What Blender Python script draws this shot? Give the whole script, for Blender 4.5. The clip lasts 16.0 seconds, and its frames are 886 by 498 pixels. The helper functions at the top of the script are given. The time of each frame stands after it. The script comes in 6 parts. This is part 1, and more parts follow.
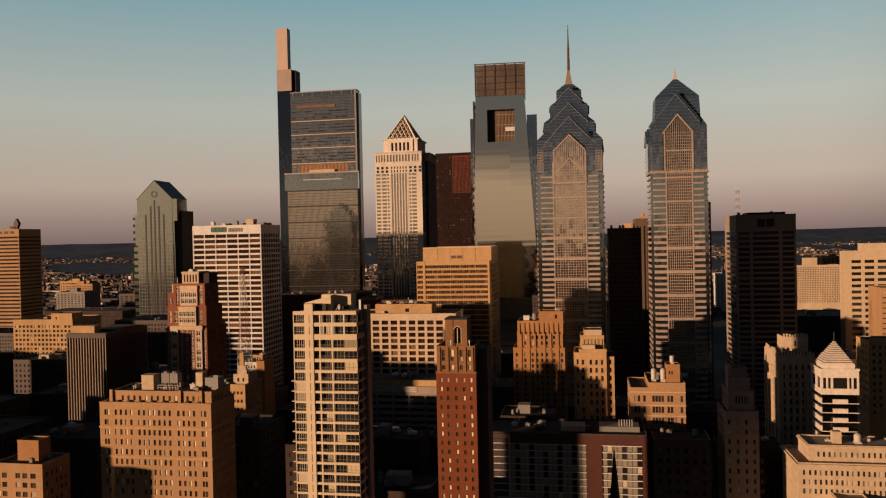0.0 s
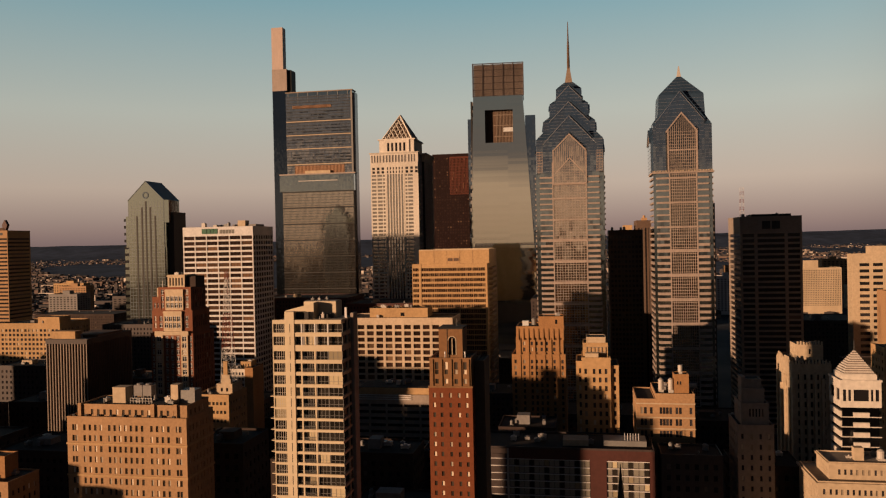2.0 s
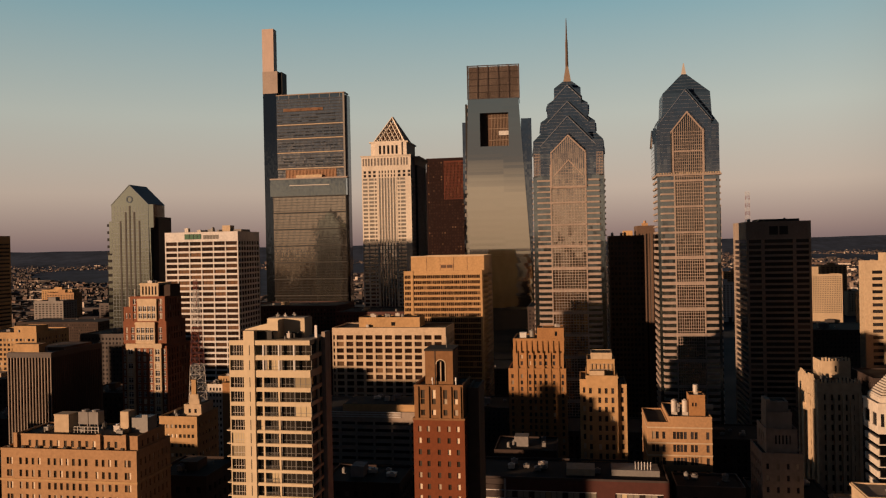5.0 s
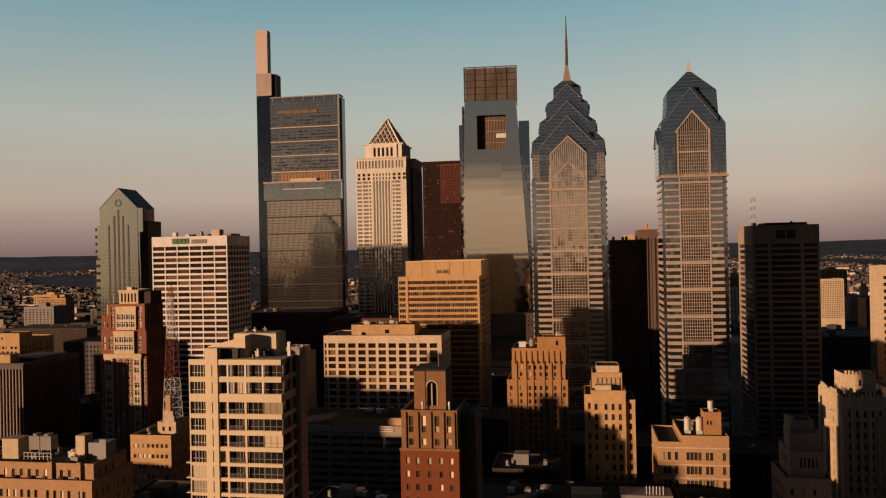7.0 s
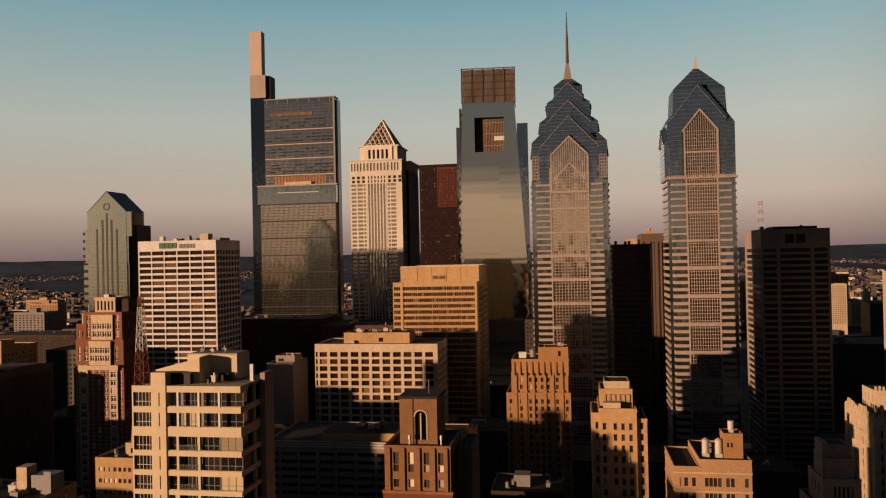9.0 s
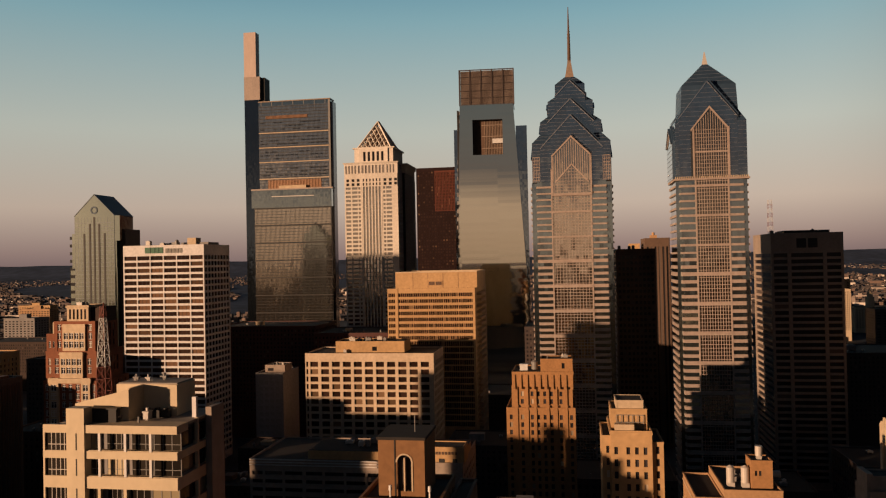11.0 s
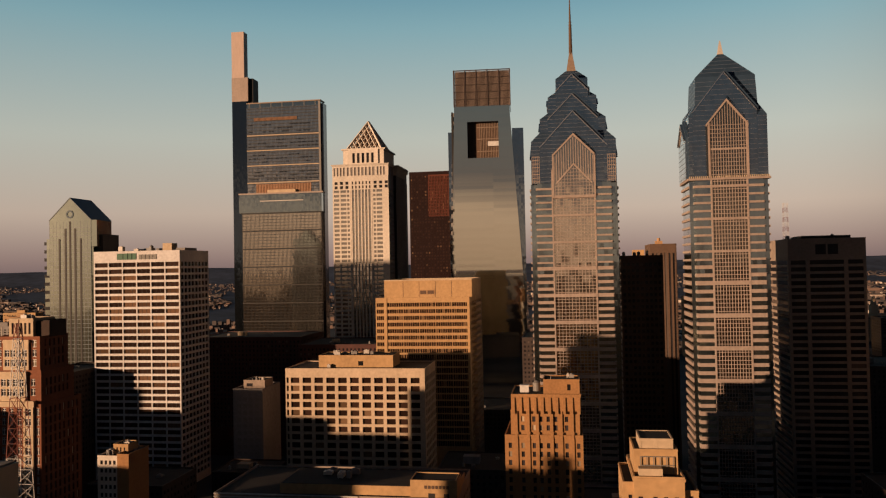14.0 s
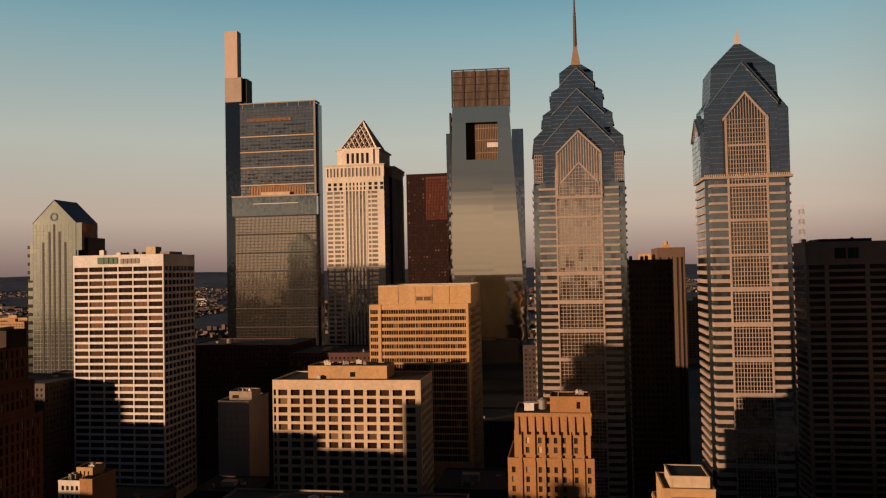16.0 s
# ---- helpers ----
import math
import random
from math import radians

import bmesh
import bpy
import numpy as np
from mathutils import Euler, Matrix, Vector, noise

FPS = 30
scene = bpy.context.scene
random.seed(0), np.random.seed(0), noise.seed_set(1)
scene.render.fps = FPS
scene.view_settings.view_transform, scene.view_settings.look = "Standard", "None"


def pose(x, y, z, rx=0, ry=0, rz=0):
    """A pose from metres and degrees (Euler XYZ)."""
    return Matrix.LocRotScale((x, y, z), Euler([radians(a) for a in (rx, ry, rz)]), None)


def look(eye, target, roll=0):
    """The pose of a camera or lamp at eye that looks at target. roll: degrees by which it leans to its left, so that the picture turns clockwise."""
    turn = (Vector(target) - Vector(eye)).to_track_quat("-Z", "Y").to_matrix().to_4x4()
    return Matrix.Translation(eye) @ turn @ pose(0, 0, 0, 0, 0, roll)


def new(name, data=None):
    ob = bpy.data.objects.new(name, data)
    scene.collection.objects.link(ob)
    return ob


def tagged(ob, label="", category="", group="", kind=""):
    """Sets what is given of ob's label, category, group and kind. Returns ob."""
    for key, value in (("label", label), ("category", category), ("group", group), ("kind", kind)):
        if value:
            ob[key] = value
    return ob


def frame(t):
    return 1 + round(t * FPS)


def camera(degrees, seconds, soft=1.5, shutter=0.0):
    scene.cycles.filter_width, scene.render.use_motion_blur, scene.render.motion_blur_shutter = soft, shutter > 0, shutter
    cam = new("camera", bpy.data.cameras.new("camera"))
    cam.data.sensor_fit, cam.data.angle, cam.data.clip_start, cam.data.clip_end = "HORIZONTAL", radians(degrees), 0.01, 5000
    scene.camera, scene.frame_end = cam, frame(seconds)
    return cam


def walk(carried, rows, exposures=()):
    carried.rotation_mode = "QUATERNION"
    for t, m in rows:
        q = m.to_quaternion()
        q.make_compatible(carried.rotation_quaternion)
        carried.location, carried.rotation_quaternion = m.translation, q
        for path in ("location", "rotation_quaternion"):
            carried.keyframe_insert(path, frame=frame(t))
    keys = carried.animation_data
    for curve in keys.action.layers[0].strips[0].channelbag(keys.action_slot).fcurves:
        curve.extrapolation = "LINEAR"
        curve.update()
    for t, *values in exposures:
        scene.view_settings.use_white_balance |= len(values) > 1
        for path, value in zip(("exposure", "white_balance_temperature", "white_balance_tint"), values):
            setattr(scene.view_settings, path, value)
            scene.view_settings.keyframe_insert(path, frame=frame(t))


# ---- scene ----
cam = camera(58.8, 16.0, soft=1.2)
METRES, EYE, TILT, LEAN, TURN = 170.0, 150.0, 0.0, 0.0, 0.0
ROWS = [
    (0.0, 0.0, 0.0, 0.0, -0.02, -0.73, 1.24),
    (0.5, 0.0015, 0.0237, 0.0001, -0.01, -0.67, 1.22),
    (1.0, 0.003, 0.048, -0.0001, -0.08, -0.66, 1.22),
    (1.5, 0.0045, 0.0728, -0.0001, -0.15, -0.65, 1.2),
    (2.0, 0.0061, 0.0979, -0.0001, -0.18, -0.58, 1.19),
    (2.5, 0.0079, 0.1231, -0.0001, -0.24, -0.52, 1.19),
    (3.0, 0.0095, 0.149, 0.0001, -0.3, -0.44, 1.17),
    (3.5, 0.0112, 0.1752, 0.0003, -0.37, -0.38, 1.17),
    (4.0, 0.0128, 0.2017, 0.0006, -0.43, -0.31, 1.16),
    (6.5, 0.0209, 0.3421, 0.0007, -0.7, 0.07, 1.18),
    (7.0, 0.0228, 0.3715, 0.001, -0.75, 0.16, 1.18),
    (7.5, 0.0245, 0.4011, 0.0015, -0.79, 0.25, 1.17),
    (8.0, 0.0263, 0.4315, 0.0017, -0.82, 0.34, 1.19),
    (8.5, 0.0283, 0.4625, 0.002, -0.88, 0.41, 1.17),
    (9.0, 0.0303, 0.4942, 0.002, -0.92, 0.49, 1.19),
    (11.5, 0.0407, 0.6597, 0.0032, -1.13, 0.9, 1.17),
    (12.0, 0.0428, 0.6942, 0.0034, -1.22, 0.95, 1.17),
    (12.5, 0.0453, 0.7293, 0.0038, -1.27, 1.04, 1.17),
    (13.0, 0.0468, 0.7656, 0.0046, -1.35, 1.12, 1.16),
    (13.5, 0.049, 0.8025, 0.0049, -1.39, 1.22, 1.13),
    (14.0, 0.0526, 0.8418, 0.0053, -1.42, 1.31, 1.13),
    (14.5, 0.0537, 0.879, 0.0059, -1.47, 1.39, 1.12),
    (15.0, 0.056, 0.9176, 0.007, -1.49, 1.45, 1.13),
    (15.5, 0.0584, 0.9575, 0.0067, -1.52, 1.54, 1.13),
    (16.0, 0.0602, 0.9981, 0.0077, -1.54, 1.61, 1.12),
]
walk(cam, [(t, pose(0, 0, EYE, TILT, LEAN, TURN) @ pose(METRES * x, METRES * y, METRES * z, 90 + pitch, roll, yaw)) for t, x, y, z, yaw, pitch, roll in ROWS], exposures=[(0.0, 0.42), (8.0, 0.44), (16.0, 0.5)])

GRID = -10.5  # degrees by which the street grid is turned

# ---- world and sun ----
SUN_TURN, SUN_HEIGHT = 59.0, 5.0  # degrees from straight behind, and above the horizon
world = bpy.data.worlds.new("evening_sky")
scene.world = world
world.use_nodes = True
wn, wl = world.node_tree.nodes, world.node_tree.links
wn.clear()


def wnode(kind, **values):
    nd = wn.new(kind)
    for key, value in values.items():
        nd.inputs[key].default_value = value
    return nd


w_out = wn.new("ShaderNodeOutputWorld")
w_bg = wn.new("ShaderNodeBackground")
w_tex = wn.new("ShaderNodeTexCoord")
w_sep = wn.new("ShaderNodeSeparateXYZ")
w_ramp = wn.new("ShaderNodeValToRGB")
w_ramp.color_ramp.interpolation = "LINEAR"
SKY = [(0.0, (0.010, 0.010, 0.011)), (0.49, (0.02, 0.017, 0.018)), (0.5, (0.22, 0.15, 0.145)), (0.509, (0.31, 0.215, 0.19)), (0.534, (0.53, 0.415, 0.335)),
       (0.58, (0.485, 0.50, 0.44)), (0.646, (0.225, 0.385, 0.43)), (0.68, (0.10, 0.265, 0.36)), (0.76, (0.034, 0.058, 0.11)), (1.0, (0.014, 0.02, 0.045))]
els = w_ramp.color_ramp.elements
while len(els) < len(SKY):
    els.new(0.5)
for el, (at, col) in zip(els, SKY):
    el.position, el.color = at, (*col, 1)
w_half = wn.new("ShaderNodeMath")
w_half.operation = "MULTIPLY_ADD"
w_half.inputs[1].default_value, w_half.inputs[2].default_value = 0.5, 0.5
sun_to = Vector((math.sin(radians(SUN_TURN)), math.cos(radians(SUN_TURN)), -math.tan(radians(SUN_HEIGHT)))).normalized()
w_dot = wn.new("ShaderNodeVectorMath")
w_dot.operation = "DOT_PRODUCT"
w_dot.inputs[1].default_value = -sun_to
w_glow = wn.new("ShaderNodeMapRange")
w_glow.inputs["From Min"].default_value, w_glow.inputs["From Max"].default_value = 0.3, 0.95
w_glow.inputs["To Min"].default_value, w_glow.inputs["To Max"].default_value = 0.0, 2.05
w_nish = wn.new("ShaderNodeTexSky")
w_nish.sky_type, w_nish.sun_disc = "NISHITA", False
w_nish.sun_elevation, w_nish.sun_rotation = radians(SUN_HEIGHT), radians(180 + SUN_TURN)
w_mul = wn.new("ShaderNodeMix")
w_mul.data_type, w_mul.blend_type = "RGBA", "MIX"
w_warm = wn.new("ShaderNodeMix")
w_warm.data_type, w_warm.blend_type = "RGBA", "ADD"
w_up = wn.new("ShaderNodeMapRange")  # the afterglow fades upwards
w_up.interpolation_type = "SMOOTHSTEP"
w_up.inputs["From Min"].default_value, w_up.inputs["From Max"].default_value = 0.12, 0.055
w_flat = wn.new("ShaderNodeMath")
w_flat.operation = "GREATER_THAN"
w_flat.inputs[1].default_value = -0.004
w_cut = wn.new("ShaderNodeMath")
w_cut.operation = "MULTIPLY"
w_gm = wn.new("ShaderNodeMath")
w_gm.operation = "MULTIPLY"
wl.new(w_tex.outputs["Generated"], w_sep.inputs[0])
wl.new(w_sep.outputs["Z"], w_half.inputs[0])
wl.new(w_half.outputs[0], w_ramp.inputs[0])
wl.new(w_tex.outputs["Generated"], w_dot.inputs[0])
wl.new(w_dot.outputs["Value"], w_glow.inputs["Value"])
wl.new(w_sep.outputs["Z"], w_up.inputs["Value"])
wl.new(w_sep.outputs["Z"], w_flat.inputs[0])
wl.new(w_up.outputs["Result"], w_cut.inputs[0])
wl.new(w_flat.outputs[0], w_cut.inputs[1])
wl.new(w_cut.outputs[0], w_gm.inputs[0])
wl.new(w_glow.outputs["Result"], w_gm.inputs[1])
w_nm = wn.new("ShaderNodeVectorMath")
w_nm.operation = "SCALE"
w_nm.inputs["Scale"].default_value = 0.06
wl.new(w_nish.outputs["Color"], w_nm.inputs[0])
w_mul.inputs["Factor"].default_value = 0.05
wl.new(w_ramp.outputs["Color"], w_mul.inputs["A"])
wl.new(w_nm.outputs["Vector"], w_mul.inputs["B"])
wl.new(w_gm.outputs[0], w_warm.inputs["Factor"])
wl.new(w_mul.outputs["Result"], w_warm.inputs["A"])
w_warm.inputs["B"].default_value = (1.2, 0.87, 0.47, 1)
w_hue = wn.new("ShaderNodeMix")  # the sky behind is a duller violet
w_hue.data_type, w_hue.blend_type = "RGBA", "MULTIPLY"
w_back = wn.new("ShaderNodeMapRange")
w_back.interpolation_type = "SMOOTHSTEP"
w_back.inputs["From Min"].default_value, w_back.inputs["From Max"].default_value = 0.5, -0.5
wl.new(w_sep.outputs["Y"], w_back.inputs["Value"])
wl.new(w_back.outputs["Result"], w_hue.inputs["Factor"])
wl.new(w_warm.outputs["Result"], w_hue.inputs["A"])
w_hue.inputs["B"].default_value = (0.94, 0.90, 1.04, 1)
wl.new(w_hue.outputs["Result"], w_bg.inputs["Color"])
w_side = wn.new("ShaderNodeMapRange")
w_side.interpolation_type = "SMOOTHSTEP"
w_side.inputs["From Min"].default_value, w_side.inputs["From Max"].default_value = 0.25, 0.8
w_side.inputs["To Min"].default_value, w_side.inputs["To Max"].default_value = 0.175, 0.75
wl.new(w_sep.outputs["Y"], w_side.inputs["Value"])
w_east = wn.new("ShaderNodeMapRange")  # a touch lighter to one side
w_east.inputs["From Min"].default_value, w_east.inputs["From Max"].default_value = -0.5, 0.5
w_east.inputs["To Min"].default_value, w_east.inputs["To Max"].default_value = 0.92, 1.05
w_all = wn.new("ShaderNodeMath")
w_all.operation = "MULTIPLY"
wl.new(w_sep.outputs["X"], w_east.inputs["Value"])
w_dusk = wn.new("ShaderNodeMapRange")  # the sky opposite the sun is already dim
w_dusk.interpolation_type = "SMOOTHSTEP"
w_dusk.inputs["From Min"].default_value, w_dusk.inputs["From Max"].default_value = 0.42, 0.85
w_dusk.inputs["To Min"].default_value, w_dusk.inputs["To Max"].default_value = 1.0, 0.05
w_both = wn.new("ShaderNodeMath")
w_both.operation = "MULTIPLY"
wl.new(w_sep.outputs["X"], w_dusk.inputs["Value"])
wl.new(w_side.outputs["Result"], w_both.inputs[0])
wl.new(w_dusk.outputs["Result"], w_both.inputs[1])
wl.new(w_both.outputs[0], w_all.inputs[0])
wl.new(w_east.outputs["Result"], w_all.inputs[1])
wl.new(w_all.outputs[0], w_bg.inputs["Strength"])
wl.new(w_bg.outputs[0], w_out.inputs[0])

sun_data = bpy.data.lights.new("sun", "SUN")
sun_data.energy, sun_data.angle, sun_data.color = 5.0, radians(0.6), (1.0, 0.615, 0.365)
sun = new("sun", sun_data)
sun.matrix_world = look((0, 0, 400), Vector((0, 0, 400)) + sun_to)


# ---- materials ----
def base_material(name, rough, metal=0.0, spec=0.4):
    m = bpy.data.materials.new(name)
    m.use_nodes = True
    nt = m.node_tree
    b = nt.nodes["Principled BSDF"]
    b.inputs["Roughness"].default_value, b.inputs["Metallic"].default_value = rough, metal
    b.inputs["Specular IOR Level"].default_value = spec
    return m, nt, b


def masonry(name, colour, rough=0.85, grain=0.6, stain=0.08, vary=0.25, spec=0.25):
    """Stone, brick, concrete: fine grain, broad stains and streaks, small relief."""
    m, nt, b = base_material(name, rough, 0, spec)
    N, L = nt.nodes, nt.links
    tc = N.new("ShaderNodeTexCoord")
    n1 = N.new("ShaderNodeTexNoise")
    n1.inputs["Scale"].default_value, n1.inputs["Detail"].default_value = grain, 6
    n2 = N.new("ShaderNodeTexNoise")
    n2.inputs["Scale"].default_value, n2.inputs["Detail"].default_value = stain, 4
    mp = N.new("ShaderNodeMapping")
    mp.inputs["Scale"].default_value = (1, 1, 0.25)
    L.new(tc.outputs["Object"], n1.inputs["Vector"])
    L.new(tc.outputs["Object"], mp.inputs["Vector"])
    L.new(mp.outputs["Vector"], n2.inputs["Vector"])
    add = N.new("ShaderNodeMath")
    add.operation = "ADD"
    L.new(n1.outputs["Fac"], add.inputs[0])
    L.new(n2.outputs["Fac"], add.inputs[1])
    mr = N.new("ShaderNodeMapRange")
    mr.inputs["From Min"].default_value, mr.inputs["From Max"].default_value = 0.6, 1.4
    mr.inputs["To Min"].default_value, mr.inputs["To Max"].default_value = 1 - vary, 1 + vary
    L.new(add.outputs[0], mr.inputs["Value"])
    sc = N.new("ShaderNodeVectorMath")
    sc.operation = "SCALE"
    sc.inputs[0].default_value = [0.72 * c for c in colour]
    L.new(mr.outputs["Result"], sc.inputs["Scale"])
    L.new(sc.outputs["Vector"], b.inputs["Base Color"])
    bp = N.new("ShaderNodeBump")
    bp.inputs["Strength"].default_value, bp.inputs["Distance"].default_value = 0.35, 0.05
    L.new(n1.outputs["Fac"], bp.inputs["Height"])
    L.new(bp.outputs["Normal"], b.inputs["Normal"])
    return m


def pane_glass(name, dark, blind, share, rough=0.08, island=False, spec=0.22):
    """Window panes: dark rooms behind glass, a share of them with pale blinds drawn."""
    m, nt, b = base_material(name, rough, 0, spec)
    N, L = nt.nodes, nt.links
    if island:
        src = N.new("ShaderNodeNewGeometry").outputs["Random Per Island"]
    else:
        src = N.new("ShaderNodeObjectInfo").outputs["Random"]
    ramp = N.new("ShaderNodeValToRGB")
    ramp.color_ramp.interpolation = "CONSTANT"
    e = ramp.color_ramp.elements
    e[0].position, e[0].color = 0.0, (*dark, 1)
    e[1].position, e[1].color = 1 - share, (*blind, 1)
    mid = e.new((1 - share) * 0.55)
    mid.color = (*[c * 1.9 for c in dark], 1)
    mid = e.new(1 - share * 0.5)
    mid.color = (*[c * 0.55 for c in blind], 1)
    L.new(src, ramp.inputs[0])
    L.new(ramp.outputs[0], b.inputs["Base Color"])
    return m


def mirror_glass(name, tint, rough=0.09, wave=0.02, vary=0.18, metal=0.98, cell=(0.4, 0.4, 0.27), coat=0.0):
    """Coated curtain-wall glass: reflects sky and city, every pane a little out of true."""
    m, nt, b = base_material(name, rough, metal, 0.5)
    b.inputs["Coat Weight"].default_value, b.inputs["Coat IOR"].default_value, b.inputs["Coat Roughness"].default_value = coat, 1.65, 0.05
    N, L = nt.nodes, nt.links
    tc = N.new("ShaderNodeTexCoord")
    mp = N.new("ShaderNodeMapping")
    mp.inputs["Scale"].default_value = cell
    L.new(tc.outputs["Object"], mp.inputs["Vector"])
    fl = N.new("ShaderNodeVectorMath")
    fl.operation = "FLOOR"
    L.new(mp.outputs["Vector"], fl.inputs[0])
    wt = N.new("ShaderNodeTexWhiteNoise")
    L.new(fl.outputs["Vector"], wt.inputs["Vector"])
    n2 = N.new("ShaderNodeTexNoise")
    n2.inputs["Scale"].default_value, n2.inputs["Detail"].default_value = 0.035, 4
    L.new(tc.outputs["Object"], n2.inputs["Vector"])
    mr = N.new("ShaderNodeMapRange")
    mr.inputs["To Min"].default_value, mr.inputs["To Max"].default_value = 1 - vary, 1 + vary
    mx = N.new("ShaderNodeMath")
    mx.operation = "MULTIPLY_ADD"
    mx.inputs[1].default_value, mx.inputs[2].default_value = 0.6, 0.2
    ad = N.new("ShaderNodeMath")
    ad.operation = "MULTIPLY_ADD"
    ad.inputs[1].default_value = 0.5
    L.new(wt.outputs["Value"], ad.inputs[0])
    L.new(n2.outputs["Fac"], ad.inputs[2])
    L.new(ad.outputs[0], mx.inputs[0])
    L.new(mx.outputs[0], mr.inputs["Value"])
    sc = N.new("ShaderNodeVectorMath")
    sc.operation = "SCALE"
    sc.inputs[0].default_value = tint
    L.new(mr.outputs["Result"], sc.inputs["Scale"])
    L.new(sc.outputs["Vector"], b.inputs["Base Color"])
    # each pane tilts a hair
    geo = N.new("ShaderNodeNewGeometry")
    sub = N.new("ShaderNodeVectorMath")
    sub.operation = "SUBTRACT"
    sub.inputs[1].default_value = (0.5, 0.5, 0.5)
    L.new(wt.outputs["Color"], sub.inputs[0])
    tl = N.new("ShaderNodeVectorMath")
    tl.operation = "SCALE"
    tl.inputs["Scale"].default_value = wave
    L.new(sub.outputs["Vector"], tl.inputs[0])
    an = N.new("ShaderNodeVectorMath")
    L.new(geo.outputs["Normal"], an.inputs[0])
    L.new(tl.outputs["Vector"], an.inputs[1])
    nm = N.new("ShaderNodeVectorMath")
    nm.operation = "NORMALIZE"
    L.new(an.outputs["Vector"], nm.inputs[0])
    L.new(nm.outputs["Vector"], b.inputs["Normal"])
    return m


M_WHITE = masonry("white_concrete", (0.74, 0.71, 0.70), 0.8)
M_CREAM = masonry("cream_stone", (0.58, 0.45, 0.31), 0.85)
M_TAN = masonry("tan_stone", (0.52, 0.33, 0.165), 0.85)
M_BUFF = masonry("buff_brick", (0.45, 0.272, 0.145), 0.9, 1.2)
M_ORANGE = masonry("orange_brick", (0.40, 0.21, 0.09), 0.9, 1.2)
M_RED = masonry("red_brick", (0.19, 0.055, 0.022), 0.9, 1.2)
M_BRICK = masonry("dark_red_brick", (0.25, 0.095, 0.052), 0.9, 1.2)
M_HEADSTONE = masonry("brown_terracotta", (0.25, 0.13, 0.06), 0.9, 1.2)
# red granite darkened nearly to black, shade put into the base colour
M_SHADEGRAN = masonry("shaded_red_granite", (0.02, 0.008, 0.0075), 0.6, spec=0.1)
M_MAROON = masonry("maroon_panel", (0.085, 0.03, 0.024), 0.6)
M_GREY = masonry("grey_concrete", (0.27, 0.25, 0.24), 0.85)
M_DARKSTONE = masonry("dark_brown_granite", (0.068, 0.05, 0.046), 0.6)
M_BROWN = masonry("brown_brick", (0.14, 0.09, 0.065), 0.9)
# brown brick darkened in its base colour, standing in for deep shade
M_UMBER = masonry("darkened_brown_brick", (0.06, 0.04, 0.033), 0.9)
M_SLATE = masonry("dull_grey_render", (0.30, 0.28, 0.275), 0.85)
M_PINKSTONE = masonry("pink_granite", (0.38, 0.305, 0.265), 0.5)
M_REDGRAN = masonry("sunlit_red_granite", (0.12, 0.03, 0.015), 0.5)
M_ROOF = masonry("roof_gravel", (0.036, 0.031, 0.029), 0.95)
M_ROOFPALE = masonry("pale_roof_membrane", (0.34, 0.30, 0.26), 0.9)
M_METAL = masonry("painted_metal", (0.22, 0.21, 0.20), 0.55, 1.5, 0.3, 0.2, 0.5)
M_BRIGHTMETAL = masonry("pale_metal", (0.55, 0.50, 0.45), 0.45, 1.5, 0.3, 0.15, 0.5)
M_MASTRED = masonry("red_paint", (0.22, 0.05, 0.03), 0.6)
M_MASTWHITE = masonry("white_paint", (0.7, 0.68, 0.66), 0.6)
M_GREENSIGN = masonry("green_sign", (0.02, 0.12, 0.06), 0.5)
M_GREYSIGN = masonry("grey_sign", (0.2, 0.19, 0.17), 0.5)
M_DARK = masonry("dark_metal", (0.03, 0.028, 0.027), 0.6)
M_PANE = pane_glass("window_pane", (0.022, 0.020, 0.022), (0.42, 0.34, 0.25), 0.16)
M_PANES = pane_glass("window_panes", (0.022, 0.020, 0.022), (0.42, 0.34, 0.25), 0.12, island=True)
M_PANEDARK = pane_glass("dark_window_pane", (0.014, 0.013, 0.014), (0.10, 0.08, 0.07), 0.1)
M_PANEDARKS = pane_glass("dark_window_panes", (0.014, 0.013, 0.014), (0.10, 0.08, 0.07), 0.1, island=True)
M_PANEWARM = pane_glass("bronze_window_pane", (0.02, 0.011, 0.008), (0.16, 0.10, 0.06), 0.08, spec=0.12)
M_PANEWARMS = pane_glass("bronze_window_panes", (0.02, 0.011, 0.008), (0.16, 0.10, 0.06), 0.08, island=True, spec=0.12)
M_PANEBLIND = pane_glass("blind_window_pane", (0.03, 0.025, 0.02), (0.62, 0.52, 0.40), 0.36)
M_PANEBLINDS = pane_glass("blind_window_panes", (0.03, 0.025, 0.02), (0.62, 0.52, 0.40), 0.34, island=True)
M_PANECONDO = pane_glass("condo_window_pane", (0.014, 0.012, 0.010), (0.46, 0.38, 0.25), 0.2)
M_GL_PLEAT = mirror_glass("pleated_glass", (0.93, 0.82, 0.67), 0.05, 0.012, 0.12, cell=(0.5, 0.5, 0.24))
M_GL_SILVER = mirror_glass("silver_glass", (0.60, 0.58, 0.56), 0.08, 0.035, 0.4, cell=(0.35, 0.35, 0.22))
M_GL_NAVY = mirror_glass("navy_glass", (0.09, 0.115, 0.145), 0.1, 0.03, 0.2)
M_GL_BRIGHT = mirror_glass("bright_silver_glass", (0.66, 0.585, 0.49), 0.06, 0.02, 0.2)
M_GL_BLUE = mirror_glass("blue_glass", (0.30, 0.345, 0.375), 0.08, 0.03, 0.3, coat=0.8)
M_GL_GREEN = mirror_glass("green_grey_glass", (0.39, 0.44, 0.43), 0.1, 0.03, 0.25, coat=0.8)
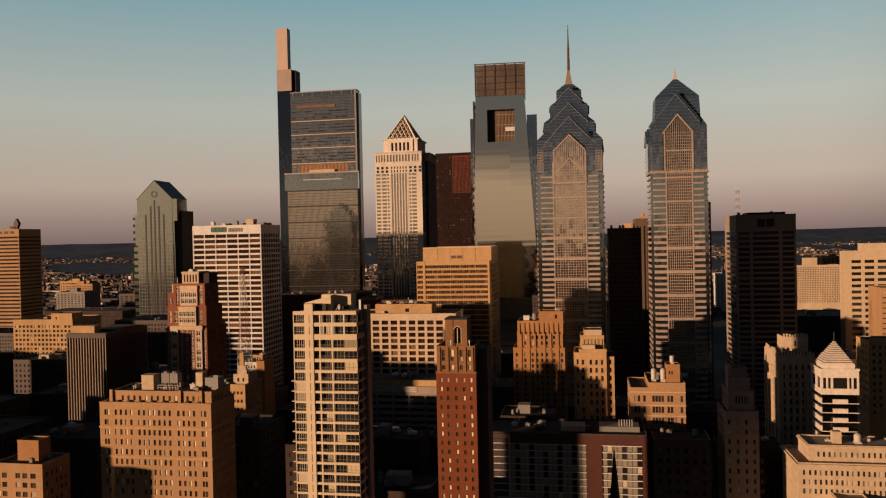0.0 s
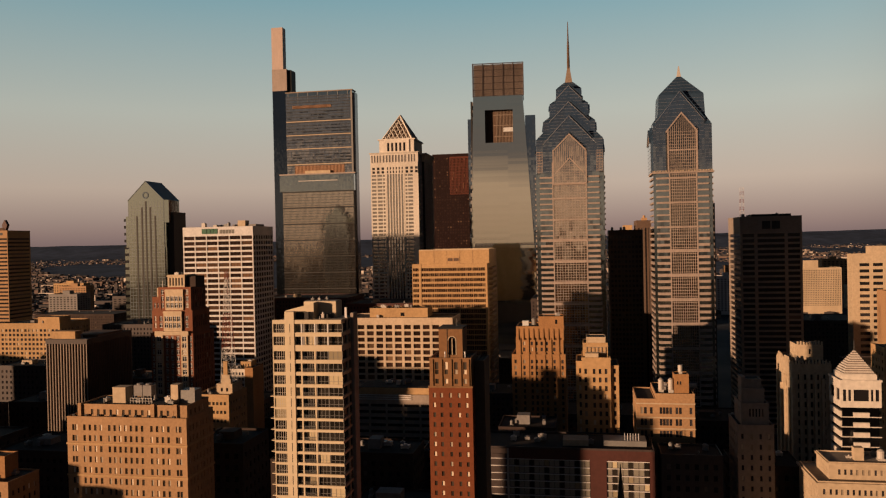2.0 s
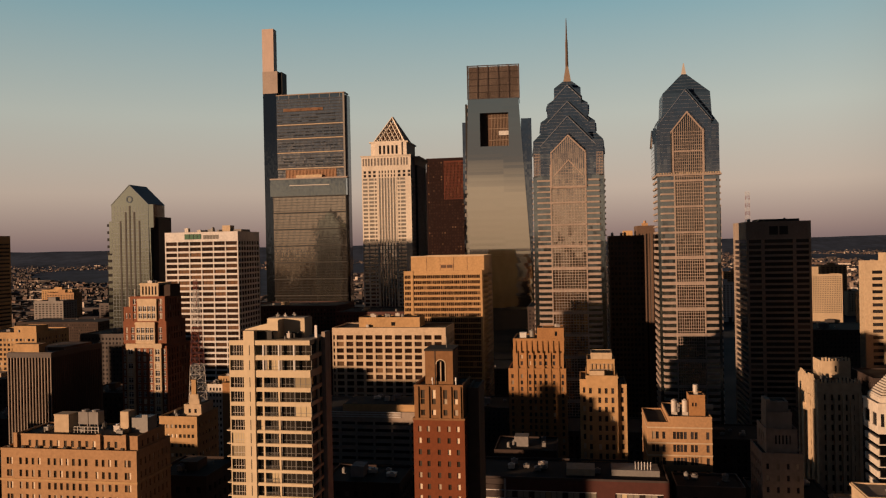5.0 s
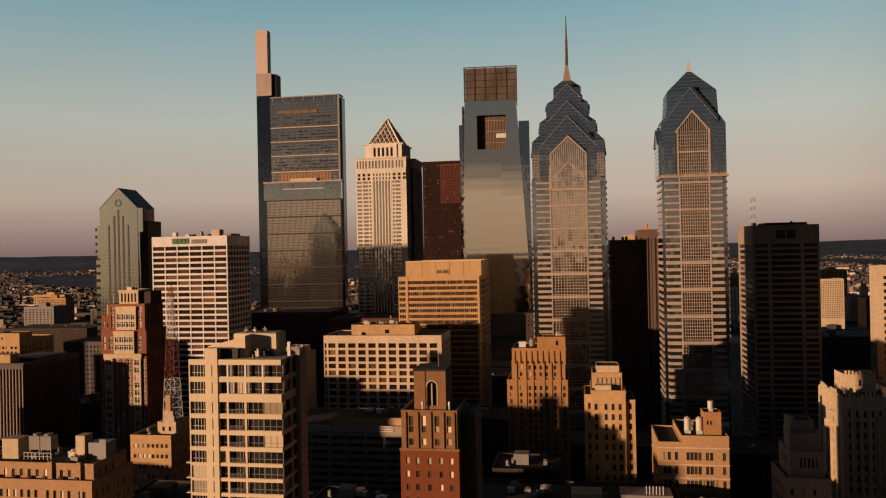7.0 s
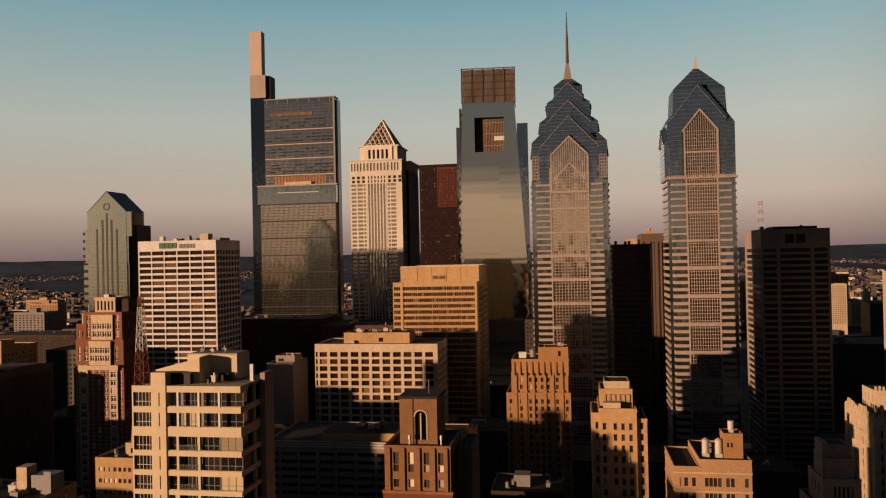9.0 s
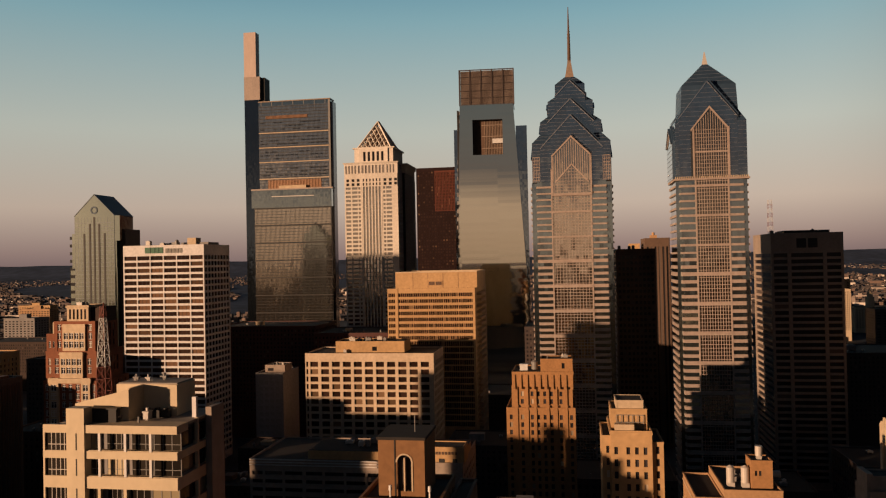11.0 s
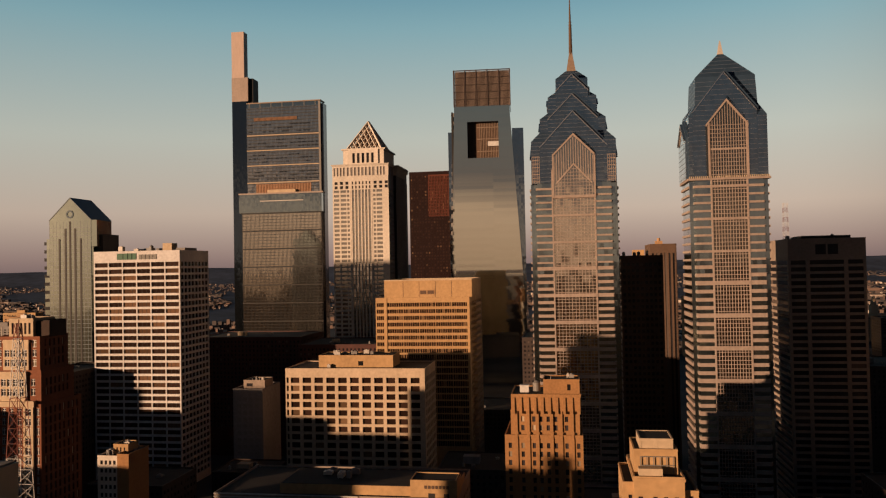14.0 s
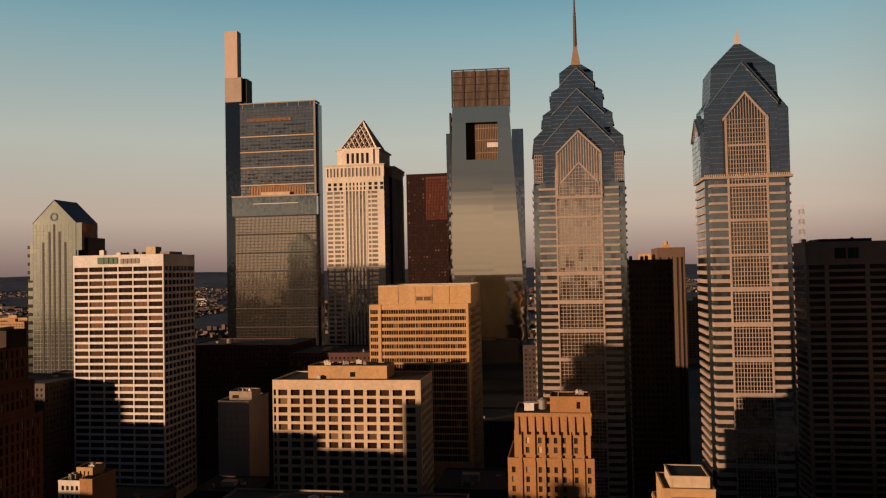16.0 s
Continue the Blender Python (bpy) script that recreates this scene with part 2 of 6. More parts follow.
M_GL_BAY = mirror_glass("bronze_bay_glass", (0.26, 0.225, 0.18), 0.08, 0.03, 0.3)
M_GL_TAN = mirror_glass("tan_bay_glass", (0.78, 0.66, 0.52), 0.08, 0.03, 0.2)
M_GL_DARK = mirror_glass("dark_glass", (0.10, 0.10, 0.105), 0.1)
# matte blue in place of mirror glass, painting the sky's reflection
M_GLROOF = masonry("sky_painted_glass_roof", (0.035, 0.065, 0.11), 0.35, 1.0, 0.2, 0.2, 0.5)
M_TRIM = masonry("pink_metal_trim", (0.50, 0.38, 0.33), 0.5, 1.5, 0.3, 0.15, 0.5)
M_GL_MATT = mirror_glass("dull_green_glass", (0.53, 0.585, 0.51), 0.1, 0.012, 0.1, cell=(0.3, 0.3, 0.25))
M_PALE = masonry("pale_limestone", (0.72, 0.65, 0.57), 0.8)
M_COOL = masonry("cool_metal", (0.10, 0.125, 0.15), 0.5, 1.0, 0.2, 0.2, 0.4)
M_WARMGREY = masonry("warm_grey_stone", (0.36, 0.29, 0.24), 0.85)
M_BRONZE = masonry("bronze_bars", (0.32, 0.24, 0.185), 0.5)
M_EDGE = mirror_glass("silver_edging", (0.74, 0.72, 0.72), 0.3, 0.01, 0.1)
M_GRILLE = masonry("mauve_grille", (0.30, 0.235, 0.2), 0.5)
M_PANEBROWN = pane_glass("brown_window_pane", (0.02, 0.011, 0.008), (0.15, 0.085, 0.05), 0.3, spec=0.15)
M_PANEBROWNS = pane_glass("brown_window_panes", (0.02, 0.011, 0.008), (0.15, 0.085, 0.05), 0.3, island=True, spec=0.15)
M_CONDO = masonry("cream_concrete", (0.69, 0.565, 0.395), 0.8, 0.8, 0.1, 0.12)
M_GRIDSTONE = masonry("pale_precast", (0.63, 0.49, 0.355), 0.8)
M_FROST = masonry("frosted_panel", (0.30, 0.275, 0.225), 0.3, 1.5, 0.2, 0.2, 0.4)
M_LOUVRE = masonry("copper_louvre", (0.42, 0.24, 0.14), 0.5)


# ---- building helpers ----
class Geo:
    """Collects boxes and faces for one mesh."""

    def __init__(self):
        self.v, self.f = [], []

    def face(self, *pts):
        i = len(self.v)
        self.v.extend(pts)
        self.f.append(tuple(range(i, i + len(pts))))
        return self

    def box(self, x0, y0, z0, x1, y1, z1):
        i = len(self.v)
        self.v.extend([(x0, y0, z0), (x1, y0, z0), (x1, y1, z0), (x0, y1, z0), (x0, y0, z1), (x1, y0, z1), (x1, y1, z1), (x0, y1, z1)])
        for q in ((0, 3, 2, 1), (4, 5, 6, 7), (0, 1, 5, 4), (1, 2, 6, 5), (2, 3, 7, 6), (3, 0, 4, 7)):
            self.f.append(tuple(i + k for k in q))
        return self

    def loft(self, *rings):
        """Skin through rings of equal point count, bottom to top, capped."""
        n = len(rings[0])
        i = len(self.v)
        for r in rings:
            self.v.extend(r)
        for k in range(len(rings) - 1):
            for j in range(n):
                a, b = i + k * n + j, i + k * n + (j + 1) % n
                self.f.append((a, b, b + n, a + n))
        self.f.append(tuple(i + j for j in reversed(range(n))))
        self.f.append(tuple(i + (len(rings) - 1) * n + j for j in range(n)))
        return self

    def beam(self, a, b, r):
        """A square bar from a to b."""
        a, b = Vector(a), Vector(b)
        d = (b - a).normalized()
        s = d.cross(Vector((0, 0, 1)) if abs(d.z) < 0.9 else Vector((1, 0, 0))).normalized() * r
        t = d.cross(s).normalized() * r
        return self.loft([tuple(a + s + t), tuple(a - s + t), tuple(a - s - t), tuple(a + s - t)], [tuple(b + s + t), tuple(b - s + t), tuple(b - s - t), tuple(b + s - t)])

    def tube(self, x, y, z0, z1, r0, r1=None, n=12):
        r1 = r0 if r1 is None else r1
        ring = lambda z, r: [(x + r * math.cos(k * math.tau / n), y + r * math.sin(k * math.tau / n), z) for k in range(n)]
        return self.loft(ring(z0, r0), ring(z1, r1))

    def mesh(self, name, mat):
        me = bpy.data.meshes.new(name)
        me.from_pydata(self.v, [], self.f)
        me.materials.append(mat)
        me.update()
        return me

    def put(self, name, mat, parent=None, label=""):
        ob = new(name, self.mesh(name, mat))
        ob.parent = parent
        if label:
            ob["label"] = label
        return ob


def thing(name, label, category, x, y, turn=GRID, group="", kind="", z=0.0):
    ob = new(name)
    ob.matrix_world = pose(x, y, z, 0, 0, turn)
    return tagged(ob, label, category, group, kind)


def spans(n, a, b, share, ends=None):
    """n equal openings between a and b, each taking that share of its bay."""
    bay = (b - a) / n
    return [(a + bay * (k + 0.5 - share / 2), a + bay * (k + 0.5 + share / 2)) for k in range(n)]


def onto(face, w, d, x0=0.0, y0=0.0):
    """Maps (u along the wall, out from the wall's plane, z) to the building's axes."""
    if face == "front":
        return lambda u, o, z: (x0 + u, y0 - o, z)
    if face == "right":
        return lambda u, o, z: (x0 + w + o, y0 + u, z)
    if face == "left":
        return lambda u, o, z: (x0 - o, y0 + d - u, z)
    return lambda u, o, z: (x0 + w - u, y0 + d + o, z)


MADE_PANES = {}


def facade(parent, face, w, d, z0, z1, cols, rows, wall, pane, panes, recess=0.35, u0=0.0, u1=None, single=160, keep=None, wall_name="wall", shift=0.0, at=(0.0, 0.0)):
    """A wall skin with real openings over the core's face, and a pane in each opening.
    cols, rows: openings along the wall and up it. The highest rows get panes of their own, up to single."""
    u1 = (w if face in ("front", "back") else d) if u1 is None else u1
    P = onto(face, w, d, *at)
    us = sorted({u0, u1, *[c for p in cols for c in p]})
    zs = sorted({z0, z1, *[c for p in rows for c in p]})
    opens = {(a, c) for a, b in cols for c, e in rows if keep is None or keep(a, c)}
    cset, rset = dict(cols), dict(rows)
    g = Geo()
    s = shift
    for a, b in zip(us, us[1:]):
        run = None
        for c, e in zip(zs, zs[1:]):
            if (a, c) in opens and cset.get(a) == b and rset.get(c) == e:
                if run is not None:
                    g.face(P(a, recess + s, run), P(b, recess + s, run), P(b, recess + s, c), P(a, recess + s, c))
                    run = None
                g.face(P(a, s, c), P(b, s, c), P(b, recess + s, c), P(a, recess + s, c))
                g.face(P(a, recess + s, e), P(b, recess + s, e), P(b, s, e), P(a, s, e))
                g.face(P(a, s, c), P(a, recess + s, c), P(a, recess + s, e), P(a, s, e))
                g.face(P(b, recess + s, c), P(b, s, c), P(b, s, e), P(b, recess + s, e))
            elif run is None:
                run = c
        if run is not None:
            g.face(P(a, recess + s, run), P(b, recess + s, run), P(b, recess + s, z1), P(a, recess + s, z1))
    g.face(P(u0, s, z1), P(u0, recess + s, z1), P(u1, recess + s, z1), P(u1, s, z1))
    g.face(P(u0, s, z0), P(u0, recess + s, z0), P(u0, recess + s, z1), P(u0, s, z1))
    g.face(P(u1, recess + s, z0), P(u1, s, z0), P(u1, s, z1), P(u1, recess + s, z1))
    skin = g.put(wall_name, wall, parent)
    rest = Geo()
    count = 0
    off = s + 0.06
    turn = {"front": 0, "right": 90, "left": -90, "back": 180}[face]
    for c, e in sorted(rows, reverse=True):
        for a, b in cols:
            if (a, c) not in opens:
                continue
            if count < single:
                key = (round(b - a, 2), round(e - c, 2), pane.name)
                if key not in MADE_PANES:
                    hw, hh = (b - a) / 2, (e - c) / 2
                    q = Geo().box(-hw, -0.03, -hh, hw, 0.03, hh)
                    MADE_PANES[key] = q.mesh("window_pane", pane)
                ob = new("window_pane", MADE_PANES[key])
                ob.parent = skin
                ob.matrix_basis = pose(*P((a + b) / 2, off, (c + e) / 2), 0, 0, turn)
            else:
                rest.face(P(a, off, c), P(b, off, c), P(b, off, e), P(a, off, e))
            count += 1
    if rest.f:
        tagged(rest.put("window_panes", panes, skin), kind="stuff")
    return skin


def core(parent, w, d, z1, mat, z0=0.0, name="body", x0=0.0, y0=0.0):
    return Geo().box(x0, y0, z0, x0 + w, y0 + d, z1).put(name, mat, parent)


def parapet(parent, w, d, z, h, t, mat, x0=0.0, y0=0.0, name="parapet", out=0.0):
    g = Geo()
    a, b, c, e = x0 - out, y0 - out, x0 + w + out, y0 + d + out
    g.box(a, b, z, c, b + t, z + h).box(a, e - t, z, c, e, z + h).box(a, b + t, z, a + t, e - t, z + h).box(c - t, b + t, z, c, e - t, z + h)
    return g.put(name, mat, parent)


def roof_kit(parent, w, d, z, n, rng, x0=0.0, y0=0.0, scale=1.0):
    """Rooftop plant: air handlers with louvre caps, vents and tanks."""
    for _ in range(n):
        x, y = x0 + rng.uniform(0.12, 0.8) * w, y0 + rng.uniform(0.12, 0.75) * d
        kind = rng.random()
        if kind < 0.6:
            a, b, h = rng.uniform(1.5, 4) * scale, rng.uniform(1.5, 3.5) * scale, rng.uniform(1.0, 2.4) * scale
            g = Geo().box(x, y, z + 0.2, x + a, y + b, z + h).box(x - 0.1, y - 0.1, z + h, x + a + 0.1, y + b + 0.1, z + h + 0.15)
            g.box(x + 0.2, y + 0.2, z, x + 0.5, y + b - 0.2, z + 0.2).box(x + a - 0.5, y + 0.2, z, x + a - 0.2, y + b - 0.2, z + 0.2)
            g.tube(x + a / 2, y + b / 2, z + h + 0.15, z + h + 0.5, min(a, b) * 0.32)
            g.put("air_handler", rng.choice([M_METAL, M_BRIGHTMETAL, M_GREY]), parent)
        elif kind < 0.85:
            g = Geo().tube(x, y, z, z + rng.uniform(0.8, 1.8) * scale, 0.3 * scale)
            g.put("vent_pipe", M_METAL, parent)
        else:
            r = 0.9 * scale
            Geo().tube(x, y, z + 0.3, z + 2.2 * scale, r).tube(x, y, z + 2.2 * scale, z + 2.8 * scale, r * 1.05, 0.15).box(x - r, y - r, z, x + r, y + r, z + 0.3).put("water_tank", M_METAL, parent)


def simple_block(name, label, site, wall, ncol, fh, share=(0.5, 0.55), side=None, pane=None, panes=None, recess=0.35, head=2.0, foot=0.0, single=120, kit=4, seed=1, left=False, roof=None, cat="building", par=1.0, margin=0.6):
    x, y, w, d, h = site
    ob = thing(name, label, cat, x, y)
    pane, panes = pane or M_PANE, panes or M_PANES
    rng = random.Random(seed)
    core(ob, w - 2 * recess, d - recess, h - 0.3, wall, x0=recess, y0=recess)
    rows = []
    z = h - head - fh
    while z > max(foot, 2):
        rows.append((z + fh * (0.5 - share[1] / 2), z + fh * (0.5 + share[1] / 2)))
        z -= fh
    facade(ob, "front", w, d, 0, h, spans(ncol, margin, w - margin, share[0]), rows, wall, pane, panes, recess, single=single, shift=-recess)
    ns = side or max(2, round(ncol * d / w))
    facade(ob, "right", w, d, 0, h, spans(ns, recess + 0.5, d - 0.6, share[0]), rows, wall, pane, panes, recess, u0=recess, single=0, shift=-recess)
    facade(ob, "left", w, d, 0, h, spans(ns, 0.6, d - recess - 0.5, share[0]), rows, wall, pane, panes, recess, u1=d - recess, single=0, shift=-recess)
    core(ob, w - 2 * recess - 0.2, d - 2 * recess - 0.2, h + 0.02, roof or M_ROOF, z0=h - 0.29, x0=recess + 0.1, y0=recess + 0.1, name="roof")
    if par:
        parapet(ob, w, d, h, par, 0.4, wall, out=0.08)
    roof_kit(ob, w, d, h + 0.02, kit, rng)
    return ob


def floors(top, fh, count, win, sill=None):
    """Window openings, count storeys down from top."""
    sill = (fh - win) / 2 if sill is None else sill
    return [(top - fh * (k + 1) + sill, top - fh * (k + 1) + sill + win) for k in range(count)]


def volume(ob, x0, y0, w, d, z0, z1, wall, cols, rows, pane=None, panes=None, recess=0.35, single=120, side=None, par=0.8, roof=None, sides=("right", "left"), name="wall", cornice=0.0, keep=None):
    """One block of a building: core, skins with openings on the seen faces, roof and parapet."""
    pane, panes = pane or M_PANE, panes or M_PANES
    r = recess
    core(ob, w - 2 * r, d - r, z1 - 0.25, wall, z0=z0, x0=x0 + r, y0=y0 + r, name="core")
    rows = [q for q in rows if q[0] > z0 + 0.3 and q[1] < z1 - 0.02]
    facade(ob, "front", w, d, z0, z1, cols, rows, wall, pane, panes, r, single=single, shift=-r, at=(x0, y0), wall_name=name, keep=keep)
    scols = side if side is not None else (spans(max(2, round(d / 3.0)), r + 0.6, d - 0.8, 0.42))
    for f in sides:
        a, b = (r, d) if f == "right" else (0, d - r)
        sc = scols if f == "right" else [(d - q, d - p) for p, q in reversed(scols)]
        facade(ob, f, w, d, z0, z1, sc, rows, wall, pane, panes, r, u0=a, u1=b, single=0, shift=-r, at=(x0, y0), wall_name=name)
    core(ob, w - 2 * r - 0.2, d - 2 * r - 0.2, z1 + 0.03, roof or M_ROOF, z0=z1 - 0.24, x0=x0 + r + 0.1, y0=y0 + r + 0.1, name="roof")
    if par:
        parapet(ob, w, d, z1, par, 0.35, wall, x0=x0, y0=y0, out=0.06)
    if cornice:
        parapet(ob, w, d, z1 - 0.5, 0.6, cornice + 0.2, wall, x0=x0, y0=y0, out=cornice, name="cornice")


def centres(us, w):
    return [(u - w / 2, u + w / 2) for u in us]


# ---- ground and distance ----
def land(x, y):
    """Height of the country beyond the city."""
    f = min(1.0, max(0.0, (y - 2500) / 1950))
    up = min(1.0, max(0.0, (y - 4350) / 550))
    up = up * up * (3 - 2 * up)
    return 84 * f ** 1.15 + 3 * f * noise.noise((x / 500, y / 300, 2.2)) + up * (84 + 9 * noise.noise((x / 900, y / 900, 3.1)) + 4 * noise.noise((x / 180, y / 400, 7.7)))


def build_ground():
    m, nt, b = base_material("city_ground", 0.95, 0, 0.1)
    N, L = nt.nodes, nt.links
    tc = N.new("ShaderNodeTexCoord")
    ns = N.new("ShaderNodeTexNoise")
    ns.inputs["Scale"].default_value, ns.inputs["Detail"].default_value = 0.012, 8
    L.new(tc.outputs["Object"], ns.inputs["Vector"])
    rp = N.new("ShaderNodeValToRGB")
    rp.color_ramp.elements[0].position, rp.color_ramp.elements[0].color = 0.35, (0.032, 0.036, 0.044, 1)
    rp.color_ramp.elements[1].position, rp.color_ramp.elements[1].color = 0.7, (0.075, 0.074, 0.078, 1)
    L.new(ns.outputs["Fac"], rp.inputs[0])
    L.new(rp.outputs[0], b.inputs["Base Color"])
    g = Geo()
    g.face((-14000, -14000, 0), (14000, -14000, 0), (14000, 14000, 0), (-14000, 14000, 0))
    tagged(g.put("ground", m), "dark asphalt streets and built-up land reaching the horizon", "ground", kind="structure")
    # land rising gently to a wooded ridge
    # the blue in this colour paints the haze of distance
    hm = masonry("haze_blue_hills", (0.062, 0.085, 0.14), 0.95, 0.02, 0.006, 0.5, 0.1)
    g = Geo()
    nx, ny = 150, 26
    for j in range(ny):
        for i in range(nx):
            x = -3900 + 7800 * i / (nx - 1)
            y = 2500 + 2440 * j / (ny - 1)
            g.v.append((x, y, land(x, y) - 1))
    for j in range(ny - 1):
        for i in range(nx - 1):
            a = j * nx + i
            g.f.append((a, a + 1, a + nx + 1, a + nx))
    tagged(g.put("hills", hm), "dark land coloured haze blue, rising to a wooded ridge on the horizon", "hills", kind="structure")


def build_suburb():
    """Low houses and blocks out to the hills, one mesh of many boxes with roofs."""
    rng = random.Random(5)
    m, nt, b = base_material("suburb_walls", 0.9, 0, 0.2)
    N, L = nt.nodes, nt.links
    geo = N.new("ShaderNodeNewGeometry")
    rp = N.new("ShaderNodeValToRGB")
    e = rp.color_ramp.elements
    e[0].position, e[0].color = 0.0, (0.05, 0.045, 0.045, 1)
    e[1].position, e[1].color = 1.0, (0.62, 0.55, 0.48, 1)
    k = e.new(0.55)
    k.color = (0.075, 0.065, 0.065, 1)
    k = e.new(0.86)
    k.color = (0.16, 0.11, 0.09, 1)
    L.new(geo.outputs["Random Per Island"], rp.inputs[0])
    L.new(rp.outputs[0], b.inputs["Base Color"])
    g = Geo()
    ca, sa = math.cos(radians(GRID)), math.sin(radians(GRID))
    for _ in range(30000):
        y = 1420 + 3000 * rng.random() ** 0.95
        x = rng.uniform(-0.72, 0.72) * y
        # rows of houses along the streets, with gaps where parks and yards lie
        if noise.noise((x / 420, y / 700, 1.7)) < -0.18:
            continue
        f = 1.0 - 0.5 * min(1.0, max(0.0, (y - 2300) / 2000))
        z = max(0.0, land(x, y) - 1.5) if y > 2500 else 0.0
        w, d = rng.uniform(5, 15) * f, rng.uniform(5, 11) * f
        h = (rng.uniform(5, 9) if rng.random() < 0.955 else rng.uniform(11, 24)) * f
        if rng.random() < 0.035:
            w, d, h = rng.uniform(30, 80) * f, rng.uniform(20, 40) * f, rng.uniform(7, 14) * f
        g.loft(*[[(x + u * ca - v * sa, y + u * sa + v * ca, zz) for u, v in ((0, 0), (w, 0), (w, d), (0, d))] for zz in (z, z + h)])
    tagged(g.put("suburb_houses", m), "scattered low houses and blocks fading to the hills", "houses", kind="stuff")


build_ground()
build_suburb()


# ---- tall towers ----
def bars_up(g, u0, u1, n, z0, z1, y0, t, deep):
    """n upright bars across a front."""
    for k in range(n):
        u = u0 + (u1 - u0) * k / (n - 1)
        g.box(u - t / 2, y0 - deep, z0, u + t / 2, y0, z1)
    return g


def build_spire_block_tower():
    """The tallest tower: stacked glass blocks with a side core that ends in a lit pylon."""
    ob = thing("glass_skyscraper", "tall silver glass tower with a pale pylon on its side", "skyscraper", -253.4, 1286.3)
    Geo().box(1.5, 0, 0, 120, 24, 234).put("lower_block", M_GL_PLEAT, ob)
    Geo().box(-2, -2.5, 234, 122, 24, 262).put("middle_block", M_GL_GREEN, ob)
    Geo().box(8, 6, 262, 118.8, 26, 388).put("upper_block", M_GL_SILVER, ob)
    Geo().box(8, 6.5, 388, 118.8, 25.5, 394).put("roof_screen", M_GL_GREEN, ob)
    Geo().box(7.5, 5.5, 393.5, 120, 26, 395).put("roof_edge", M_BRONZE, ob)
    Geo().box(-16, 10, 0, 7.5, 42, 399).put("side_core", M_GL_NAVY, ob)
    Geo().box(-16, 9.5, 399, 9, 30, 434).put("pylon_base", M_PINKSTONE, ob)
    Geo().box(9, 14, 395, 15, 34, 433).put("pylon_shoulder", M_DARK, ob)
    Geo().box(-16, 10.5, 434, 3, 24, 502).put("pylon", M_TRIM, ob)
    Geo().box(119.0, 8.5, 0, 123.0, 24, 390).put("edge_core", M_GL_DARK, ob)
    Geo().box(116.8, 5.2, 262, 119.6, 8, 393).put("corner_strip", M_METAL, ob)
    for z in (52, 78, 104, 130, 156, 182, 208, 233):
        Geo().box(1, -0.7, z - 0.8, 121.5, 0, z + 0.8).put("floor_band", M_DARK, ob)
    blinds = Geo()
    for z in (278, 303, 325, 347):
        Geo().box(8, 5.2, z - 0.8, 119, 6, z + 0.5).put("floor_band", M_CREAM, ob)
        for k in range(3):
            zz = z + 5 * (k + 1)
            g = blinds
            rng = random.Random(int(z) + k)
            u = 10
            while u < 116:
                w = rng.uniform(2, 16)
                if rng.random() < 0.55:
                    g.box(u, 5.75, zz - 0.9, min(u + w, 118), 6, zz + 0.9)
                u += w + rng.uniform(0.5, 3)
    tagged(blinds.put("drawn_blinds", M_GL_DARK, ob), kind="stuff")
    for z, a, b, zz in ((263, 22, 104, 276), (368, 20, 84, 372.5)):
        g = Geo().box(a, 5.3, z, b, 6, zz)
        bars_up(g, a, b, 36, z, zz, 5.3, 0.7, 0.7)
        g.put("louvre_screen", M_LOUVRE, ob)
    g = Geo()
    for z in np.arange(266, 388, 4.6):
        g.box(8.5, 5.85, z, 118, 6, z + 1.1)
    for z in np.arange(56, 232, 4.3):
        g.box(2, -0.15, z, 121, 0, z + 0.5)
    tagged(g.put("spandrel_banding", M_DARK, ob), kind="stuff")
    tagged(bars_up(Geo(), 2, 121, 61, 20, 233, 0, 0.3, 0.5).put("mullions", M_DARK, ob), kind="stuff")
    tagged(bars_up(Geo(), 8.5, 118, 57, 263, 388, 6, 0.3, 0.3).put("mullions", M_COOL, ob), kind="stuff")
    tagged(bars_up(Geo(), 12, 112, 7, 378, 394, 6.5, 0.8, 0.5).put("roof_posts", M_METAL, ob), kind="stuff")
    Geo().box(30, -2.9, 250, 95, -2.5, 251.2).put("ledge", M_BRIGHTMETAL, ob)
    Geo().box(-2.4, -3, 260.4, 124.4, 8, 262.4).put("terrace_edge", M_PINKSTONE, ob)
    Geo().box(40, 1, 262.4, 82, 5, 267).put("terrace_pavilion", M_CREAM, ob)


